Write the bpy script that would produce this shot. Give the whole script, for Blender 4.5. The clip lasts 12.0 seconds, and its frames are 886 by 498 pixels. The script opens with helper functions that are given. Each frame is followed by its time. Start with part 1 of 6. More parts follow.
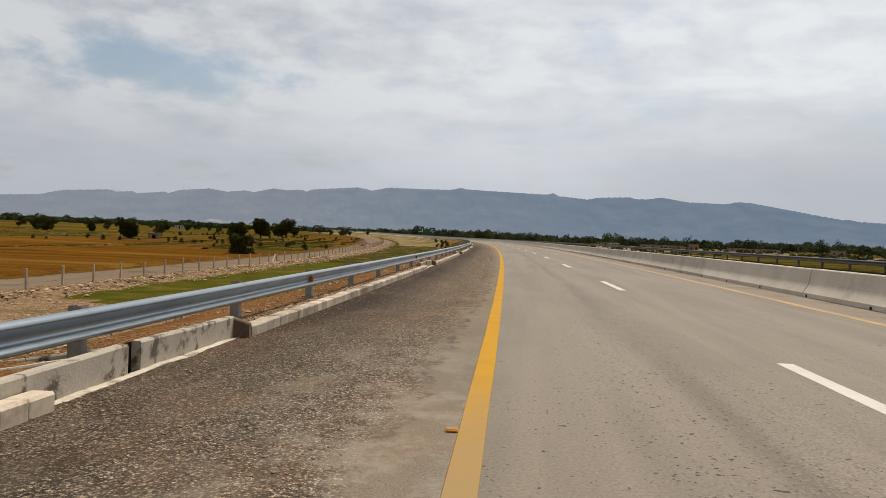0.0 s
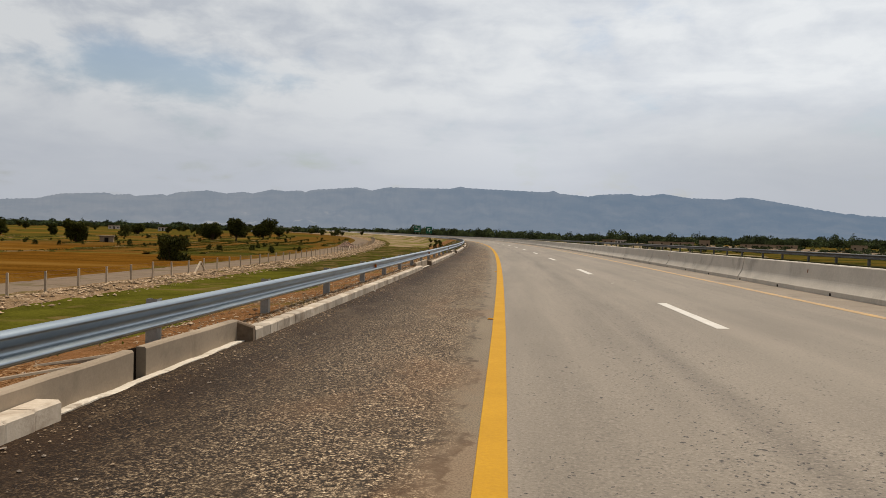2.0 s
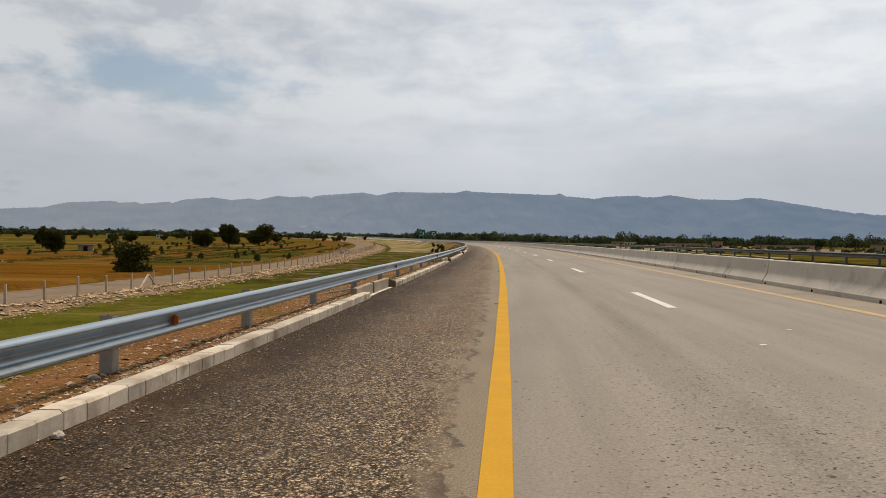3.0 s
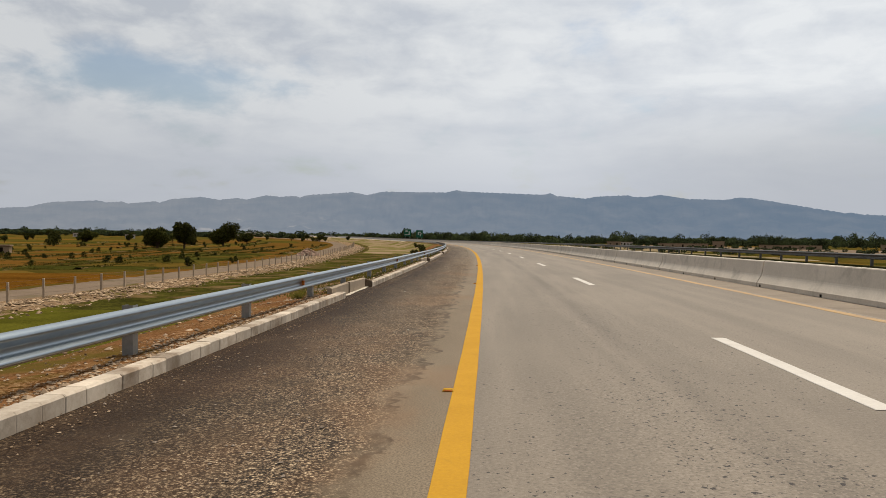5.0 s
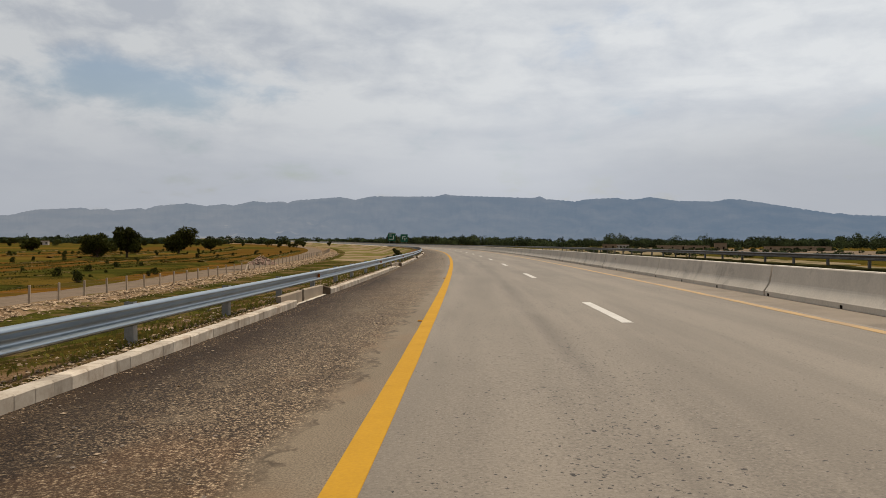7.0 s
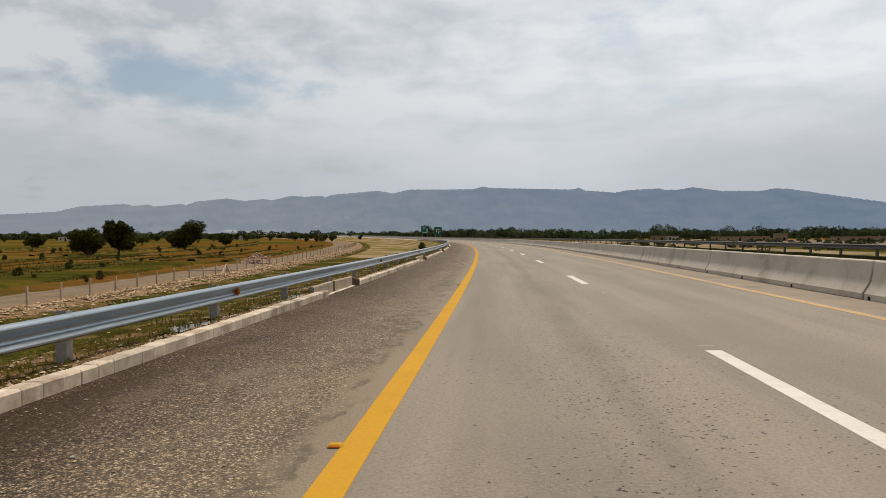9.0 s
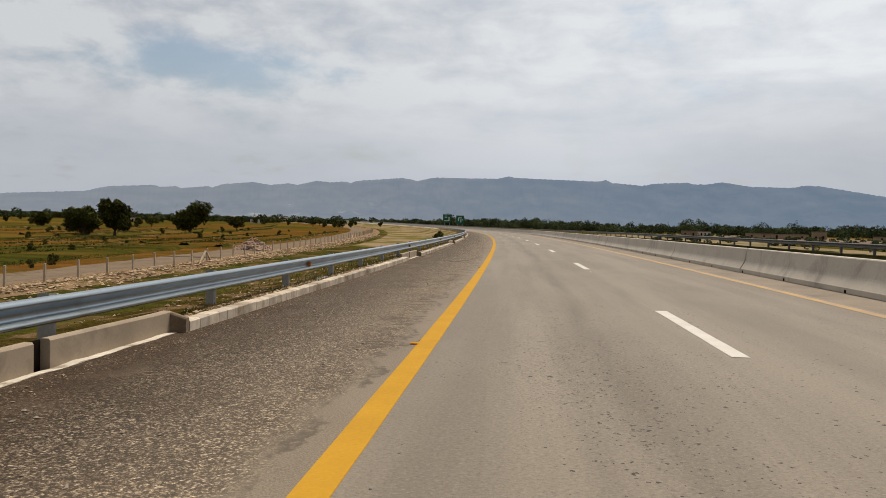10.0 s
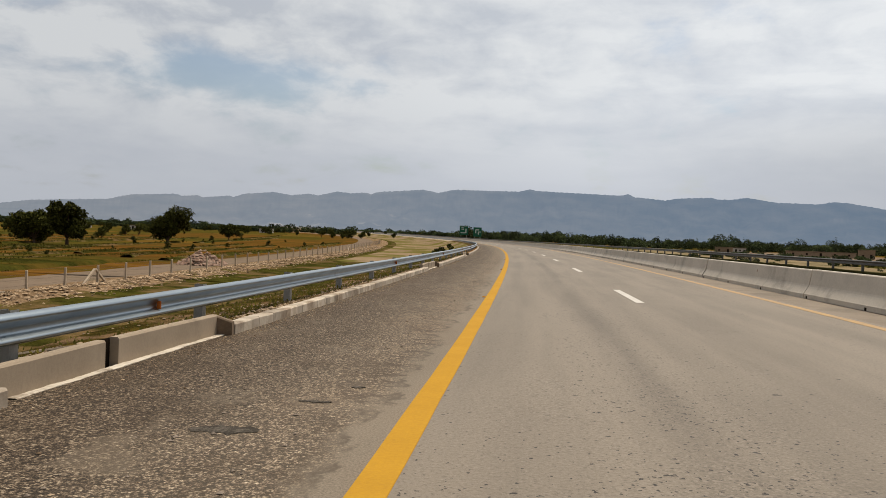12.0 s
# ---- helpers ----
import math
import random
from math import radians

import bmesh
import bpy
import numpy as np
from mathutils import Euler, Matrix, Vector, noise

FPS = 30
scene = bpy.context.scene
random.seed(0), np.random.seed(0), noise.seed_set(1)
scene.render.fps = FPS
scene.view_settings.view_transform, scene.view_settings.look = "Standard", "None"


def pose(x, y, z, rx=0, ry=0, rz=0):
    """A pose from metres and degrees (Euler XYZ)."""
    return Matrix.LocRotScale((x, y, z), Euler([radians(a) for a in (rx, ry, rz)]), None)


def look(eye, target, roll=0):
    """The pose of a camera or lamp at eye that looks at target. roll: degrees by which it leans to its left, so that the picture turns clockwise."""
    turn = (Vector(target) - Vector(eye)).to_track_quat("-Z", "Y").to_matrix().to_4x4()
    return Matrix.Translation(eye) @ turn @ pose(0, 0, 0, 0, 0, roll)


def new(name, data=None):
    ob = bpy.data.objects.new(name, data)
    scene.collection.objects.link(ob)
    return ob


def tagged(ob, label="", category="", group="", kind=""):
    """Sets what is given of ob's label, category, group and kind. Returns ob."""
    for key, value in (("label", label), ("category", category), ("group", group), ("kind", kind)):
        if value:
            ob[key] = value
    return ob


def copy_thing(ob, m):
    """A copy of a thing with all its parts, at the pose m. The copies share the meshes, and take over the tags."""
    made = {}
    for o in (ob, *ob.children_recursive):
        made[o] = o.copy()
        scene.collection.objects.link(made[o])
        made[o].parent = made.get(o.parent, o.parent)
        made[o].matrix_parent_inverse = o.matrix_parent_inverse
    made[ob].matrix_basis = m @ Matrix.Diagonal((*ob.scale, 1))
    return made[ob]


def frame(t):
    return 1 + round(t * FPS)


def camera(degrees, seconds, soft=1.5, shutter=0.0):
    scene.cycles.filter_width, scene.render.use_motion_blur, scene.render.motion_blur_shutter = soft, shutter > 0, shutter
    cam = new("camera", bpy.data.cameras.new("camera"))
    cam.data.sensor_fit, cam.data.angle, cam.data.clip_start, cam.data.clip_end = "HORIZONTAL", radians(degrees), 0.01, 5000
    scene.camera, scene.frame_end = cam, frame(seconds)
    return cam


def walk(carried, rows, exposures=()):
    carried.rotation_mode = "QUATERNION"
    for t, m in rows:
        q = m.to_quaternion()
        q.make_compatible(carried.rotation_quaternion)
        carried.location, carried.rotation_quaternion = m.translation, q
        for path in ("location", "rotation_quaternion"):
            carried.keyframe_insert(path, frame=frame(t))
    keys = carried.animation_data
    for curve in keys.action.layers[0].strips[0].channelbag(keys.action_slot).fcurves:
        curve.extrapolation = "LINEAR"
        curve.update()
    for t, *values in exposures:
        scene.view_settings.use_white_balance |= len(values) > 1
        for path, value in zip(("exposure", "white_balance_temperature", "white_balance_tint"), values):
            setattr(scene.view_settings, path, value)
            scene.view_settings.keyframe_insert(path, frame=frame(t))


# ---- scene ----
cam = camera(60.83, 12.0, soft=0.6)
PATH = [
    (0, (0.239, -0.022, 1.474), (0.239, 19.975, 1.129), 2.22),
    (0.1, (0.353, 1.379, 1.474), (0.326, 21.375, 1.064), 1.80),
    (0.2, (0.467, 2.780, 1.473), (0.418, 22.775, 1.012), 1.48),
    (0.3, (0.581, 4.181, 1.473), (0.607, 24.177, 1.076), 1.56),
    (0.4, (0.694, 5.583, 1.473), (0.858, 25.580, 1.196), 1.71),
    (0.5, (0.806, 6.984, 1.473), (1.045, 26.981, 1.260), 1.79),
    (0.6, (0.918, 8.387, 1.473), (1.031, 28.383, 1.096), 1.60),
    (0.7, (1.031, 9.789, 1.473), (1.017, 29.782, 0.932), 1.41),
    (0.8, (1.142, 11.192, 1.472), (1.165, 31.186, 0.978), 1.44),
    (0.9, (1.254, 12.596, 1.472), (1.346, 32.592, 1.069), 1.51),
    (1, (1.366, 14.001, 1.472), (1.499, 33.998, 1.127), 1.58),
    (1.1, (1.477, 15.406, 1.472), (1.614, 35.403, 1.137), 1.65),
    (1.2, (1.589, 16.812, 1.472), (1.729, 36.809, 1.147), 1.70),
    (1.3, (1.701, 18.218, 1.472), (1.846, 38.215, 1.185), 1.70),
    (1.4, (1.813, 19.626, 1.472), (1.965, 39.624, 1.239), 1.70),
    (1.5, (1.925, 21.035, 1.471), (2.080, 41.033, 1.265), 1.69),
    (1.6, (2.038, 22.445, 1.471), (2.114, 42.443, 1.222), 1.52),
    (1.7, (2.151, 23.855, 1.471), (2.144, 43.853, 1.164), 1.36),
    (1.8, (2.264, 25.266, 1.471), (2.249, 45.263, 1.136), 1.40),
    (1.9, (2.377, 26.676, 1.471), (2.358, 46.673, 1.114), 1.46),
    (2, (2.490, 28.085, 1.471), (2.469, 48.082, 1.105), 1.50),
    (2.1, (2.603, 29.492, 1.471), (2.615, 49.490, 1.176), 1.36),
    (2.2, (2.716, 30.898, 1.471), (2.761, 50.897, 1.248), 1.18),
    (2.3, (2.828, 32.301, 1.471), (2.869, 52.300, 1.239), 1.13),
    (2.4, (2.940, 33.701, 1.471), (2.970, 53.699, 1.223), 1.10),
    (2.5, (3.052, 35.098, 1.471), (3.067, 55.096, 1.215), 1.05),
    (2.6, (3.163, 36.491, 1.471), (3.145, 56.490, 1.261), 0.82),
    (2.7, (3.273, 37.879, 1.471), (3.210, 57.878, 1.307), 0.62),
    (2.8, (3.383, 39.262, 1.471), (3.266, 59.261, 1.283), 0.65),
    (2.9, (3.492, 40.640, 1.471), (3.319, 60.638, 1.237), 0.71),
    (3, (3.600, 42.012, 1.471), (3.401, 62.009, 1.213), 0.81),
    (3.1, (3.707, 43.377, 1.471), (3.565, 63.375, 1.234), 1.09),
    (3.2, (3.813, 44.738, 1.471), (3.736, 64.737, 1.255), 1.32),
    (3.6, (4.235, 50.158, 1.471), (4.218, 70.157, 1.236), 1.14),
    (4, (4.657, 55.612, 1.472), (4.680, 75.610, 1.196), 0.74),
    (4.4, (5.091, 61.193, 1.472), (5.137, 81.190, 1.155), 0.34),
    (4.8, (5.543, 66.978, 1.473), (5.595, 86.975, 1.138), 0.16),
    (4.9, (5.659, 68.452, 1.473), (5.711, 88.450, 1.168), 0.39),
    (5, (5.776, 69.934, 1.474), (5.828, 89.932, 1.218), 0.79),
    (5.1, (5.893, 71.422, 1.474), (6.043, 91.420, 1.261), 1.19),
    (5.2, (6.010, 72.914, 1.474), (6.258, 92.912, 1.286), 1.46),
    (5.3, (6.128, 74.407, 1.475), (6.329, 94.405, 1.256), 1.52),
    (5.4, (6.246, 75.900, 1.475), (6.360, 95.898, 1.199), 1.57),
    (5.5, (6.364, 77.392, 1.475), (6.431, 97.390, 1.168), 1.58),
    (5.6, (6.482, 78.880, 1.476), (6.586, 98.877, 1.173), 1.48),
    (5.7, (6.600, 80.362, 1.476), (6.768, 100.359, 1.183), 1.37),
    (5.8, (6.717, 81.836, 1.476), (6.950, 101.833, 1.226), 1.51),
    (5.9, (6.834, 83.301, 1.477), (7.135, 103.298, 1.296), 1.76),
    (6, (6.950, 84.755, 1.477), (7.282, 104.752, 1.332), 1.90),
    (6.1, (7.066, 86.195, 1.478), (7.326, 106.193, 1.304), 1.56),
    (6.2, (7.180, 87.624, 1.478), (7.368, 107.622, 1.276), 1.10),
    (6.3, (7.294, 89.040, 1.478), (7.556, 109.038, 1.346), 0.89),
    (6.4, (7.406, 90.446, 1.479), (7.805, 110.442, 1.478), 0.73),
    (6.5, (7.517, 91.842, 1.479), (7.990, 111.836, 1.549), 0.57),
    (6.6, (7.626, 93.229, 1.480), (8.080, 113.224, 1.484), 0.36),
    (6.7, (7.734, 94.608, 1.480), (8.153, 114.603, 1.407), 0.24),
    (7.1, (8.144, 100.056, 1.482), (8.430, 120.053, 1.339), 0.26),
    (7.5, (8.514, 105.438, 1.483), (8.646, 125.437, 1.293), 0.30),
    (7.9, (8.836, 110.803, 1.484), (8.793, 130.802, 1.269), 0.34),
    (8.3, (9.121, 116.184, 1.484), (8.877, 136.181, 1.261), 0.36),
    (8.4, (9.189, 117.536, 1.484), (8.883, 137.533, 1.285), 0.22),
    (8.5, (9.256, 118.890, 1.484), (8.882, 138.886, 1.309), 0.09),
    (8.6, (9.321, 120.249, 1.484), (8.877, 140.242, 1.194), 0.22),
    (8.7, (9.387, 121.611, 1.485), (8.874, 141.600, 1.080), 0.36),
    (8.8, (9.451, 122.978, 1.485), (8.881, 142.966, 1.102), 0.21),
    (8.9, (9.516, 124.351, 1.485), (8.892, 144.338, 1.142), -0.08),
    (9, (9.581, 125.729, 1.485), (8.890, 145.714, 1.163), -0.23),
    (9.1, (9.646, 127.113, 1.485), (8.824, 147.090, 0.982), 0.06),
    (9.2, (9.711, 128.502, 1.485), (8.797, 148.469, 0.801), 0.37),
    (9.3, (9.777, 129.894, 1.485), (8.885, 149.862, 0.800), 0.40),
    (9.4, (9.841, 131.289, 1.485), (8.989, 151.259, 0.800), 0.41),
    (9.5, (9.905, 132.686, 1.485), (9.074, 152.657, 0.800), 0.44),
    (9.6, (9.968, 134.083, 1.486), (9.047, 154.052, 0.871), 0.57),
    (9.7, (10.029, 135.479, 1.486), (8.969, 155.443, 0.942), 0.76),
    (9.8, (10.089, 136.873, 1.486), (8.920, 156.831, 0.925), 0.93),
    (9.9, (10.147, 138.264, 1.486), (8.878, 158.215, 0.891), 1.10),
    (10, (10.203, 139.651, 1.486), (8.891, 159.598, 0.861), 1.32),
    (10.1, (10.256, 141.032, 1.486), (8.962, 160.980, 0.839), 1.70),
    (10.2, (10.307, 142.407, 1.486), (9.031, 162.355, 0.826), 2.04),
    (10.3, (10.355, 143.773, 1.486), (9.064, 163.720, 0.830), 2.19),
    (10.4, (10.399, 145.131, 1.486), (9.079, 165.077, 0.840), 2.29),
    (10.5, (10.440, 146.479, 1.486), (9.105, 166.424, 0.856), 2.36),
    (10.6, (10.478, 147.815, 1.486), (9.211, 167.767, 0.923), 2.40),
    (10.7, (10.512, 149.141, 1.486), (9.312, 169.099, 1.001), 2.42),
    (10.8, (10.542, 150.457, 1.486), (9.332, 170.415, 1.031), 2.39),
    (10.9, (10.570, 151.765, 1.486), (9.331, 171.722, 1.053), 2.32),
    (11, (10.595, 153.063, 1.485), (9.316, 173.018, 1.079), 2.29),
    (11.1, (10.617, 154.355, 1.485), (9.243, 174.305, 1.135), 2.42),
    (11.2, (10.636, 155.639, 1.485), (9.144, 175.581, 1.174), 2.54),
    (11.3, (10.653, 156.918, 1.485), (9.075, 176.852, 1.117), 2.45),
    (11.4, (10.668, 158.191, 1.485), (9.013, 178.117, 1.010), 2.27),
    (11.5, (10.682, 159.460, 1.484), (8.965, 179.379, 0.951), 2.18),
    (11.6, (10.693, 160.724, 1.484), (8.927, 180.642, 1.083), 2.28),
    (11.7, (10.703, 161.986, 1.484), (8.901, 181.903, 1.215), 2.37),
    (11.8, (10.712, 163.246, 1.483), (8.886, 183.161, 1.204), 2.31),
    (11.9, (10.719, 164.504, 1.483), (8.875, 184.417, 1.183), 2.18),
    (12, (10.726, 165.761, 1.483), (8.870, 185.672, 1.168), 2.08),
]
walk(cam, [(t, look(eye, target, roll)) for t, eye, target, roll in PATH], [(0, 0), (6.1, 0), (6.5, -0.14), (6.8, -0.14), (8.3, 0), (12, 0)])

# ---- light ----
SUN_EL, SUN_AZ = 65.0, -33.0  # degrees: height, and turn from straight ahead (minus: to the right)
sun_dir = Vector((-math.sin(radians(SUN_AZ)) * math.cos(radians(SUN_EL)), math.cos(radians(SUN_AZ)) * math.cos(radians(SUN_EL)), math.sin(radians(SUN_EL))))
sun = new("sun", bpy.data.lights.new("sun", "SUN"))
sun.data.energy, sun.data.angle, sun.data.color = 4.4, radians(12.0), (1.0, 0.90, 0.76)
sun.matrix_world = look(sun_dir * 100, (0, 0, 0))
scene.view_settings.exposure = 0.0


def node_tools(tree):
    """Short names for adding and joining nodes of a tree."""
    def add(node_type, **values):
        n = tree.nodes.new(node_type)
        for key, value in values.items():
            setattr_plain(n, key, value)
        return n

    def join(a, b):
        tree.links.new(a, b)
    return add, join


def setattr_plain(n, key, value):
    if key == "op":
        n.operation = value
    elif key == "blend":
        n.blend_type = value
    elif key == "kind":
        n.data_type = value
    elif key == "value":
        n.outputs[0].default_value = value
    else:
        n.inputs[key].default_value = value


def range_node(add, join, source, a, b, c, d, soft=True):
    n = add("ShaderNodeMapRange", **{"From Min": a, "From Max": b, "To Min": c, "To Max": d})
    if soft:
        n.interpolation_type = "SMOOTHSTEP"
    join(source, n.inputs["Value"])
    return n.outputs[0]


def math_node(add, join, op, x, y):
    n = add("ShaderNodeMath", op=op)
    for k, v in enumerate((x, y)):
        if isinstance(v, (int, float)):
            n.inputs[k].default_value = v
        else:
            join(v, n.inputs[k])
    return n.outputs[0]


def mix_node(add, join, factor, x, y):
    n = add("ShaderNodeMix", kind="RGBA")
    for k, v in ((0, factor), (6, x), (7, y)):
        if isinstance(v, tuple):
            n.inputs[k].default_value = (*v, 1)
        elif isinstance(v, float):
            n.inputs[k].default_value = v
        else:
            join(v, n.inputs[k])
    return n.outputs[2]


def build_world():
    world = bpy.data.worlds.new("sky")
    scene.world = world
    world.use_nodes = True
    tree = world.node_tree
    tree.nodes.clear()
    add, join = node_tools(tree)
    out = add("ShaderNodeOutputWorld")
    back = add("ShaderNodeBackground")
    sky = add("ShaderNodeTexSky")
    sky.sky_type, sky.sun_disc = "NISHITA", False
    sky.sun_elevation, sky.sun_rotation = radians(SUN_EL), radians(-SUN_AZ)
    sky.air_density, sky.dust_density = 1.2, 2.5
    dim = add("ShaderNodeVectorMath", op="SCALE")
    dim.inputs["Scale"].default_value = 0.115
    join(sky.outputs[0], dim.inputs[0])
    # clouds on a flat layer overhead
    co = add("ShaderNodeTexCoord")
    sep = add("ShaderNodeSeparateXYZ")
    join(co.outputs["Generated"], sep.inputs[0])
    up = add("ShaderNodeMath", op="MAXIMUM")
    up.inputs[1].default_value = 0.0
    join(sep.outputs[2], up.inputs[0])
    lift = add("ShaderNodeMath", op="ADD")
    lift.inputs[1].default_value = 0.34
    join(up.outputs[0], lift.inputs[0])
    flat = []
    for k in range(2):
        div = add("ShaderNodeMath", op="DIVIDE")
        join(sep.outputs[k], div.inputs[0])
        join(lift.outputs[0], div.inputs[1])
        flat.append(div)
    layer = add("ShaderNodeCombineXYZ")
    join(flat[0].outputs[0], layer.inputs[0])
    join(flat[1].outputs[0], layer.inputs[1])
    big = add("ShaderNodeTexNoise", **{"Scale": 2.0, "Detail": 7.0, "Roughness": 0.55, "Distortion": 0.35})
    small = add("ShaderNodeTexNoise", **{"Scale": 6.4, "Detail": 10.0, "Roughness": 0.58, "Distortion": 0.25})
    join(layer.outputs[0], big.inputs["Vector"])
    join(layer.outputs[0], small.inputs["Vector"])
    # the thin place in the cloud
    gap = add("ShaderNodeVectorMath", op="DISTANCE")
    squash = add("ShaderNodeVectorMath", op="MULTIPLY")
    squash.inputs[1].default_value = (0.55, 0.55, 2.6)
    join(co.outputs["Generated"], squash.inputs[0])
    az, el = radians(22.3), radians(10.7)
    gap.inputs[1].default_value = (-math.sin(az) * math.cos(el) * 0.55, math.cos(az) * math.cos(el) * 0.55, math.sin(el) * 2.6)
    join(squash.outputs[0], gap.inputs[0])
    near = add("ShaderNodeMapRange", **{"From Min": 0.0, "From Max": 0.16, "To Min": 0.45, "To Max": 0.0})
    near.interpolation_type = "SMOOTHSTEP"
    join(gap.outputs["Value"], near.inputs["Value"])
    blend = add("ShaderNodeMath", op="ADD")
    half = add("ShaderNodeMath", op="MULTIPLY")
    half.inputs[1].default_value = 0.62
    join(small.outputs["Fac"], half.inputs[0])
    join(big.outputs["Fac"], blend.inputs[0])
    join(half.outputs[0], blend.inputs[1])
    less = add("ShaderNodeMath", op="SUBTRACT")
    join(blend.outputs[0], less.inputs[0])
    join(near.outputs[0], less.inputs[1])
    cover = add("ShaderNodeMapRange", **{"From Min": 0.44, "From Max": 0.76, "To Min": 0.15, "To Max": 1.0})
    cover.interpolation_type = "SMOOTHSTEP"
    join(less.outputs[0], cover.inputs["Value"])
    # cloud brightness
    tone = add("ShaderNodeValToRGB")
    tone.color_ramp.elements[0].position, tone.color_ramp.elements[0].color = 0.34, (0.565, 0.602, 0.66, 1)
    tone.color_ramp.elements[1].position, tone.color_ramp.elements[1].color = 0.64, (0.755, 0.778, 0.80, 1)
    # broken cloud to the left, an even veil to the right
    veil = range_node(add, join, sep.outputs[0], -0.50, 0.10, 1.7, 0.75)
    veil = math_node(add, join, "MULTIPLY", veil, range_node(add, join, sep.outputs[2], 0.10, 0.26, 0.25, 1.0))
    soft = math_node(add, join, "ADD", math_node(add, join, "MULTIPLY", math_node(add, join, "SUBTRACT", small.outputs["Fac"], 0.5), veil), 0.53)
    soft = math_node(add, join, "ADD", soft, math_node(add, join, "MULTIPLY", math_node(add, join, "SUBTRACT", big.outputs["Fac"], 0.5), 0.35))
    # long thin streaks of cloud
    long = add("ShaderNodeVectorMath", op="MULTIPLY")
    long.inputs[1].default_value = (2.2, 2.2, 11.0)
    join(co.outputs["Generated"], long.inputs[0])
    streaks = add("ShaderNodeTexNoise", **{"Scale": 1.5, "Detail": 6.0, "Roughness": 0.55, "Distortion": 0.3})
    join(long.outputs[0], streaks.inputs["Vector"])
    soft = math_node(add, join, "ADD", soft, math_node(add, join, "MULTIPLY", math_node(add, join, "SUBTRACT", streaks.outputs["Fac"], 0.5), 0.75))
    join(soft, tone.inputs[0])
    # the haze near the horizon is even and grey
    low = add("ShaderNodeMapRange", **{"From Min": 0.03, "From Max": 0.20, "To Min": 0.85, "To Max": 0.0})
    low.interpolation_type = "SMOOTHSTEP"
    join(up.outputs[0], low.inputs["Value"])
    haze = add("ShaderNodeMix", kind="RGBA")
    haze.inputs[7].default_value = (0.535, 0.565, 0.625, 1)
    join(low.outputs[0], haze.inputs[0])
    join(tone.outputs[0], haze.inputs[6])
    mix = add("ShaderNodeMix", kind="RGBA")
    join(cover.outputs[0], mix.inputs[0])
    join(dim.outputs[0], mix.inputs[6])
    join(haze.outputs[2], mix.inputs[7])
    # brighter cloud to the right
    side = add("ShaderNodeMapRange", **{"From Min": -0.55, "From Max": 0.40, "To Min": 0.82, "To Max": 1.06})
    side.interpolation_type = "SMOOTHSTEP"
    join(sep.outputs[0], side.inputs["Value"])
    shade = add("ShaderNodeVectorMath", op="SCALE")
    join(mix.outputs[2], shade.inputs[0])
    join(side.outputs[0], shade.inputs["Scale"])
    # greyer bank of cloud low down on the right
    bank = math_node(add, join, "MULTIPLY", range_node(add, join, sep.outputs[2], 0.10, 0.20, 1.0, 0.0), range_node(add, join, sep.outputs[0], 0.05, 0.45, 0.0, 0.20))
    grey = add("ShaderNodeVectorMath", op="SCALE")
    join(shade.outputs[0], grey.inputs[0])
    # cloud is dimmer on the side away from the sun
    away = range_node(add, join, sep.outputs[1], -0.45, 0.35, 0.66, 1.0)
    join(math_node(add, join, "MULTIPLY", math_node(add, join, "SUBTRACT", 1.0, bank), away), grey.inputs["Scale"])
    join(grey.outputs[0], back.inputs["Color"])
    back.inputs["Strength"].default_value = 1.0
    join(back.outputs[0], out.inputs[0])


build_world()

# ---- materials ----


def material(name, base, rough=0.8, metal=0.0, spec=0.3):
    """An empty principled material and the tools to fill it."""
    m = bpy.data.materials.new(name)
    m.use_nodes = True
    bsdf = m.node_tree.nodes["Principled BSDF"]
    bsdf.inputs["Base Color"].default_value = (*base, 1)
    bsdf.inputs["Roughness"].default_value = rough
    bsdf.inputs["Metallic"].default_value = metal
    bsdf.inputs["Specular IOR Level"].default_value = spec
    return m, bsdf


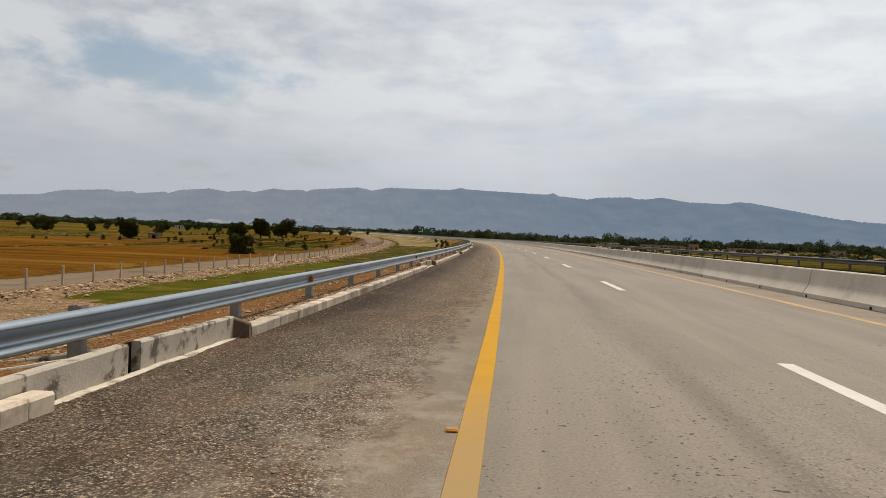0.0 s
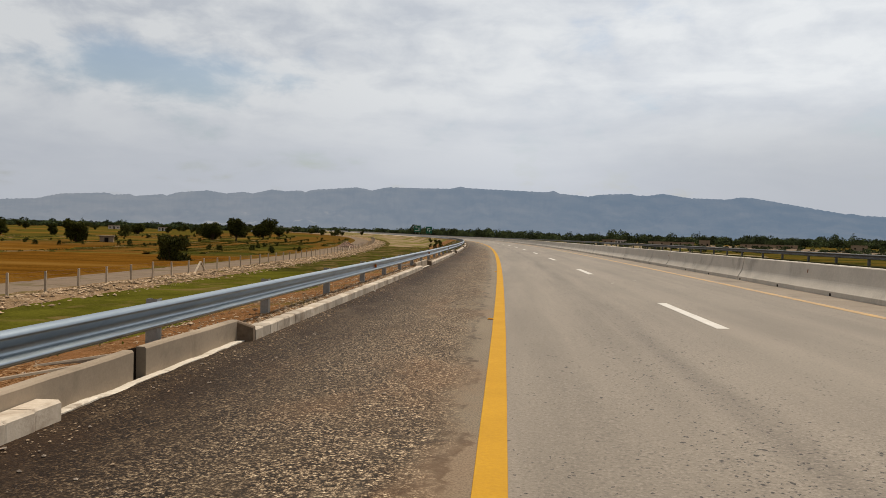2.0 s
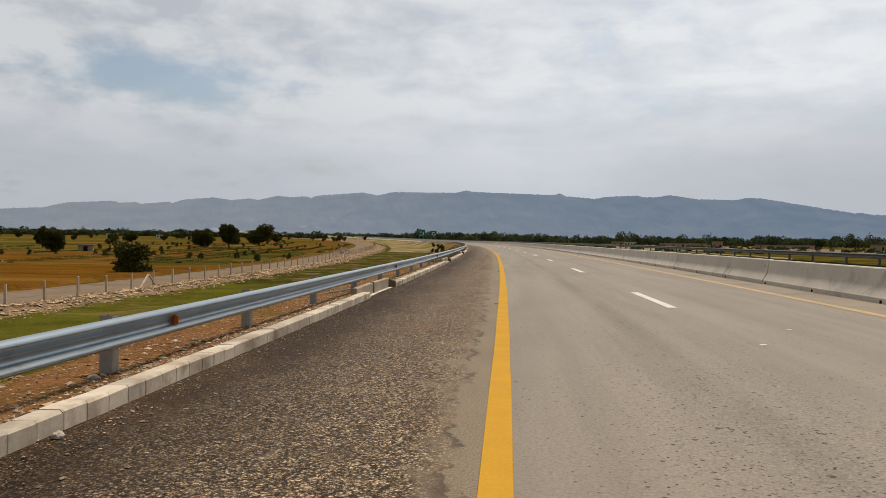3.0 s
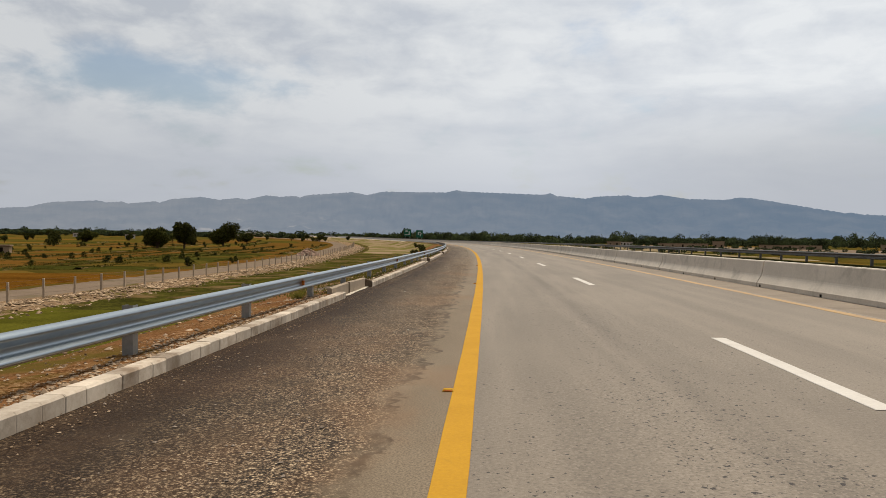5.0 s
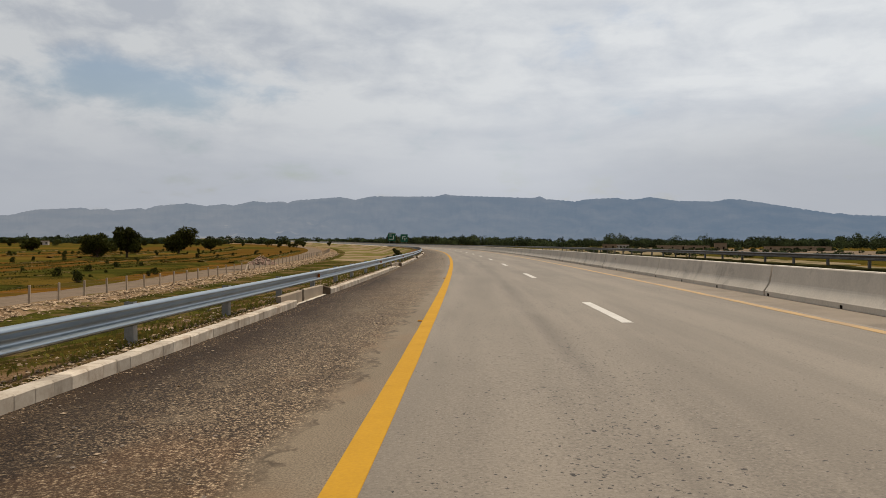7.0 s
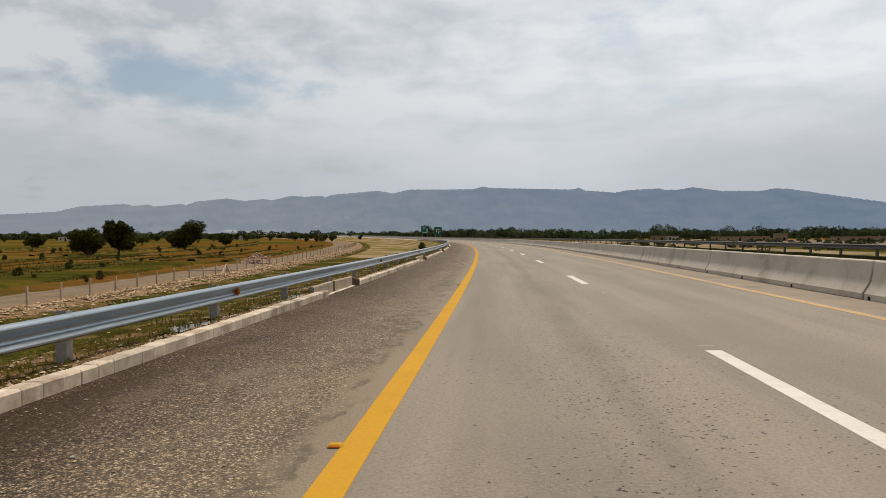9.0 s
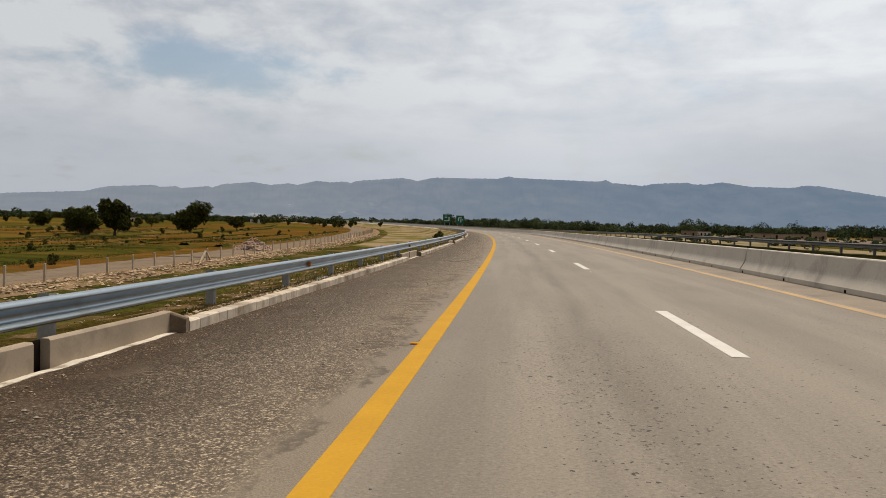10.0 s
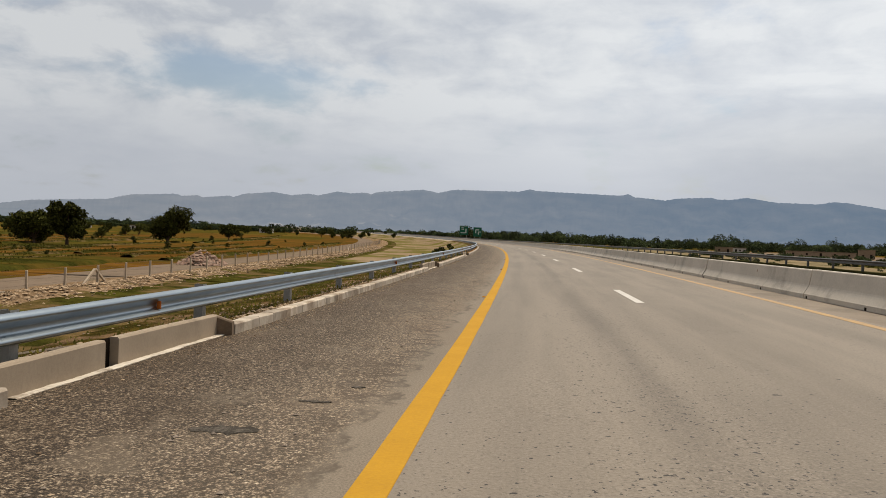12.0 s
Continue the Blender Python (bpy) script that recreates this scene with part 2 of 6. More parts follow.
def worn(name, base, dark, rough=0.85, metal=0.0, spec=0.25, fine=40.0, coarse=1.2, bump=0.3, bump_scale=60.0, mix=0.55, per_piece=0.0,
         stain=None, stain_scale=0.35, stain_low=0.5, stain_high=0.68, stretch=(1, 1, 1), fine_mix=0.5, depth=0.01):
    """A surface with grain, blotches, and stains of a third colour, all in metres."""
    m, bsdf = material(name, base, rough, metal, spec)
    tree = m.node_tree
    add, join = node_tools(tree)
    geo = add("ShaderNodeNewGeometry")
    scale = add("ShaderNodeVectorMath", op="MULTIPLY")
    scale.inputs[1].default_value = stretch
    join(geo.outputs["Position"], scale.inputs[0])
    n1 = add("ShaderNodeTexNoise", **{"Scale": fine, "Detail": 4.0, "Roughness": 0.7})
    n2 = add("ShaderNodeTexNoise", **{"Scale": coarse, "Detail": 5.0, "Roughness": 0.6})
    join(geo.outputs["Position"], n1.inputs["Vector"])
    join(scale.outputs[0], n2.inputs["Vector"])
    r1 = add("ShaderNodeMapRange", **{"From Min": 0.35, "From Max": 0.68, "To Min": 0.0, "To Max": fine_mix})
    r2 = add("ShaderNodeMapRange", **{"From Min": 0.33, "From Max": 0.67, "To Min": 0.0, "To Max": mix})
    join(n1.outputs["Fac"], r1.inputs["Value"])
    join(n2.outputs["Fac"], r2.inputs["Value"])
    both = add("ShaderNodeMath", op="ADD")
    both.use_clamp = True
    join(r1.outputs[0], both.inputs[0])
    join(r2.outputs[0], both.inputs[1])
    colour = add("ShaderNodeMix", kind="RGBA")
    colour.inputs[6].default_value, colour.inputs[7].default_value = (*base, 1), (*dark, 1)
    join(both.outputs[0], colour.inputs[0])
    last = colour.outputs[2]
    if stain:
        n3 = add("ShaderNodeTexNoise", **{"Scale": stain_scale, "Detail": 6.0, "Roughness": 0.65, "Distortion": 0.4})
        join(scale.outputs[0], n3.inputs["Vector"])
        r3 = add("ShaderNodeMapRange", **{"From Min": stain_low, "From Max": stain_high, "To Min": 0.0, "To Max": 0.85})
        join(n3.outputs["Fac"], r3.inputs["Value"])
        st = add("ShaderNodeMix", kind="RGBA")
        st.inputs[7].default_value = (*stain, 1)
        join(r3.outputs[0], st.inputs[0])
        join(last, st.inputs[6])
        last = st.outputs[2]
    if per_piece:
        info = add("ShaderNodeObjectInfo")
        r4 = add("ShaderNodeMapRange", **{"To Min": 1.0 - per_piece, "To Max": 1.0 + per_piece})
        join(info.outputs["Random"], r4.inputs["Value"])
        tint = add("ShaderNodeVectorMath", op="SCALE")
        join(last, tint.inputs[0])
        join(r4.outputs[0], tint.inputs["Scale"])
        last = tint.outputs[0]
    join(last, bsdf.inputs["Base Color"])
    rr = add("ShaderNodeMapRange", **{"To Min": max(0.05, rough - 0.12), "To Max": min(1.0, rough + 0.12)})
    join(n2.outputs["Fac"], rr.inputs["Value"])
    join(rr.outputs[0], bsdf.inputs["Roughness"])
    if bump:
        n4 = add("ShaderNodeTexNoise", **{"Scale": bump_scale, "Detail": 3.0, "Roughness": 0.6})
        join(geo.outputs["Position"], n4.inputs["Vector"])
        b = add("ShaderNodeBump", **{"Strength": bump, "Distance": depth})
        join(n4.outputs["Fac"], b.inputs["Height"])
        join(b.outputs[0], bsdf.inputs["Normal"])
    return m


def lane_material():
    """Pale worn asphalt: fine grain, long streaks, wheel tracks, small dark pits. Laid out on road metres (d, s)."""
    m, bsdf = material("asphalt_lane", (0.18, 0.155, 0.13), 0.70, 0.0, 0.28)
    add, join = node_tools(m.node_tree)
    uv = add("ShaderNodeUVMap")
    sep = add("ShaderNodeSeparateXYZ")
    join(uv.outputs[0], sep.inputs[0])
    d, s = sep.outputs[0], sep.outputs[1]

    def noise_at(scale, stretch, detail=4.0, rough=0.6, shift=0.0):
        c = add("ShaderNodeCombineXYZ")
        join(d, c.inputs[0])
        join(math_node(add, join, "MULTIPLY", s, stretch), c.inputs[1])
        c.inputs[2].default_value = shift
        n = add("ShaderNodeTexNoise", **{"Scale": scale, "Detail": detail, "Roughness": rough})
        join(c.outputs[0], n.inputs["Vector"])
        return n.outputs["Fac"]

    streak = noise_at(1.1, 0.05)
    blotch = noise_at(0.35, 0.5, 5.0, 0.6, 3.0)
    grain = noise_at(34.0, 1.0, 5.0, 0.75, 6.0)
    col = mix_node(add, join, range_node(add, join, streak, 0.35, 0.66, 0.0, 1.0), (0.150, 0.128, 0.104), (0.205, 0.176, 0.145))
    col = mix_node(add, join, range_node(add, join, blotch, 0.42, 0.66, 0.0, 0.45), col, (0.215, 0.186, 0.153))
    # darker rubbed bands where tyres run
    for centre, half, strength in ((-2.15, 0.36, 0.75), (-0.75, 0.35, 0.22), (-4.7, 0.4, 0.25), (-6.3, 0.4, 0.22)):
        off = math_node(add, join, "ABSOLUTE", math_node(add, join, "ADD", d, -centre), 0.0)
        band = range_node(add, join, off, 0.0, half, strength, 0.0)
        broken = range_node(add, join, noise_at(0.9, 0.12, 4.0, 0.6, centre), 0.36, 0.60, 0.1, 1.0)
        col = mix_node(add, join, math_node(add, join, "MULTIPLY", band, broken), col, (0.105, 0.088, 0.071))
    col = mix_node(add, join, range_node(add, join, grain, 0.36, 0.50, 0.55, 0.0), col, (0.088, 0.072, 0.058))
    col = mix_node(add, join, range_node(add, join, grain, 0.54, 0.68, 0.0, 0.5), col, (0.30, 0.265, 0.225))
    # single pale and dark stones of the aggregate
    c = add("ShaderNodeCombineXYZ")
    join(d, c.inputs[0])
    join(s, c.inputs[1])
    vor = add("ShaderNodeTexVoronoi", **{"Scale": 52.0, "Randomness": 1.0})
    join(c.outputs[0], vor.inputs["Vector"])
    pick = add("ShaderNodeSeparateColor")
    join(vor.outputs["Color"], pick.inputs[0])
    worn_off = range_node(add, join, noise_at(0.45, 0.35, 4.0, 0.6, 33.0), 0.40, 0.60, 0.35, 1.0)
    track = range_node(add, join, math_node(add, join, "ABSOLUTE", math_node(add, join, "ADD", d, 2.0), 0.0), 0.6, 2.2, 1.0, 0.25)
    worn_off = math_node(add, join, "MULTIPLY", worn_off, track)
    for low, high, top, tone in ((0.80, 0.86, 0.32, (0.31, 0.275, 0.235)), (0.16, 0.10, 0.5, (0.070, 0.057, 0.046))):
        col = mix_node(add, join, math_node(add, join, "MULTIPLY", range_node(add, join, pick.outputs[0], low, high, 0.0, top), worn_off), col, tone)
    # pits
    for scale, size, low, shift in ((11.0, 0.20, 0.95, 0.0), (19.0, 0.27, 0.885, 5.0), (33.0, 0.32, 0.845, 11.0)):
        c = add("ShaderNodeCombineXYZ")
        for k, axis in enumerate((d, s)):
            wob = noise_at(scale * 1.3, 1.0, 2.0, 0.5, shift + 20 * k)
            join(math_node(add, join, "ADD", axis, math_node(add, join, "MULTIPLY", wob, 1.5 / scale)), c.inputs[k])
        vor = add("ShaderNodeTexVoronoi", **{"Scale": scale, "Randomness": 1.0})
        join(c.outputs[0], vor.inputs["Vector"])
        pick = add("ShaderNodeSeparateColor")
        join(vor.outputs["Color"], pick.inputs[0])
        off = math_node(add, join, "ABSOLUTE", math_node(add, join, "ADD", d, 2.0), 0.0)
        need = math_node(add, join, "ADD", range_node(add, join, off, 0.25, 1.15, low - 0.085, low + 0.15), range_node(add, join, noise_at(0.55, 0.6, 4.0, 0.65, shift + 2), 0.40, 0.60, 0.12, -0.17))
        few = math_node(add, join, "GREATER_THAN", pick.outputs[0], need)
        spot = math_node(add, join, "LESS_THAN", vor.outputs["Distance"], math_node(add, join, "MULTIPLY", pick.outputs[1], size * 1.35))
        col = mix_node(add, join, math_node(add, join, "MULTIPLY", few, spot), col, (0.022, 0.017, 0.014))
    warm = add("ShaderNodeVectorMath", op="MULTIPLY")
    warm.inputs[1].default_value = (0.91, 0.87, 0.80)
    join(col, warm.inputs[0])
    join(warm.outputs[0], bsdf.inputs["Base Color"])
    b = add("ShaderNodeBump", **{"Strength": 0.6, "Distance": 0.008})
    join(grain, b.inputs["Height"])
    join(b.outputs[0], bsdf.inputs["Normal"])
    return m


def shoulder_material():
    """Chip seal worn thin: loose stone of many tones, smooth bare patches, thinning out towards the edge line."""
    m, bsdf = material("asphalt_shoulder", (0.12, 0.095, 0.075), 0.75, 0.0, 0.10)
    add, join = node_tools(m.node_tree)
    uv = add("ShaderNodeUVMap")
    sep = add("ShaderNodeSeparateXYZ")
    join(uv.outputs[0], sep.inputs[0])
    d, s = sep.outputs[0], sep.outputs[1]

    def noise_at(scale, stretch=1.0, detail=4.0, rough=0.6, shift=0.0, warp=0.0):
        c = add("ShaderNodeCombineXYZ")
        join(d, c.inputs[0])
        join(math_node(add, join, "MULTIPLY", s, stretch), c.inputs[1])
        c.inputs[2].default_value = shift
        n = add("ShaderNodeTexNoise", **{"Scale": scale, "Detail": detail, "Roughness": rough, "Distortion": warp})
        join(c.outputs[0], n.inputs["Vector"])
        return n.outputs["Fac"]

    def times(x, y):
        return math_node(add, join, "MULTIPLY", x, y)

    def plus(x, y):
        return math_node(add, join, "ADD", x, y)

    def along(stops, reach):
        """A value that changes along the road."""
        ramp = add("ShaderNodeValToRGB")
        e = ramp.color_ramp.elements
        (p0, v0), (p1, v1) = stops[0], stops[-1]
        e[0].position, e[0].color = p0 / reach, (v0, v0, v0, 1)
        e[1].position, e[1].color = p1 / reach, (v1, v1, v1, 1)
        for p, v in stops[1:-1]:
            e.new(p / reach).color = (v, v, v, 1)
        join(math_node(add, join, "MULTIPLY", s, 1.0 / reach), ramp.inputs[0])
        return ramp.outputs[0]

    # worn binder under the stone
    flat = noise_at(0.8, 0.4, 5.0, 0.62, 4.0)
    smooth = mix_node(add, join, range_node(add, join, flat, 0.36, 0.64, 0.0, 1.0), (0.080, 0.064, 0.049), (0.118, 0.098, 0.079))
    fine = noise_at(60.0, 1.0, 4.0, 0.75, 8.0)
    smooth = mix_node(add, join, range_node(add, join, fine, 0.38, 0.50, 0.6, 0.0), smooth, (0.050, 0.038, 0.029))
    smooth = mix_node(add, join, range_node(add, join, fine, 0.55, 0.68, 0.0, 0.5), smooth, (0.21, 0.175, 0.14))
    smooth = mix_node(add, join, range_node(add, join, d, 0.2, 0.95, 0.6, 0.0), smooth, mix_node(add, join, range_node(add, join, fine, 0.40, 0.62, 0.0, 1.0), (0.060, 0.052, 0.045), (0.124, 0.109, 0.094)))
    # stone chips
    def cell_tone(scale, shift):
        """A random value for each stone, falling off to its rim."""
        c = add("ShaderNodeCombineXYZ")
        join(d, c.inputs[0])
        join(s, c.inputs[1])
        c.inputs[2].default_value = shift
        vor = add("ShaderNodeTexVoronoi", **{"Scale": scale, "Randomness": 1.0})
        join(c.outputs[0], vor.inputs["Vector"])
        pick = add("ShaderNodeSeparateColor")
        join(vor.outputs["Color"], pick.inputs[0])
        return plus(pick.outputs[0], range_node(add, join, vor.outputs["Distance"], 0.25, 0.62, 0.0, -0.55))

    chip = noise_at(30.0, 0.85, 3.0, 0.66, 1.0, 1.0)
    cells = plus(times(cell_tone(46.0, 0.0), 0.6), times(cell_tone(95.0, 3.0), 0.4))
    tone = plus(times(chip, 0.50), plus(times(cells, 0.25), 0.185))
    ramp = add("ShaderNodeValToRGB")
    e = ramp.color_ramp.elements
    e[0].position, e[0].color = 0.40, (0.008, 0.006, 0.004, 1)
    e[1].position, e[1].color = 0.69, (0.45, 0.39, 0.315, 1)
    for pos, c in ((0.45, (0.028, 0.020, 0.015, 1)), (0.495, (0.070, 0.052, 0.039, 1)), (0.54, (0.128, 0.098, 0.073, 1)), (0.58, (0.195, 0.158, 0.122, 1))):
        e.new(pos).color = c
    join(tone, ramp.inputs[0])
    # where stone still lies: off the edge strip, and not on the bare patches
    edge = along(((0.0, 0.72), (8.0, 0.52), (20.0, 0.36), (30.0, 0.30), (45.0, 0.34), (60.0, 0.40), (75.0, 0.52), (95.0, 0.58), (112.0, 0.46), (128.0, 0.34)), 130.0)
    ragged = plus(plus(times(noise_at(0.9, 1.0, 5.0, 0.65, 21.0), 0.8), times(noise_at(7.0, 0.8, 4.0, 0.6, 22.0), 0.35)), -0.575)
    past = plus(plus(d, times(edge, -1.0)), ragged)
    cover = range_node(add, join, past, -0.10, 0.34, 0.0, 1.0)
    bare = range_node(add, join, noise_at(0.85, 0.55, 6.0, 0.68, 14.0), 0.56, 0.66, 1.0, 0.45)
    cover = times(cover, bare)
    later = range_node(add, join, s, 104.0, 134.0, 1.0, 0.88)
    cover = times(cover, later)
    col = mix_node(add, join, cover, smooth, ramp.outputs[0])
    # dark tar showing along the broken rim of the stone layer
    rim = times(range_node(add, join, past, 0.10, 0.0, 0.0, 1.0), range_node(add, join, past, -0.06, 0.0, 0.0, 1.0))
    col = mix_node(add, join, times(rim, range_node(add, join, noise_at(2.2, 0.6, 3.0, 0.6, 30.0), 0.44, 0.57, 0.0, 0.85)), col, (0.030, 0.024, 0.019))
    # ragged flakes of the seal coat breaking away near its edge
    zone = times(range_node(add, join, past, -0.02, 0.10, 0.0, 1.0), range_node(add, join, past, 0.35, 0.80, 1.0, 0.0))
    zone = times(zone, range_node(add, join, noise_at(0.35, 0.35, 3.0, 0.6, 71.0), 0.46, 0.58, 0.0, 1.0))
    flake = range_node(add, join, noise_at(2.6, 1.9, 6.0, 0.72, 73.0, 0.5), 0.53, 0.575, 0.0, 0.85)
    col = mix_node(add, join, times(zone, flake), col, (0.024, 0.018, 0.014))
    rust = noise_at(0.5, 0.5, 5.0, 0.6, 9.0)
    col = mix_node(add, join, times(range_node(add, join, rust, 0.50, 0.64, 0.0, 0.26), range_node(add, join, s, 104.0, 134.0, 1.0, 0.25)), col, (0.115, 0.066, 0.038))
    # red-brown silt washed towards the kerb
    silt = times(range_node(add, join, d, 1.7, 3.2, 0.0, 0.60), range_node(add, join, noise_at(1.2, 0.35, 5.0, 0.65, 12.0), 0.40, 0.60, 0.10, 0.95))
    silt = times(silt, times(range_node(add, join, s, 5.0, 17.0, 0.45, 1.0), range_node(add, join, s, 150.0, 168.0, 1.0, 0.35)))
    col = mix_node(add, join, silt, col, mix_node(add, join, range_node(add, join, fine, 0.42, 0.60, 0.0, 1.0), (0.020, 0.012, 0.007), (0.070, 0.043, 0.025)))
    # surfacing laid at different times: dark in the middle stretch, greyer and paler later on
    used = times(along(((0.0, 0.0), (7.0, 0.16), (16.0, 0.52), (40.0, 0.44), (62.0, 0.52), (90.0, 0.46), (98.0, 0.64), (106.0, 0.52), (116.0, 0.34), (125.0, 0.28), (150.0, 0.20), (166.0, 0.04), (195.0, 0.0)), 200.0), range_node(add, join, d, 1.2, 2.8, 0.05, 1.0))
    film = add("ShaderNodeVectorMath", op="SCALE")
    film.inputs["Scale"].default_value = 0.50
    join(col, film.inputs[0])
    col = mix_node(add, join, used, col, film.outputs[0])
    col = mix_node(add, join, times(range_node(add, join, s, 104.0, 134.0, 0.0, 0.12), range_node(add, join, d, 0.9, 2.2, 1.0, 0.0)), col, (0.200, 0.172, 0.146))
    # broad mottling and a few tar blotches
    mottle = noise_at(1.5, 0.7, 6.0, 0.7, 51.0, 0.4)
    col = mix_node(add, join, times(cover, range_node(add, join, mottle, 0.36, 0.50, 0.45, 0.0)), col, (0.036, 0.026, 0.018))
    col = mix_node(add, join, times(cover, range_node(add, join, mottle, 0.54, 0.66, 0.0, 0.15)), col, (0.165, 0.132, 0.100))
    tar = range_node(add, join, noise_at(1.3, 0.8, 5.0, 0.7, 61.0, 0.3), 0.685, 0.725, 0.0, 0.7)
    col = mix_node(add, join, tar, col, (0.018, 0.014, 0.011))
    # damp dark line of silt at the kerb foot
    foot = times(range_node(add, join, d, 1.6, 3.0, 0.0, 0.86), range_node(add, join, noise_at(0.5, 0.3, 4.0, 0.6, 41.0), 0.38, 0.56, 0.45, 1.0))
    foot = times(foot, times(range_node(add, join, s, 126.0, 148.0, 1.0, 0.46), range_node(add, join, s, 150.0, 168.0, 1.0, 0.30)))
    foot = times(foot, range_node(add, join, s, 5.0, 17.0, 0.12, 1.0))
    stained = add("ShaderNodeVectorMath", op="MULTIPLY")
    stained.inputs[1].default_value = (0.34, 0.265, 0.195)
    join(col, stained.inputs[0])
    col = mix_node(add, join, foot, col, stained.outputs[0])
    # pale dust over the start of the stretch
    dusty = times(range_node(add, join, s, 5.0, 14.0, 0.44, 0.0), range_node(add, join, d, 0.6, 2.4, 1.0, 0.15))
    dusty = times(dusty, range_node(add, join, noise_at(1.6, 0.8, 6.0, 0.75, 81.0), 0.42, 0.58, 0.1, 1.0))
    col = mix_node(add, join, dusty, col, (0.180, 0.166, 0.148))
    warm = add("ShaderNodeVectorMath", op="MULTIPLY")
    warm.inputs[1].default_value = (1.38, 1.26, 1.03)
    # worn paler where wheels run, beside the edge line
    rubbed = add("ShaderNodeVectorMath", op="SCALE")
    join(col, rubbed.inputs[0])
    join(range_node(add, join, d, 0.7, 1.9, 1.22, 1.0), rubbed.inputs["Scale"])
    join(rubbed.outputs[0], warm.inputs[0])
    # greyer stone was used in the first and the last stretch
    grey = add("ShaderNodeVectorMath", op="MULTIPLY")
    grey.inputs[1].default_value = (0.955, 1.0, 1.09)
    join(warm.outputs[0], grey.inputs[0])
    ends = plus(range_node(add, join, s, 6.0, 18.0, 1.0, 0.0), range_node(add, join, s, 110.0, 150.0, 0.0, 1.0))
    col = mix_node(add, join, ends, warm.outputs[0], grey.outputs[0])
    join(col, bsdf.inputs["Base Color"])
    b = add("ShaderNodeBump", **{"Strength": 0.9, "Distance": 0.02})
    join(times(tone, cover), b.inputs["Height"])
    join(b.outputs[0], bsdf.inputs["Normal"])
    return m


def rubble_ground(name, low, mid_tone, high, size, patch=None):
    """Earth littered with broken stone too small to model, in places bare."""
    m, bsdf = material(name, mid_tone, 0.95, 0.0, 0.0)
    add, join = node_tools(m.node_tree)
    geo = add("ShaderNodeNewGeometry")

    def noise_at(scale, detail, rough, warp=0.0):
        n = add("ShaderNodeTexNoise", **{"Scale": scale, "Detail": detail, "Roughness": rough, "Distortion": warp})
        join(geo.outputs["Position"], n.inputs["Vector"])
        return n.outputs["Fac"]
    grit = noise_at(0.5 / size, 4.0, 0.68, 1.0)
    ramp = add("ShaderNodeValToRGB")
    e = ramp.color_ramp.elements
    e[0].position, e[0].color = 0.38, (*low, 1)
    e[1].position, e[1].color = 0.64, (*high, 1)
    e.new(0.50).color = (*mid_tone, 1)
    join(grit, ramp.inputs[0])
    soil = mix_node(add, join, range_node(add, join, noise_at(1.1, 4.0, 0.6), 0.36, 0.64, 0.0, 1.0), tuple(v * 0.62 for v in mid_tone), tuple(v * 1.15 for v in mid_tone))
    col = mix_node(add, join, range_node(add, join, noise_at(0.55, 5.0, 0.65), 0.42, 0.56, 0.95, 0.25), soil, ramp.outputs[0])
    if patch:
        col = mix_node(add, join, range_node(add, join, noise_at(0.22, 5.0, 0.65), 0.52, 0.64, 0.0, 0.85), col, patch)
    join(col, bsdf.inputs["Base Color"])
    b = add("ShaderNodeBump", **{"Strength": 1.0, "Distance": size})
    join(grit, b.inputs["Height"])
    join(b.outputs[0], bsdf.inputs["Normal"])
    return m


ASPHALT = lane_material()
SHOULDER = shoulder_material()
EDGE_STRIP = worn("asphalt_edge_strip", (0.128, 0.108, 0.089), (0.092, 0.077, 0.064), rough=0.88, fine=35, coarse=0.5, mix=0.5, fine_mix=0.6, bump=0.5, bump_scale=50, stretch=(1, 0.2, 1))
MEDIAN = worn("asphalt_sandy_edge", (0.215, 0.172, 0.127), (0.165, 0.132, 0.10), fine=40, coarse=0.8, bump=0.4, stain=(0.12, 0.098, 0.075), stain_scale=0.5)
YELLOW = worn("yellow_road_paint", (0.43, 0.230, 0.020), (0.33, 0.175, 0.022), rough=0.8, spec=0.05, fine=30, coarse=1.5, mix=0.4, bump=0.25, stain=(0.27, 0.15, 0.03), stain_low=0.62, stain_high=0.78, stain_scale=3.0)


def dust_over(m, first, last, dust):
    """Road dust lying over a short stretch of a marking, thinning out along it."""
    add, join = node_tools(m.node_tree)
    bsdf = m.node_tree.nodes["Principled BSDF"]
    before = bsdf.inputs["Base Color"].links[0].from_socket
    geo = add("ShaderNodeNewGeometry")
    sep = add("ShaderNodeSeparateXYZ")
    join(geo.outputs["Position"], sep.inputs[0])
    n = add("ShaderNodeTexNoise", **{"Scale": 2.4, "Detail": 6.0, "Roughness": 0.7})
    join(geo.outputs["Position"], n.inputs["Vector"])
    reach = math_node(add, join, "ADD", sep.outputs[1], math_node(add, join, "MULTIPLY", n.outputs["Fac"], 4.0))
    join(mix_node(add, join, range_node(add, join, reach, first, last, 0.85, 0.0), before, dust), bsdf.inputs["Base Color"])


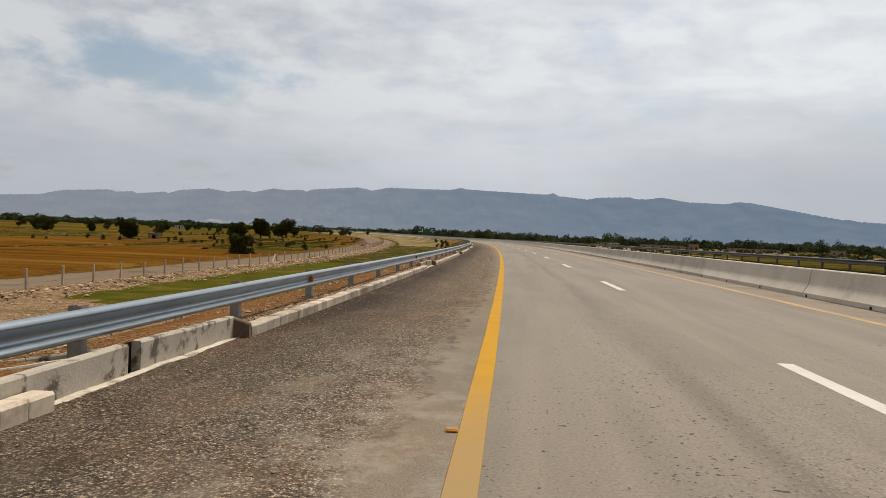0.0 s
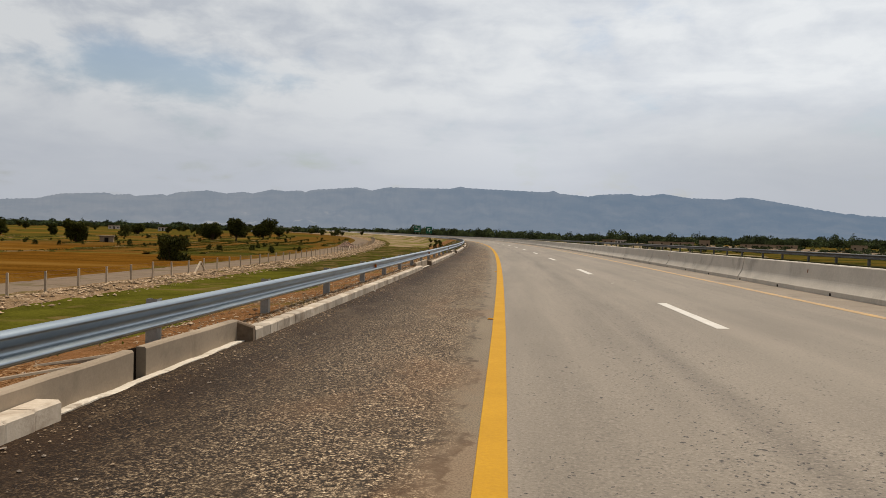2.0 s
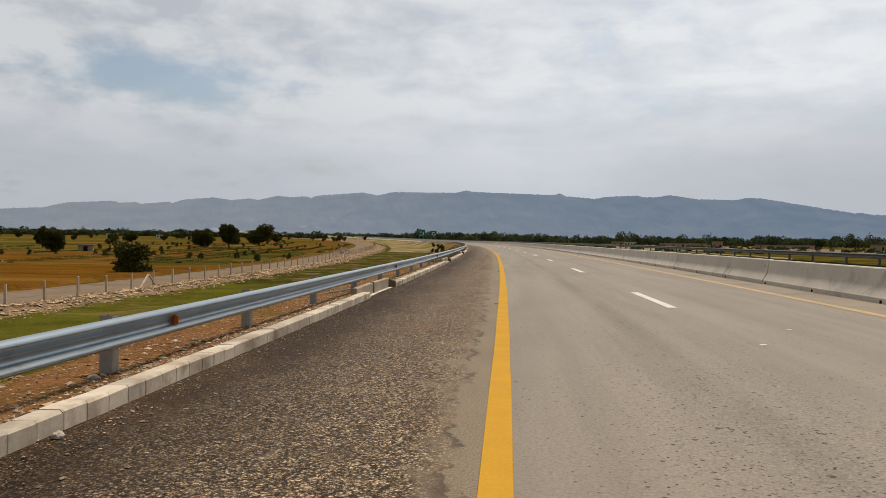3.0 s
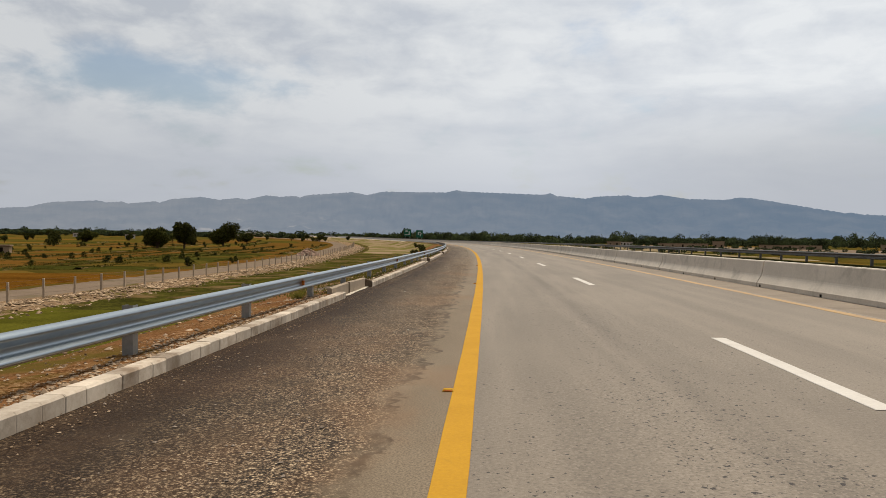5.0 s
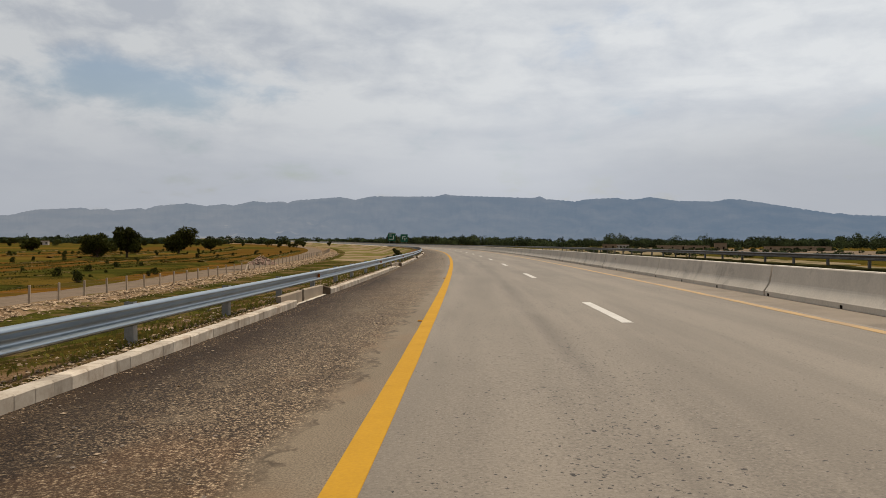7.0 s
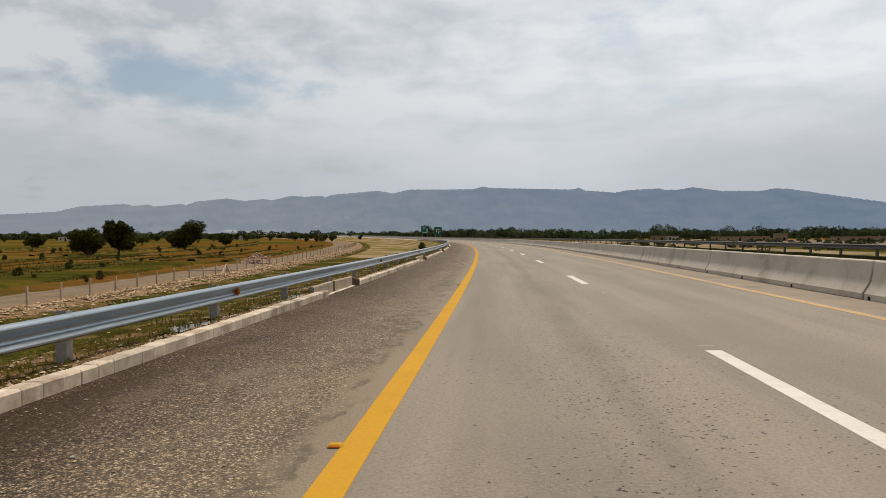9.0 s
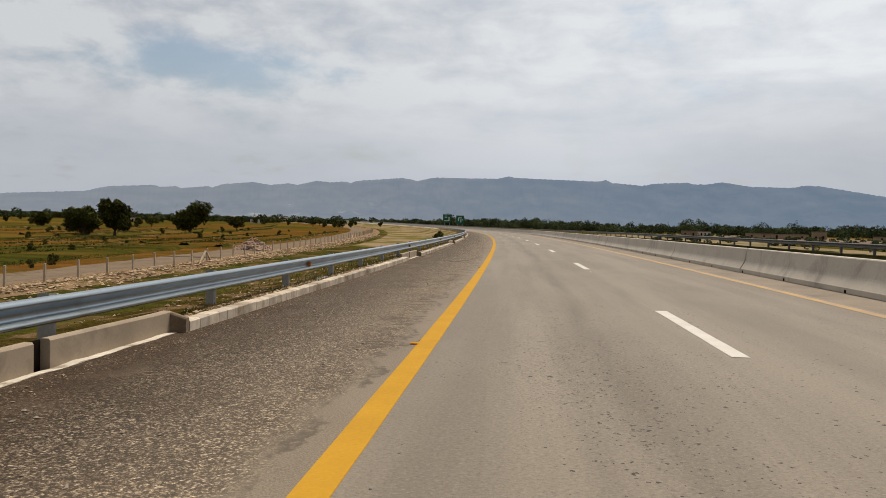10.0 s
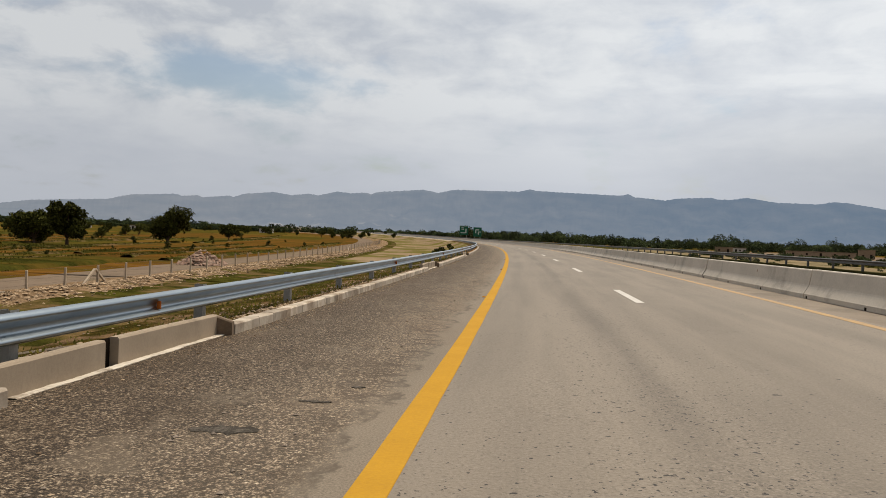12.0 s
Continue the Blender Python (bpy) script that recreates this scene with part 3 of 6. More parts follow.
dust_over(YELLOW, 6.0, 11.0, (0.26, 0.185, 0.095))
YELLOW_DUSTY = worn("dusty_yellow_road_paint", (0.42, 0.25, 0.075), (0.28, 0.19, 0.105), rough=0.7, fine=20, coarse=0.8, mix=0.7, stain=(0.215, 0.172, 0.127), stain_low=0.5, stain_high=0.72, stain_scale=2.0)
WHITE = worn("white_road_paint", (0.52, 0.485, 0.43), (0.40, 0.365, 0.32), rough=0.6, fine=30, coarse=2.0, mix=0.4, stain=(0.28, 0.24, 0.2), stain_low=0.62, stain_high=0.8, stain_scale=4.0)
CONCRETE = worn("barrier_concrete", (0.57, 0.505, 0.42), (0.43, 0.381, 0.317), rough=0.85, fine=18, coarse=0.9, mix=0.6, bump=0.25, bump_scale=45, stain=(0.27, 0.238, 0.20), stain_scale=0.8, stain_low=0.54, stain_high=0.72, per_piece=0.09)
KERB = worn("kerb_concrete", (0.50, 0.43, 0.345), (0.36, 0.295, 0.225), rough=0.88, fine=16, coarse=3.0, mix=0.6, bump=0.22, bump_scale=50, stain=(0.17, 0.115, 0.070), stain_scale=1.3, stain_low=0.47, stain_high=0.66, per_piece=0.24)
INLET = worn("inlet_concrete", (0.325, 0.257, 0.185), (0.235, 0.183, 0.130), rough=0.88, fine=30, coarse=0.9, mix=0.7, fine_mix=0.35, bump=0.15, bump_scale=60, stain=(0.15, 0.118, 0.085), stain_scale=1.1, stain_low=0.54, stain_high=0.74)
STEEL = worn("galvanised_steel", (0.33, 0.375, 0.41), (0.24, 0.28, 0.31), rough=0.36, metal=1.0, spec=0.35, fine=9, coarse=1.4, mix=0.6, fine_mix=0.25, bump=0.0, stain=(0.17, 0.16, 0.145), stain_scale=1.5, stain_low=0.62, stain_high=0.8)
# Darker steel than the near rail's, used for the whole opposite rail.
DULL_STEEL = worn("dull_dark_steel", (0.125, 0.120, 0.110), (0.072, 0.069, 0.063), rough=0.5, metal=0.85, spec=0.2, fine=14, coarse=2.2, mix=0.6, bump=0.05)
POST_STEEL = worn("galvanised_post_steel", (0.33, 0.322, 0.30), (0.22, 0.214, 0.20), rough=0.5, metal=0.5, spec=0.4, fine=20, coarse=3.0, mix=0.5, bump=0.05, per_piece=0.08)
# Mud-stained concrete, darkened further for the shade on the return walls.
MUDDY_SHADED = worn("mud_stained_shaded_concrete", (0.175, 0.125, 0.082), (0.105, 0.072, 0.046), rough=0.9, fine=20, coarse=2.5, mix=0.7, bump=0.25, bump_scale=45, stain=(0.26, 0.20, 0.145), stain_scale=2.0, stain_low=0.58, stain_high=0.7)
LIP = worn("pale_cement_lip", (0.58, 0.52, 0.43), (0.40, 0.345, 0.275), rough=0.9, fine=20, coarse=3.0, mix=0.7, bump=0.3, bump_scale=40, stain=(0.20, 0.155, 0.11), stain_scale=2.2, stain_low=0.54, stain_high=0.62)
LIMEWASH = worn("stained_limewash", (0.43, 0.385, 0.32), (0.31, 0.27, 0.215), rough=0.9, fine=22, coarse=1.8, mix=0.6, bump=0.35, bump_scale=40, stain=(0.060, 0.048, 0.036), stain_scale=2.6, stain_low=0.535, stain_high=0.61)
BOLT_STEEL = worn("weathered_bolt_steel", (0.05, 0.045, 0.042), (0.03, 0.027, 0.025), rough=0.7, metal=0.2, fine=60, coarse=20, bump=0)
RUSTY_ORANGE = worn("dull_orange_reflector", (0.24, 0.085, 0.03), (0.12, 0.05, 0.025), rough=0.6, fine=60, coarse=12, bump=0)
ORANGE = worn("orange_reflector", (0.65, 0.17, 0.02), (0.5, 0.12, 0.015), rough=0.35, fine=60, coarse=8, bump=0.0)
EARTH = rubble_ground("verge_earth", (0.040, 0.018, 0.006), (0.152, 0.070, 0.028), (0.35, 0.225, 0.12), 0.035, (0.085, 0.064, 0.014))
SAND = rubble_ground("pale_sandy_fill", (0.22, 0.17, 0.115), (0.40, 0.335, 0.255), (0.56, 0.49, 0.39), 0.15)
BANK_EARTH = rubble_ground("stony_bank_earth", (0.045, 0.027, 0.013), (0.19, 0.122, 0.068), (0.42, 0.31, 0.205), 0.12, (0.075, 0.062, 0.014))
EARTH_DAMP = worn("damp_mossy_earth", (0.095, 0.062, 0.013), (0.030, 0.024, 0.006), spec=0.0, rough=0.95, fine=9, coarse=1.3, mix=0.8, fine_mix=0.8, bump=1.0, bump_scale=14, stain=(0.17, 0.105, 0.058), stain_scale=0.7, stain_low=0.50, stain_high=0.60, depth=0.08)
TRACK = worn("dirt_track", (0.180, 0.135, 0.098), (0.125, 0.093, 0.066), spec=0.0, rough=0.95, fine=6, coarse=0.3, mix=0.5, bump=0.5, bump_scale=8, depth=0.04, stain=(0.085, 0.068, 0.03), stain_scale=0.2, stain_low=0.56, stain_high=0.68)
CHIP = worn("road_chippings", (0.34, 0.28, 0.225), (0.15, 0.12, 0.095), spec=0.0, rough=0.9, fine=30, coarse=6.0, mix=0.9, bump=0.0)
WHEAT = worn("ripe_wheat", (0.150, 0.068, 0.010), (0.062, 0.026, 0.004), spec=0.0, rough=0.95, fine=3, coarse=0.16, mix=0.75, fine_mix=0.6, bump=1.0, bump_scale=3, stain=(0.165, 0.085, 0.018), stain_scale=0.05, stretch=(0.25, 1.6, 1), depth=0.2)
STUBBLE = worn("stubble", (0.150, 0.070, 0.014), (0.066, 0.033, 0.007), spec=0.0, rough=0.95, fine=2, coarse=0.12, mix=0.7, bump=0.8, bump_scale=2, stain=(0.055, 0.044, 0.010), stain_scale=0.07, stain_low=0.46, stain_high=0.6, stretch=(0.25, 1.6, 1), depth=0.15)
CROP = worn("green_crop", (0.066, 0.062, 0.011), (0.020, 0.020, 0.004), spec=0.0, rough=0.95, fine=2.5, coarse=0.15, mix=0.7, bump=1.0, bump_scale=3, stain=(0.098, 0.060, 0.012), stain_scale=0.07, stain_low=0.46, stain_high=0.60, stretch=(0.25, 1.6, 1), depth=0.2)
GRASS = worn("rough_grass", (0.078, 0.072, 0.013), (0.024, 0.023, 0.005), spec=0.0, rough=0.95, fine=4, coarse=0.45, mix=0.8, fine_mix=0.7, bump=1.0, bump_scale=5, stain=(0.14, 0.088, 0.040), stain_scale=0.22, stain_low=0.49, stain_high=0.62, depth=0.14)
PATCHY_BANK = worn("tan_bank_with_grass_patches", (0.25, 0.18, 0.11), (0.16, 0.112, 0.066), spec=0.0, rough=0.95, fine=1.5, coarse=0.12, mix=0.7, bump=0.2, bump_scale=2, depth=0.05, stain=(0.094, 0.086, 0.016), stain_scale=0.06, stain_low=0.47, stain_high=0.54)
# Dark weeds and the opposite rail's shadow, painted as one colour.
WEEDY_SHADED = worn("weedy_ground_with_rail_shadow", (0.050, 0.046, 0.016), (0.018, 0.017, 0.007), spec=0.0, rough=0.95, fine=6, coarse=0.6, mix=0.7, bump=0.8, bump_scale=6, depth=0.1)
VERGE_GRASS = worn("low_green_grass", (0.092, 0.086, 0.012), (0.044, 0.042, 0.006), spec=0.0, rough=0.95, fine=5, coarse=0.35, mix=0.7, fine_mix=0.6, bump=1.0, bump_scale=6, stain=(0.13, 0.086, 0.034), stain_scale=0.2, stain_low=0.56, stain_high=0.68, depth=0.1)
WATER = worn("still_muddy_water", (0.075, 0.064, 0.040), (0.050, 0.044, 0.028), rough=0.15, spec=0.5, fine=4, coarse=1.2, bump=0.06, bump_scale=6)
TAR = worn("dark_broken_asphalt", (0.150, 0.128, 0.105), (0.046, 0.039, 0.031), rough=0.9, spec=0.05, fine=45, coarse=9.0, mix=0.9, fine_mix=0.9, bump=1.0, bump_scale=50, depth=0.02)
BARK = worn("bark", (0.10, 0.068, 0.045), (0.05, 0.034, 0.022), spec=0.0, rough=0.95, fine=12, coarse=3, bump=0.6, bump_scale=14, depth=0.03)
FENCE_WOOD = worn("concrete_fence_post", (0.46, 0.37, 0.27), (0.28, 0.215, 0.15), rough=0.9, fine=20, coarse=2.5, bump=0.2, per_piece=0.15)
WIRE = worn("rusty_wire", (0.12, 0.085, 0.06), (0.09, 0.06, 0.04), rough=0.7, metal=0.4, fine=30, coarse=5, bump=0)
SIGN_GREEN = worn("green_sign_face", (0.004, 0.085, 0.045), (0.003, 0.07, 0.036), rough=0.4, fine=10, coarse=1, mix=0.4, bump=0)
SIGN_WHITE = worn("white_sign_marking", (0.55, 0.60, 0.56), (0.45, 0.5, 0.46), rough=0.4, fine=10, coarse=2, bump=0)
PLASTER = worn("pale_plaster", (0.55, 0.50, 0.44), (0.38, 0.34, 0.29), rough=0.9, fine=5, coarse=0.6, bump=0.2, per_piece=0.12)
MUD = worn("mud_brick", (0.33, 0.245, 0.165), (0.23, 0.165, 0.11), spec=0.0, rough=0.95, fine=5, coarse=0.7, bump=0.3, per_piece=0.15)
# Near-black that stands for shade in openings; also colours the dark reflector brackets.
DARK = worn("opening_shade_and_bracket", (0.022, 0.016, 0.012), (0.012, 0.009, 0.007), spec=0.0, rough=0.95, fine=10, coarse=2, bump=0)
ROOF = worn("flat_mud_roof", (0.22, 0.16, 0.11), (0.16, 0.115, 0.08), spec=0.0, rough=0.95, fine=5, coarse=0.7, bump=0.2)
BRICK = worn("broken_brick", (0.27, 0.145, 0.10), (0.31, 0.235, 0.18), spec=0.0, rough=0.92, fine=6, coarse=2.2, mix=0.8, bump=0.4, bump_scale=12)


DRY = worn("dry_straw_ground", (0.26, 0.20, 0.125), (0.155, 0.118, 0.068), spec=0.0, rough=0.95, fine=3, coarse=0.2, mix=0.7, fine_mix=0.6, bump=0.8, bump_scale=3, depth=0.1, stain=(0.062, 0.055, 0.016), stain_scale=0.09, stain_low=0.5, stain_high=0.62)


def leaves(name, lit, shade, thin=0.0, grove=0.0):
    """Leaf tones drawn for each leaf and each plant; grove is the size in metres of darker and lighter stands."""
    m, bsdf = material(name, lit, 0.8, 0.0, 0.05)
    add, join = node_tools(m.node_tree)
    geo = add("ShaderNodeNewGeometry")
    info = add("ShaderNodeObjectInfo")
    ramp = add("ShaderNodeMix", kind="RGBA")
    ramp.inputs[6].default_value, ramp.inputs[7].default_value = (*shade, 1), (*lit, 1)
    join(geo.outputs["Random Per Island"], ramp.inputs[0])
    r = add("ShaderNodeMapRange", **{"To Min": 0.8, "To Max": 1.2})
    join(info.outputs["Random"], r.inputs["Value"])
    tint = add("ShaderNodeVectorMath", op="SCALE")
    join(ramp.outputs[2], tint.inputs[0])
    join(r.outputs[0], tint.inputs["Scale"])
    if grove:
        stand = add("ShaderNodeTexNoise", **{"Scale": 1.0 / grove, "Detail": 2.0, "Roughness": 0.6})
        join(geo.outputs["Position"], stand.inputs["Vector"])
        both = add("ShaderNodeVectorMath", op="SCALE")
        join(tint.outputs[0], both.inputs[0])
        join(range_node(add, join, stand.outputs["Fac"], 0.40, 0.66, 0.55, 1.75), both.inputs["Scale"])
        tint = both
    join(tint.outputs[0], bsdf.inputs["Base Color"])
    if thin:
        through_light = add("ShaderNodeBsdfTranslucent")
        join(tint.outputs[0], through_light.inputs["Color"])
        both = add("ShaderNodeMixShader")
        both.inputs[0].default_value = thin
        join(bsdf.outputs[0], both.inputs[1])
        join(through_light.outputs[0], both.inputs[2])
        join(both.outputs[0], m.node_tree.nodes["Material Output"].inputs[0])
    return m


WHITE_STONE = worn("pale_limestone", (0.44, 0.385, 0.315), (0.25, 0.21, 0.165), rough=0.9, fine=40, coarse=10, bump=0.4, bump_scale=60)
STONE = leaves("pale_stone", (0.43, 0.32, 0.215), (0.105, 0.066, 0.038))
BANK_STONE = leaves("field_stone", (0.42, 0.30, 0.19), (0.075, 0.048, 0.026))
LEAF = leaves("tree_leaves", (0.088, 0.088, 0.016), (0.009, 0.012, 0.003))
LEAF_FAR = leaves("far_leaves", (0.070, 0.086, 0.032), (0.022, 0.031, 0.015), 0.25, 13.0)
BLADE = leaves("grass_blades", (0.16, 0.13, 0.03), (0.085, 0.085, 0.016), 0.5)
WEED = leaves("coarse_weeds", (0.060, 0.055, 0.008), (0.022, 0.023, 0.004), 0.5)
REED = leaves("reed_blades", (0.12, 0.13, 0.03), (0.03, 0.035, 0.012), 0.5)


def far_rock():
    """Hill rock with the bright haze of miles added as emission, paler towards the left end of the range."""
    m, bsdf = material("distant_hills_haze_glow", (0.05, 0.055, 0.05), 1.0, 0.0, 0.0)
    add, join = node_tools(m.node_tree)
    geo = add("ShaderNodeNewGeometry")
    n = add("ShaderNodeTexNoise", **{"Scale": 0.005, "Detail": 8.0, "Roughness": 0.65})
    join(geo.outputs["Position"], n.inputs["Vector"])
    ramp = add("ShaderNodeValToRGB")
    ramp.color_ramp.elements[0].position, ramp.color_ramp.elements[0].color = 0.40, (0.024, 0.026, 0.024, 1)
    ramp.color_ramp.elements[1].position, ramp.color_ramp.elements[1].color = 0.78, (0.058, 0.054, 0.046, 1)
    join(n.outputs["Fac"], ramp.inputs[0])
    sep = add("ShaderNodeSeparateXYZ")
    join(geo.outputs["Position"], sep.inputs[0])
    # pale quarried slopes and scree low on the left part of the range
    scar = add("ShaderNodeTexNoise", **{"Scale": 0.0045, "Detail": 6.0, "Roughness": 0.6, "Distortion": 0.6})
    join(geo.outputs["Position"], scar.inputs["Vector"])
    zone = math_node(add, join, "MULTIPLY", range_node(add, join, sep.outputs[0], -1500.0, -1250.0, 0.0, 1.0), range_node(add, join, sep.outputs[0], -700.0, -400.0, 1.0, 0.0))
    zone = math_node(add, join, "MULTIPLY", zone, range_node(add, join, sep.outputs[2], 60.0, 170.0, 1.0, 0.0))
    bare = math_node(add, join, "MULTIPLY", zone, range_node(add, join, scar.outputs["Fac"], 0.56, 0.68, 0.0, 0.75))
    join(mix_node(add, join, bare, ramp.outputs[0], (0.15, 0.132, 0.108)), bsdf.inputs["Base Color"])
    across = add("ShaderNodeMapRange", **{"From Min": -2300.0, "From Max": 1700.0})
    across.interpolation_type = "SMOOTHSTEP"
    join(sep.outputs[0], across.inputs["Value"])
    # haze is painted as a glow of the rock itself
    haze_glow = add("ShaderNodeMix", kind="RGBA")
    haze_glow.inputs[6].default_value, haze_glow.inputs[7].default_value = (0.188, 0.216, 0.262, 1), (0.111, 0.160, 0.232, 1)
    join(across.outputs[0], haze_glow.inputs[0])
    join(haze_glow.outputs[2], bsdf.inputs["Emission Color"])
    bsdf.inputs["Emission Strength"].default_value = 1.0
    return m


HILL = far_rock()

# ---- plan of the road: s runs along the near edge line, d to its left ----
CROSS = 0.0142
STEP = 1.0
S = np.arange(-80.0, 1401.0, STEP)
curve = np.clip(0.327e-3 + 1.074e-6 * S, 0.2e-3, 0.88e-3)
turn = np.concatenate([[0.0], np.cumsum((curve[1:] + curve[:-1]) / 2 * STEP)])
turn = turn - np.interp(0, S, turn) - 0.0915
mid = (turn[1:] + turn[:-1]) / 2
RX = np.concatenate([[0.0], np.cumsum(-np.sin(mid) * STEP)])
RY = np.concatenate([[0.0], np.cumsum(np.cos(mid) * STEP)])
RX, RY = RX - np.interp(0, S, RX), RY - np.interp(0, S, RY)


def rise(s):
    """The road climbs gently far ahead."""
    return np.where(np.asarray(s) > 350, (np.asarray(s, float) - 350) ** 2 * 1.35e-5, 0.0)


def heading(s):
    return float(np.interp(s, S, turn))


def xy(s, d):
    th = np.interp(s, S, turn)
    return np.interp(s, S, RX) - d * np.cos(th), np.interp(s, S, RY) - d * np.sin(th)


def at(s, d, up=0.0):
    """A place at s, d, so far above the paved plane."""
    x, y = xy(s, d)
    return Vector((float(x), float(y), float(rise(s)) - CROSS * d + up))


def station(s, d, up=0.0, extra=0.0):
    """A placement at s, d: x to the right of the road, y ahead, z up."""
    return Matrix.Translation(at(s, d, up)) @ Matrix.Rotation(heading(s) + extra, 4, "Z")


def road_place(x, y):
    """s and d of many places."""
    x, y = np.asarray(x, float).ravel(), np.asarray(y, float).ravel()
    s, d = np.empty(len(x)), np.empty(len(x))
    coarse = slice(0, len(S), 4)
    for a in range(0, len(x), 4000):
        b = slice(a, a + 4000)
        k = ((x[b, None] - RX[coarse]) ** 2 + (y[b, None] - RY[coarse]) ** 2).argmin(1) * 4
        th, dx, dy = turn[k], x[b] - RX[k], y[b] - RY[k]
        s[b], d[b] = S[k] - dx * np.sin(th) + dy * np.cos(th), -(dx * np.cos(th) + dy * np.sin(th))
    return s, d


def land(x, y):
    """The valley floor: low beside the road, rising slowly into the distance."""
    x, y = np.asarray(x, float), np.asarray(y, float)
    r = np.hypot(x, y)
    lift = np.clip(r - 185, 0, 1500) * np.where(x < 0.06 * y, 0.0066, 0.0046)
    return -3.4 + lift + 0.10 * np.sin(x * 0.055 + 1.3) * np.sin(y * 0.047) * np.clip((r - 40) / 100, 0, 1)


# ---- mesh tools ----


def mesh(name, verts, faces, mat, smooth=False):
    me = bpy.data.meshes.new(name)
    me.from_pydata([tuple(map(float, v)) for v in verts], [], faces)
    me.materials.append(mat)
    if smooth:
        me.polygons.foreach_set("use_smooth", [True] * len(me.polygons))
    me.update()
    return me


def arrays(name, verts, quads, mat):
    """A large mesh of quads from arrays."""
    verts, quads = np.asarray(verts, np.float32), np.asarray(quads, np.int32)
    me = bpy.data.meshes.new(name)
    n, k = len(quads), quads.shape[1]
    me.vertices.add(len(verts))
    me.vertices.foreach_set("co", verts.ravel())
    me.loops.add(n * k)
    me.loops.foreach_set("vertex_index", quads.ravel())
    me.polygons.add(n)
    me.polygons.foreach_set("loop_start", np.arange(0, n * k, k, dtype=np.int32))
    me.materials.append(mat)
    me.update(calc_edges=True)
    me.validate()
    me.shade_flat()
    return me


def part(name, me, parent, label="", m=None):
    ob = new(name, me)
    if parent:
        ob.parent = parent
    if m is not None:
        ob.matrix_basis = m
    if label:
        ob["label"] = label
    return ob


def thing(name, label, category, m=None, group="", kind="", data=None):
    ob = new(name, data)
    if m is not None:
        ob.matrix_basis = m
    return tagged(ob, label, category, group, kind)


def from_bm(name, bm, mat, smooth=False):
    me = bpy.data.meshes.new(name)
    bm.normal_update()
    bm.to_mesh(me)
    bm.free()
    me.materials.append(mat)
    if smooth:
        me.polygons.foreach_set("use_smooth", [True] * len(me.polygons))
    return me


def box(name, x0, x1, y0, y1, z0, z1, mat, bevel=0.0, jitter=0.0, seed=0):
    bm = bmesh.new()
    bmesh.ops.create_cube(bm, size=1.0, matrix=Matrix.LocRotScale(((x0 + x1) / 2, (y0 + y1) / 2, (z0 + z1) / 2), None, (x1 - x0, y1 - y0, z1 - z0)))
    if bevel:
        bmesh.ops.bevel(bm, geom=bm.edges[:], offset=bevel, segments=1, affect="EDGES")
    if jitter:
        rng = random.Random(seed)
        for v in bm.verts:
            v.co += Vector([rng.uniform(-jitter, jitter) for _ in range(3)])
    return from_bm(name, bm, mat)


def sheet(name, rows, mat, smooth=False, closed=False, caps=True):
    """Quads between rows of places (closed: each row is a ring, caps: its ends are shut)."""
    rows = [[tuple(map(float, v)) for v in r] for r in rows]
    n = len(rows[0])
    verts = [v for r in rows for v in r]
    faces = []
    for i in range(len(rows) - 1):
        for j in range(n if closed else n - 1):
            k = (j + 1) % n
            faces.append((i * n + j, i * n + k, (i + 1) * n + k, (i + 1) * n + j))
    if closed and caps:
        faces += [tuple(range(n - 1, -1, -1)), tuple(range((len(rows) - 1) * n, len(rows) * n))]
    return mesh(name, verts, faces, mat, smooth)


def road_metres(me, stations, profiles):
    """A UV map that holds d and s in metres."""
    layer = me.uv_layers.new(name="road_metres")
    flat = np.array([(d, s) for s, prof in zip(stations, profiles) for d, _ in prof])
    index = np.empty(len(me.loops), np.int32)
    me.loops.foreach_get("vertex_index", index)
    layer.data.foreach_set("uv", flat[index].astype(np.float32).ravel())
    return me


def loft(name, stations, profile, mat, smooth=False, closed=False):
    """A profile of (d, height over the paved plane) drawn along the road."""
    me = sheet(name, [[at(s, d, h) for d, h in profile] for s in stations], mat, smooth, closed)
    return road_metres(me, stations, [profile] * len(stations))


def tube(verts, faces, points, radii, sides=7):
    """Adds a tapered tube along points."""
    start = len(verts)
    for i, (p, r) in enumerate(zip(points, radii)):
        p = Vector(p)
        a = Vector(points[min(i + 1, len(points) - 1)]) - Vector(points[max(i - 1, 0)])
        a.normalize()
        u = a.orthogonal().normalized()
        v = a.cross(u)
        for k in range(sides):
            w = 2 * math.pi * k / sides
            verts.append(tuple(p + (u * math.cos(w) + v * math.sin(w)) * r))
    for i in range(len(points) - 1):
        for k in range(sides):
            l = (k + 1) % sides
            faces.append((start + i * sides + k, start + i * sides + l, start + (i + 1) * sides + l, start + (i + 1) * sides + k))
    faces.append(tuple(start + (len(points) - 1) * sides + k for k in range(sides)))


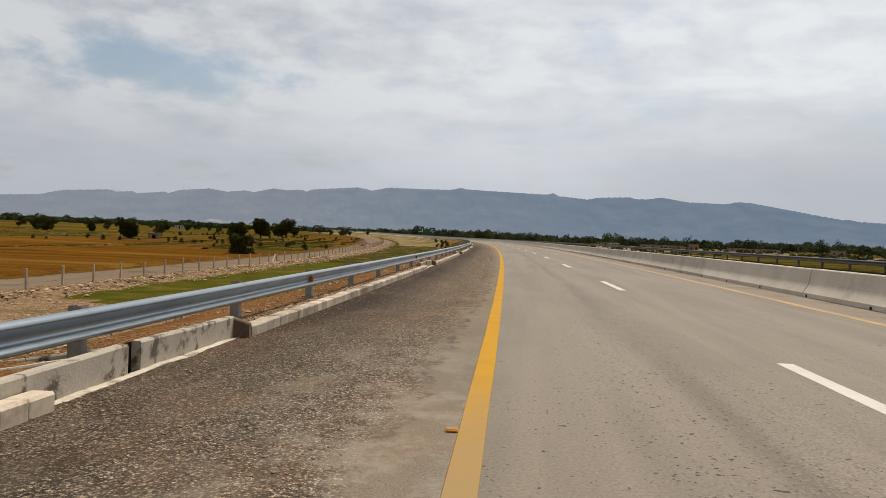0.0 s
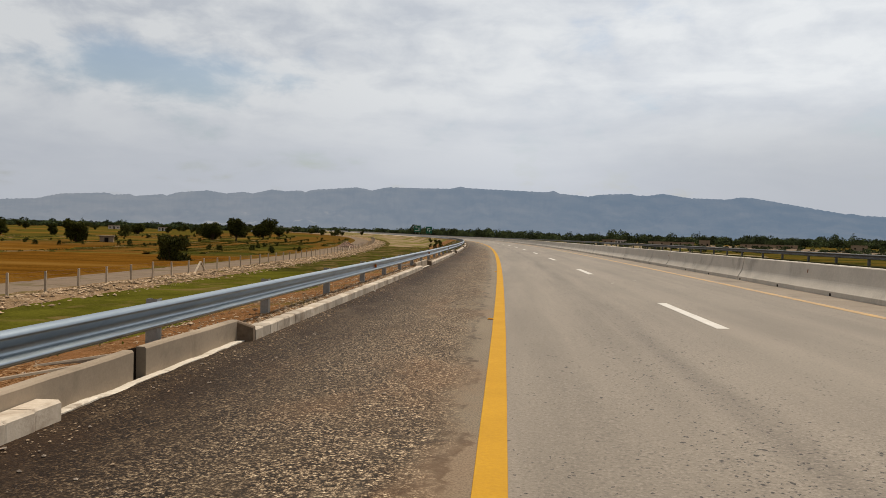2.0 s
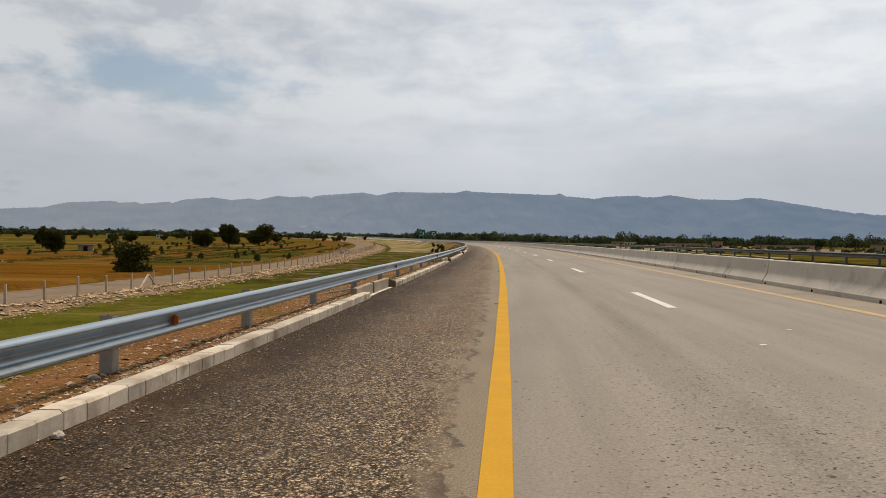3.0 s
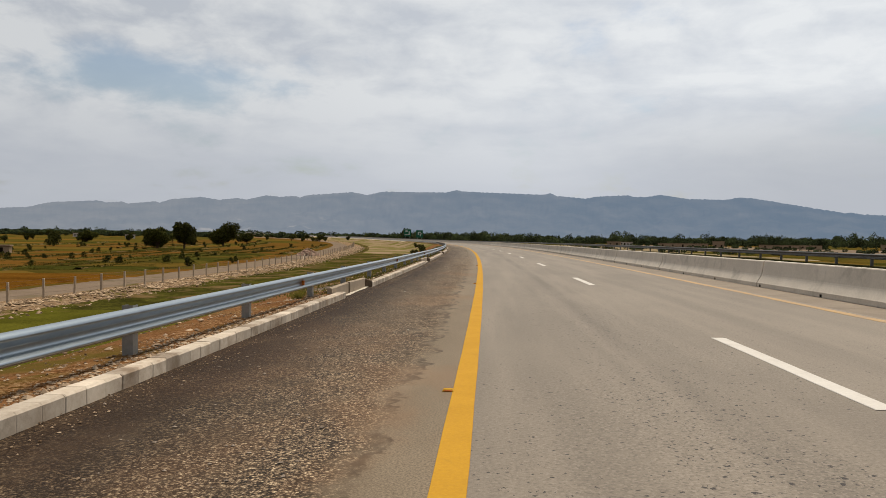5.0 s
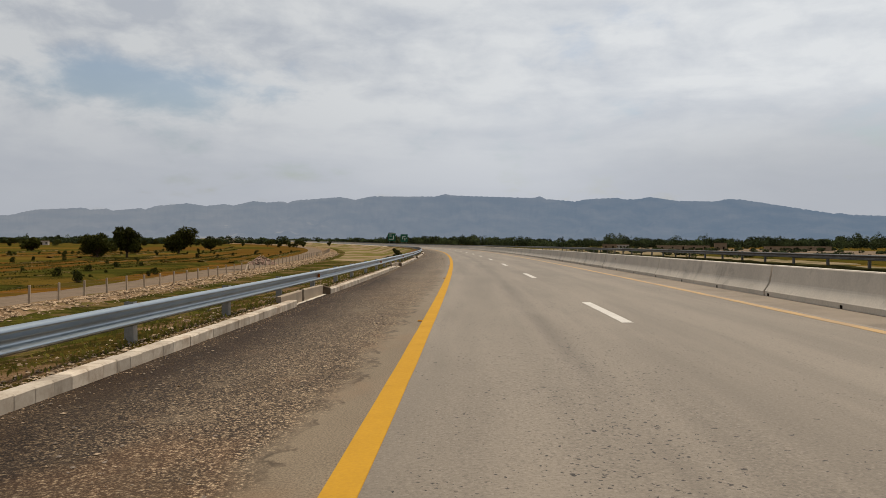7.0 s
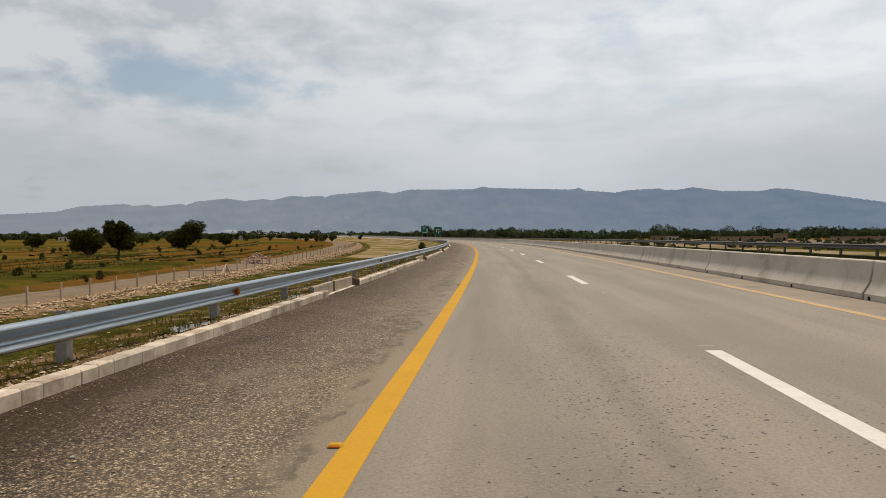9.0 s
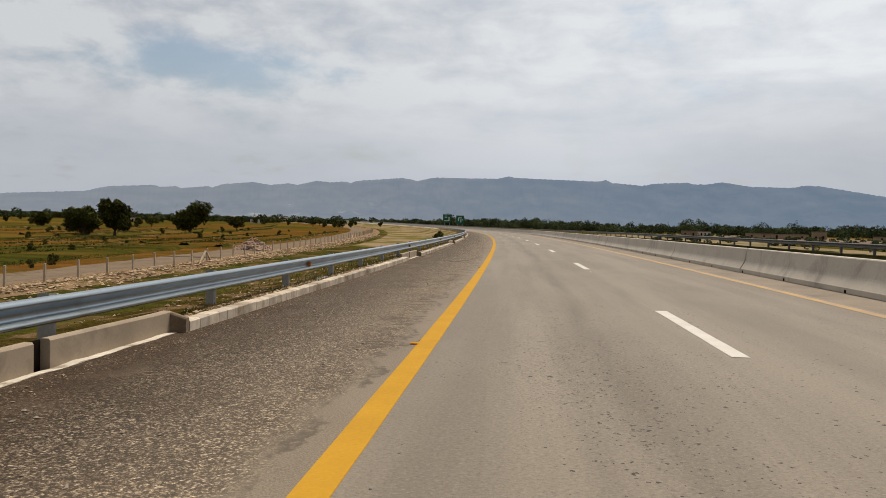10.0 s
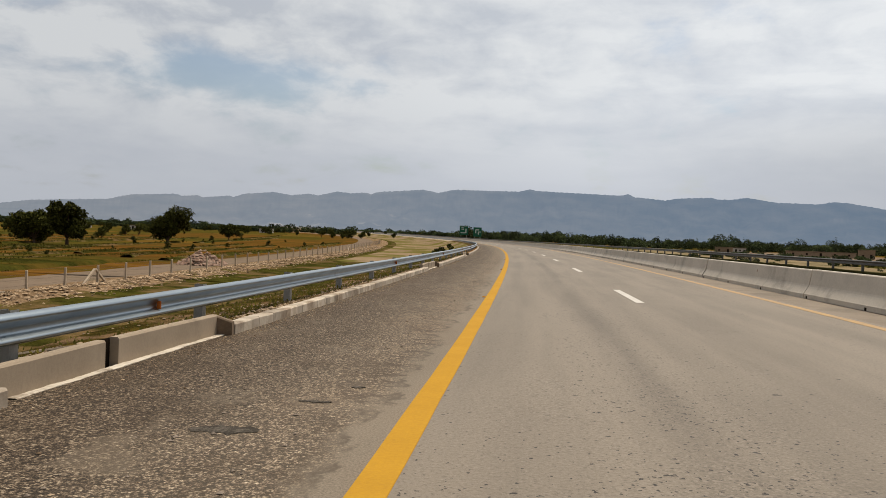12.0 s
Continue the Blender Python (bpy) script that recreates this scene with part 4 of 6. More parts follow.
def stones(name, places, sizes, mat, seed, flat=0.6):
    """Many rough stones in one mesh."""
    rng = np.random.default_rng(seed)
    base = np.array([(0, 0, 1), (1, 0, 0), (0, 1, 0), (-1, 0, 0), (0, -1, 0), (0, 0, -1)], float)
    tri = np.array([(0, 1, 2), (0, 2, 3), (0, 3, 4), (0, 4, 1), (5, 2, 1), (5, 3, 2), (5, 4, 3), (5, 1, 4)])
    n = len(places)
    a = rng.uniform(0, 2 * np.pi, n)
    c, s_ = np.cos(a), np.sin(a)
    shape = base[None] * rng.uniform(0.6, 1.25, (n, 6, 3))
    shape = shape * np.stack([rng.uniform(0.8, 1.5, n), rng.uniform(0.7, 1.2, n), rng.uniform(0.6, 1.1, n) * flat], -1)[:, None, :] * np.asarray(sizes)[:, None, None]
    x = shape[..., 0] * c[:, None] - shape[..., 1] * s_[:, None]
    y = shape[..., 0] * s_[:, None] + shape[..., 1] * c[:, None]
    v = np.stack([x, y, shape[..., 2]], -1) + np.asarray(places)[:, None, :]
    f = tri[None] + 6 * np.arange(n)[:, None, None]
    return arrays(name, v.reshape(-1, 3), f.reshape(-1, 3), mat)


def cards(centres, sizes, seed, upright=False):
    """Small leaf quads at the centres, turned at random."""
    rng = np.random.default_rng(seed)
    n = len(centres)
    a = rng.normal(size=(n, 3))
    if upright:
        a[:, 2] *= 0.15
    a /= np.linalg.norm(a, axis=1)[:, None]
    b = rng.normal(size=(n, 3))
    if upright:
        b = np.tile([0.0, 0.0, 1.0], (n, 1)) + 0.35 * b
    b = b - a * (a * b).sum(1)[:, None]
    b /= np.linalg.norm(b, axis=1)[:, None]
    sz = np.asarray(sizes)[:, None]
    a, b = a * sz * rng.uniform(0.5, 1.0, (n, 1)), b * sz
    c = np.asarray(centres)
    v = np.stack([c - b, c + a * 0.75, c + b, c - a * 0.75], 1)
    return v.reshape(-1, 3), np.arange(4 * n).reshape(-1, 4)

# ---- land ----


def spread(a, b, first, grow):
    """Stations from a to b whose steps grow."""
    out, step = [a], first
    while out[-1] < b:
        out.append(out[-1] + step)
        step *= grow
    return out


def build_ground():
    ys = [-700, -400, -250, -150] + list(np.arange(-90, 460, 10.0)) + spread(460, 4850, 12, 1.09)
    right = list(np.arange(0, 160, 10.0)) + spread(160, 4700, 12, 1.09)
    left = list(np.arange(10, 260, 10.0)) + spread(260, 4700, 12, 1.09)
    xs = [-v for v in reversed(left)] + right
    gx, gy = np.meshgrid(xs, ys)
    s, d = road_place(gx, gy)
    z = land(gx, gy).ravel()
    low = np.clip((58 - np.abs(d)) / 12, 0, 1) * np.clip((1080 - s) / 40, 0, 1) * np.clip((s + 75) / 10, 0, 1)
    z = z - 1.1 * low
    z = np.where((np.abs(d) < 42) & (s < 1080), np.minimum(z, rise(s) - 2.6), z)
    nx, ny = len(xs), len(ys)
    q = np.arange(nx * ny).reshape(ny, nx)
    quads = np.stack([q[:-1, :-1], q[:-1, 1:], q[1:, 1:], q[1:, :-1]], -1).reshape(-1, 4)
    me = arrays("ground", np.stack([gx.ravel(), gy.ravel(), z], -1), quads, plots_material())
    me.polygons.foreach_set("use_smooth", [True] * len(me.polygons))
    thing("ground", "flat valley farmland of green and straw-coloured plots", "ground", kind="structure", data=me)


def plots_material():
    """Small farm plots with dark earth banks between them, each with its own crop colour."""
    m = worn("farm_plots", (0.085, 0.062, 0.012), (0.036, 0.030, 0.006), rough=0.95, fine=1.2, coarse=0.05, mix=0.5, bump=0.6, bump_scale=2.0, depth=0.2, spec=0.0)
    add, join = node_tools(m.node_tree)
    bsdf = m.node_tree.nodes["Principled BSDF"]
    before = bsdf.inputs["Base Color"].links[0].from_socket
    geo = add("ShaderNodeNewGeometry")
    wob = add("ShaderNodeTexNoise", **{"Scale": 0.02, "Detail": 2.0})
    join(geo.outputs["Position"], wob.inputs["Vector"])
    push = add("ShaderNodeVectorMath", op="SCALE")
    push.inputs["Scale"].default_value = 16.0
    join(wob.outputs["Color"], push.inputs[0])
    bent = add("ShaderNodeVectorMath", op="ADD")
    join(geo.outputs["Position"], bent.inputs[0])
    join(push.outputs[0], bent.inputs[1])
    brick = add("ShaderNodeTexBrick", **{"Scale": 1.0, "Mortar Size": 0.8, "Brick Width": 62.0, "Row Height": 27.0, "Mortar Smooth": 0.4})
    brick.inputs["Color1"].default_value, brick.inputs["Color2"].default_value = (0, 0, 0, 1), (1, 1, 1, 1)
    brick.inputs["Mortar"].default_value = (0.5, 0.5, 0.5, 1)
    turned = add("ShaderNodeVectorRotate")
    turned.rotation_type = "Z_AXIS"
    turned.inputs["Angle"].default_value = radians(-14)
    join(bent.outputs[0], turned.inputs["Vector"])
    join(turned.outputs[0], brick.inputs["Vector"])
    ramp = add("ShaderNodeValToRGB")
    e = ramp.color_ramp.elements
    e[0].position, e[0].color = 0.0, (0.046, 0.039, 0.007, 1)
    e[1].position, e[1].color = 1.0, (0.155, 0.076, 0.014, 1)
    for pos, col in ((0.3, (0.078, 0.058, 0.010, 1)), (0.55, (0.050, 0.044, 0.008, 1)), (0.75, (0.120, 0.070, 0.014, 1))):
        n = e.new(pos)
        n.color = col
    join(brick.outputs["Color"], ramp.inputs[0])
    mix = add("ShaderNodeMix", kind="RGBA")
    mix.inputs[0].default_value = 0.62
    join(before, mix.inputs[6])
    join(ramp.outputs[0], mix.inputs[7])
    bank = add("ShaderNodeMix", kind="RGBA")
    bank.inputs[7].default_value = (0.026, 0.025, 0.006, 1)
    join(brick.outputs["Fac"], bank.inputs[0])
    join(mix.outputs[2], bank.inputs[6])
    join(bank.outputs[2], bsdf.inputs["Base Color"])
    return m


def long_stations(a, b):
    return [v for v in list(np.arange(a, 260, 2.0)) + list(np.arange(260, 500, 5.0)) + list(np.arange(500, b + 1, 10.0)) if v <= b]


# the slots of the drain inlets along the kerb
SLITS = [-20.6, 7.40, 35.45, 62.7, 90.75, 118.7, 147.0, 173.78, 201.6, 229.5]


def build_verges():
    plain = long_stations(-70, 1060)
    rows = sorted(plain + [q + e for q in SLITS for e in (-0.5, -0.3, 0.3, 0.5)])
    ds = [3.555, 3.58, 3.8, 4.2, 4.7, 5.2, 5.8, 7.5, 9.5, 11.5, 13, 15, 17, 19, 21, 23, 25, 26.5, 28, 29.2, 30.4, 31.6, 32.6, 34, 36, 38, 40, 44, 50, 58]
    out = []
    for s in rows:
        row = []
        slot = min(abs(s - q) for q in SLITS) < 0.4
        for d in ds:
            x, y = xy(s, d + 0.13 if slot and d < 3.6 else d)
            far = float(land(x, y))
            near = float(rise(s)) - CROSS * d + (-0.30 if d < 3.57 else 0.15 if d < 4 else 0.15 - 0.12 * (d - 4))
            w = min(max((d - 5.3) / 7.0, 0), 1)
            z = near * (1 - w) + far * w
            bump = 0.0
            if d > 3.6:
                bump = 0.10 * noise.noise(Vector((x * 0.9, y * 0.9, 3))) * min(1.0, (d - 3.5) / 1.5)
            if 26 < d < 33:
                bump += 0.42 * math.exp(-((d - 30.0) / 1.6) ** 2) * (0.65 + 0.5 * noise.noise(Vector((s * 0.11, 0, 7)))) + 0.14 * noise.noise(Vector((x * 1.3, y * 1.3, 1)))
            if d > 56:
                bump -= 0.4
            row.append((x, y, z + bump))
        out.append(row)
    grass = mesh_rows("verge_left", out, [EARTH, GRASS, TRACK, EARTH_DAMP, BANK_EARTH, SAND, STUBBLE, VERGE_GRASS, PATCHY_BANK], lambda s, d: (5 if s > 440 and d < 5 else 0 if s < 90 or 232 < s < 280 else 3) if d < (11 if s < 280 else 5.5) else 8 if s > 275 and d < 25 else 4 if 28.2 < d < 33.8 else (2 if 33.8 <= d < 39.5 else 6 if d > 39.5 else 4 if s < 44 + 6 * noise.noise(Vector((d * 0.4, 1, 2))) and d > 13.5 else 7 if s < 118 else 1), rows, ds)
    thing("ground_verge_left", "stony earth shoulder falling to rough grass beside the motorway", "verge", kind="structure", data=grass)
    ds = [-21.45, -21.6, -21.9, -22.4, -23.2, -26, -29, -32, -36, -44, -58]
    out = []
    rows = plain
    for s in rows:
        row = []
        for d in ds:
            x, y = xy(s, d)
            far = float(land(x, y))
            near = float(rise(s)) - CROSS * d + (-0.3 if d > -21.5 else 0.0)
            w = min(max((-d - 22.6) / 8.0, 0), 1)
            row.append((x, y, near * (1 - w) + far * w + (0.1 * noise.noise(Vector((x * 0.5, y * 0.5, 3))) if d < -21 else 0) - (0.4 if d < -56 else 0)))
        out.append(row)
    # the first strip, under the rail, is coloured dark for the rail's shadow
    right = mesh_rows("verge_right", out, [WEEDY_SHADED, DRY, GRASS], lambda s, d: 0 if d > -23.0 else 1 if d > -36 else 2, rows, ds)
    thing("ground_verge_right", "earth bank beyond the far carriageway", "verge", kind="structure", data=right)


def mesh_rows(name, rows, mats, choose, ss, ds):
    me = sheet(name, rows, mats[0], True)
    for m in mats[1:]:
        me.materials.append(m)
    n = len(ds) - 1
    index = []
    for i in range(len(rows) - 1):
        for j in range(n):
            index.append(choose(ss[i], (ds[j] + ds[j + 1]) / 2))
    me.polygons.foreach_set("material_index", index)
    me.update()
    return me


def build_hills():
    """The long range across the valley: one ridge line with spurs and gullies running down from it."""
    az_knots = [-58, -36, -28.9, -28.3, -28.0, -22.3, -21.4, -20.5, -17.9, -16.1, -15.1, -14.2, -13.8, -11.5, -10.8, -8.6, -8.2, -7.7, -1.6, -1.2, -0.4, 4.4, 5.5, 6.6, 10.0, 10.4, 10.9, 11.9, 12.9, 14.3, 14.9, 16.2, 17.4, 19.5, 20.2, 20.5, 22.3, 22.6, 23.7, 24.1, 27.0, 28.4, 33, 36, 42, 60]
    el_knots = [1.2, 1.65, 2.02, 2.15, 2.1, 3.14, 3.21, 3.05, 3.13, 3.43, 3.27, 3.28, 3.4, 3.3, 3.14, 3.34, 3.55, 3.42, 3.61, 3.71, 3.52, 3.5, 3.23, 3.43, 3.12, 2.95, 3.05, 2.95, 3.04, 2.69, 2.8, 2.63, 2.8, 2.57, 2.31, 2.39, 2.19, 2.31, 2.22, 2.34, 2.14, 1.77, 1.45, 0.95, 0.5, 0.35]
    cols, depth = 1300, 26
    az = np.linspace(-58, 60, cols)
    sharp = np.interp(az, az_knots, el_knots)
    kernel = np.exp(-(np.arange(-60, 61) / 28.0) ** 2)
    broad = np.convolve(np.pad(sharp, 60, mode="edge"), kernel / kernel.sum(), mode="valid")
    verts = []
    for i in range(depth):
        u = i / (depth - 1)
        for k, a in enumerate(az):
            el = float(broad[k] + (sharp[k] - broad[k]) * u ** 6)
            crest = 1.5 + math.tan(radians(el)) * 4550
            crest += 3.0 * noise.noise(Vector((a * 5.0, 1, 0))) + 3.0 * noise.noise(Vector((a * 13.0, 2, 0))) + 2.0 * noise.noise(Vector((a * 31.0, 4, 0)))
            r = 3350 + u * 1200
            gully = abs(noise.noise(Vector((a * 0.34 + u * 1.3, u * 1.2, 4)))) + 0.5 * abs(noise.noise(Vector((a * 0.9 - u * 2.4, u * 2.2, 8)))) + 0.25 * abs(noise.noise(Vector((a * 2.0 + u * 3.0, u * 5.0, 2))))
            shape = u ** 1.25
            h = 6 + (crest - 6) * shape * (1 - 0.62 * gully * (1 - u) * 1.3 * (1.0 if u < 1 else 0))
            t = radians(a)
            verts.append((-math.sin(t) * r, math.cos(t) * r + 28, h))
    for a in az:
        t = radians(a)
        verts.append((-math.sin(t) * 4800, math.cos(t) * 4800 + 28, 0.0))
    q = np.arange((depth + 1) * cols).reshape(depth + 1, cols)
    quads = np.stack([q[:-1, 1:], q[:-1, :-1], q[1:, :-1], q[1:, 1:]], -1).reshape(-1, 4)
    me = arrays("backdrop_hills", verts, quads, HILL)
    me.polygons.foreach_set("use_smooth", [True] * len(me.polygons))
    thing("backdrop_hills", "long mountain range across the valley, blue-grey haze put in as glow", "mountains", kind="structure", data=me)


build_ground()
build_verges()
build_hills()

# ---- road ----
ROAD_END = 1060
rows_all = long_stations(-70, ROAD_END)


def build_road():
    thing("road", "pale worn grey asphalt motorway lanes with wheel tracks", "road", kind="structure",
          data=loft("road", rows_all, [(-0.10, -0.3), (-0.10, 0), (-1.9, 0), (-3.7, 0), (-5.5, 0), (-7.6, 0), (-7.6, -0.3)][::-1], ASPHALT))
    thing("road_edge_strip", "smooth grey asphalt strip between edge line and hard shoulder", "road", kind="structure",
          data=loft("edge_strip", rows_all, [(3.62, -0.3), (3.62, -0.012), (1.6, -0.006), (0.22, 0.0), (-0.10, 0.0), (-0.10, -0.3)][::-1], EDGE_STRIP))
    near = list(np.arange(-20, 226, 0.3)) + list(np.arange(226, 330, 2.0)) + list(np.arange(330, ROAD_END, 10.0))
    profiles = []
    for s in near:
        h = 0.004 * noise.noise(Vector((s * 2.2, 0, 2)))
        profiles.append([(0.100, -0.01), (0.109, 0.0025), (0.5, 0.005), (0.9, 0.010 + h), (1.6, 0.012 - h), (2.6, 0.010 + h), (3.42, 0.004), (3.60, 0.002), (3.61, -0.3)])
    me = sheet("shoulder", [[at(s, d, h) for d, h in prof] for s, prof in zip(near, profiles)], SHOULDER)
    thing("road_shoulder", "coarse dark chip-sealed hard shoulder with a ragged edge", "shoulder", kind="structure", data=road_metres(me, near, profiles))
    thing("road_median_edge", "sandy asphalt strip along the foot of the barrier", "road", kind="structure",
          data=loft("median_edge", rows_all, [(-7.6, -0.3), (-7.6, 0.0), (-9.3, 0.0), (-9.3, -0.3)][::-1], MEDIAN))
    thing("road_far_carriageway", "grey asphalt of the opposite carriageway", "road", kind="structure",
          data=loft("far_road", rows_all, [(-9.3, -0.4), (-9.3, -0.15), (-14, -0.15), (-21.5, -0.15), (-21.5, -0.4)][::-1], ASPHALT))


def paint(name, s0, s1, d, width, mat, step=2.0, ragged=0.0, seed=1):
    rng = random.Random(seed)
    st = list(np.arange(s0, s1, step)) + [s1]
    widths = [width(s) if callable(width) else width for s in st]
    left = [d + w / 2 + rng.uniform(-ragged, ragged) for w in widths]
    right = [d - w / 2 + rng.uniform(-ragged, ragged) for w in widths]
    rows = [[at(s, l + 0.003, 0.001), at(s, l, 0.006), at(s, r, 0.006), at(s, r - 0.003, 0.001)][::-1] for s, l, r in zip(st, left, right)]
    return sheet(name, rows, mat)


def build_markings():
    thing("road_marking_left", "solid yellow painted line along the hard shoulder", "road marking", kind="structure",
          data=paint("edge_line", -60, 640, 0.0, lambda s: 0.205 + 0.03 * min(max((s - 30) / 90, 0), 1), YELLOW, 1.0, 0.004))
    thing("road_marking_right", "dusty yellow painted line beside the concrete barrier", "road marking", kind="structure",
          data=paint("edge_line", -60, 640, -7.34, 0.21, YELLOW_DUSTY, 1.0, 0.016))
    for k in range(-2, 26):
        s = 4.87 + 18.0 * k
        tagged(new("lane_dash", paint("dash", s, s + 4.8, -3.67, 0.2, WHITE, 0.5, 0.004, k + 9)), "white painted lane dash on grey asphalt", "road marking", "lane dashes", "structure")


def build_studs():
    bm = bmesh.new()
    bmesh.ops.create_cube(bm, size=1.0, matrix=Matrix.LocRotScale((0, 0, 0.011), None, (0.115, 0.10, 0.022)))
    for v in bm.verts:
        if v.co.z > 0.01:
            v.co.x *= 0.72
            v.co.y *= 0.6
    bmesh.ops.bevel(bm, geom=bm.edges[:], offset=0.004, segments=1, affect="EDGES")
    body = from_bm("stud_body", bm, YELLOW)
    lens = box("stud_lens", -0.04, 0.04, -0.053, -0.045, 0.003, 0.015, ORANGE, 0.001)
    first = None
    for k in range(-1, 13):
        m = station(5.68 + 17.95 * k, 0.155, 0.005)
        if first is None:
            first = thing("road_stud", "small yellow raised road stud beside the edge line", "road stud", m, "edge line studs")
            part("body", body, first)
            part("lens", lens, first, "orange reflective lens")
        else:
            copy_thing(first, m)


build_road()
build_markings()
build_studs()

# ---- concrete median barrier ----


def barrier_unit(length):
    """One cast length: upright foot, sloping toe, a soft curve, then the steep face."""
    gap = 0.014
    front = [(0.30, 0.0), (0.30, 0.125), (0.288, 0.142), (0.200, 0.285), (0.172, 0.335), (0.152, 0.385), (0.139, 0.45), (0.082, 0.79), (0.066, 0.815), (0.045, 0.82)]
    back = [(-x, z) for x, z in front[::-1]]
    rows = []
    for y, shrink in ((gap, 0.012), (gap + 0.015, 0.0), (length - gap - 0.015, 0.0), (length - gap, 0.012)):
        rows.append([(-x * (1 - shrink / 0.15 if z > 0.2 else 1 - shrink / 0.3), y, z - (shrink if z > 0.7 else 0)) for x, z in front + back])
    return sheet("barrier_unit", rows, CONCRETE, closed=True)


JOINTS = [-25.0, -13.2, -1.3, 10.7, 22.5, 33.9, 45.2, 56.6, 68.3, 81.3, 94.4, 107.5, 119.5, 131.0, 142.6, 154.4, 166.3, 177.1, 188.4] + [200.2 + 11.85 * k for k in range(8)]


def build_barrier():
    data = barrier_unit(12.0)
    # no hole is cut: a near-black block carries the shade inside it
    drain = box("drain_hole", -0.006, 0.05, -0.055, 0.055, 0.0, 0.075, DARK, 0.004)
    plate = box("reflector", -0.012, 0.006, -0.035, 0.035, -0.06, 0.06, RUSTY_ORANGE, 0.004)
    back = box("reflector_bracket", -0.004, 0.012, -0.05, 0.05, -0.075, 0.075, DARK, 0.003)
    rng = random.Random(3)
    run = thing("concrete_barrier", "weathered grey concrete median barrier with open joints", "barrier", kind="structure")
    for s, nxt in zip(JOINTS, JOINTS[1:]):
        a, b = at(s, -9.0), at(nxt, -9.0)
        turned = Matrix.Rotation(math.atan2(-(b.x - a.x), b.y - a.y), 4, "Z")
        m = Matrix.Translation(a + Vector((rng.uniform(-0.012, 0.012), 0, rng.uniform(-0.006, 0.006)))) @ turned
        size = Matrix.Diagonal((1, (nxt - s) / 12.0, 1, 1))
        unit = part("barrier_segment", data, run, m=m @ size)
        for y in (3.85, 7.85, 11.75):
            part("drain_hole", drain, unit, "near-black block for the shade in a drain hole", Matrix.Translation((-0.30, y, 0.002)))
    for k in range(-3, 13):
        m = station(33.0 + 17.8 * k, -9.0 + 0.107, 0.57) @ Matrix.Rotation(0.12, 4, "Y")
        p = part("reflector_bracket", back, run, "small dark reflector bracket", m)
        part("reflector", plate, p, "dull orange reflector")
    prof = [(-8.70, 0.0), (-8.70, 0.075), (-8.845, 0.30), (-8.92, 0.82), (-9.08, 0.82), (-9.155, 0.30), (-9.30, 0.075), (-9.30, 0.0)]
    far = loft("far_barrier", [v for v in np.arange(JOINTS[-1], ROAD_END, 6.0)], prof, CONCRETE, closed=True)
    tagged(part("barrier_far_run", far, run), kind="stuff")


build_barrier()

# ---- guard rails ----
POST_STEP = 4.24
POST_KNOTS = [(-10, -35.4), (0, 6.95), (4, 23.95), (5, 28.35), (8, 40.55), (10, 49.4), (12, 57.5), (18, 82.9), (19, 87.6), (20, 91.7), (21, 96.7), (23, 104.9), (24, 109.3), (28, 125.8), (29, 129.7), (31, 138.85), (34, 152.0), (37, 164.3), (41, 180.9), (291, 1240.9)]


def post_station(k):
    """Where the k-th post stands; they were set a little unevenly."""
    return float(np.interp(k, [a for a, _ in POST_KNOTS], [b for _, b in POST_KNOTS]))


def beam_profile():
    """The face of a two-wave rail: x towards the traffic, z up."""
    upper = [(-0.040, 0.149), (-0.036, 0.155), (-0.026, 0.156), (0.000, 0.147), (0.024, 0.134), (0.038, 0.121), (0.043, 0.108), (0.041, 0.097), (0.036, 0.089), (0.033, 0.085), (0.029, 0.083), (-0.024, 0.034), (-0.031, 0.026), (-0.035, 0.015), (-0.037, 0.003)]
    lower = [(-0.037, -0.018), (-0.035, -0.031), (-0.028, -0.042), (-0.018, -0.049), (0.024, -0.071), (0.032, -0.076), (0.039, -0.083), (0.043, -0.093), (0.039, -0.107), (0.024, -0.120), (0.000, -0.131), (-0.026, -0.139), (-0.036, -0.138)]
    return upper + lower


def beam_mesh(length, steel):
    prof = beam_profile()
    inner = []
    for i, (x, z) in enumerate(prof):
        (x0, z0), (x1, z1) = prof[max(i - 1, 0)], prof[min(i + 1, len(prof) - 1)]
        n = math.hypot(x1 - x0, z1 - z0)
        inner.append((x + (z1 - z0) / n * 0.004, z - (x1 - x0) / n * 0.004))
    rows = [[(x, y, z) for x, z in prof + inner[::-1]][::-1] for y in (-0.16, length + 0.0)]
    rows = [[(x + (0.0015 if i == 0 else 0.0), y, z) for (x, y, z) in r] for i, r in enumerate(rows)]
    return sheet("rail_beam", rows, steel, True, closed=True, caps=False)


def post_mesh(steel):
    """A rolled channel post, open to the back."""
    t, w, l = 0.007, 0.065, 0.065
    ring = [(-w, -l), (w, -l), (w, l), (w - 0.02, l), (w - 0.02, l - t), (w - t, l - t), (w - t, -l + t), (-w + t, -l + t), (-w + t, l - t), (-w + 0.02, l - t), (-w + 0.02, l), (-w, l)]
    return sheet("rail_post", [[(x, y, z) for x, y in ring] for z in (-0.9, 0.70)], steel, closed=True, caps=False)


def bolt_mesh():
    bm = bmesh.new()
    bmesh.ops.create_cone(bm, segments=6, radius1=0.011, radius2=0.009, depth=0.014, cap_ends=True, matrix=Matrix.Rotation(math.pi / 2, 4, "Y"))
    return from_bm("bolt", bm, BOLT_STEEL)


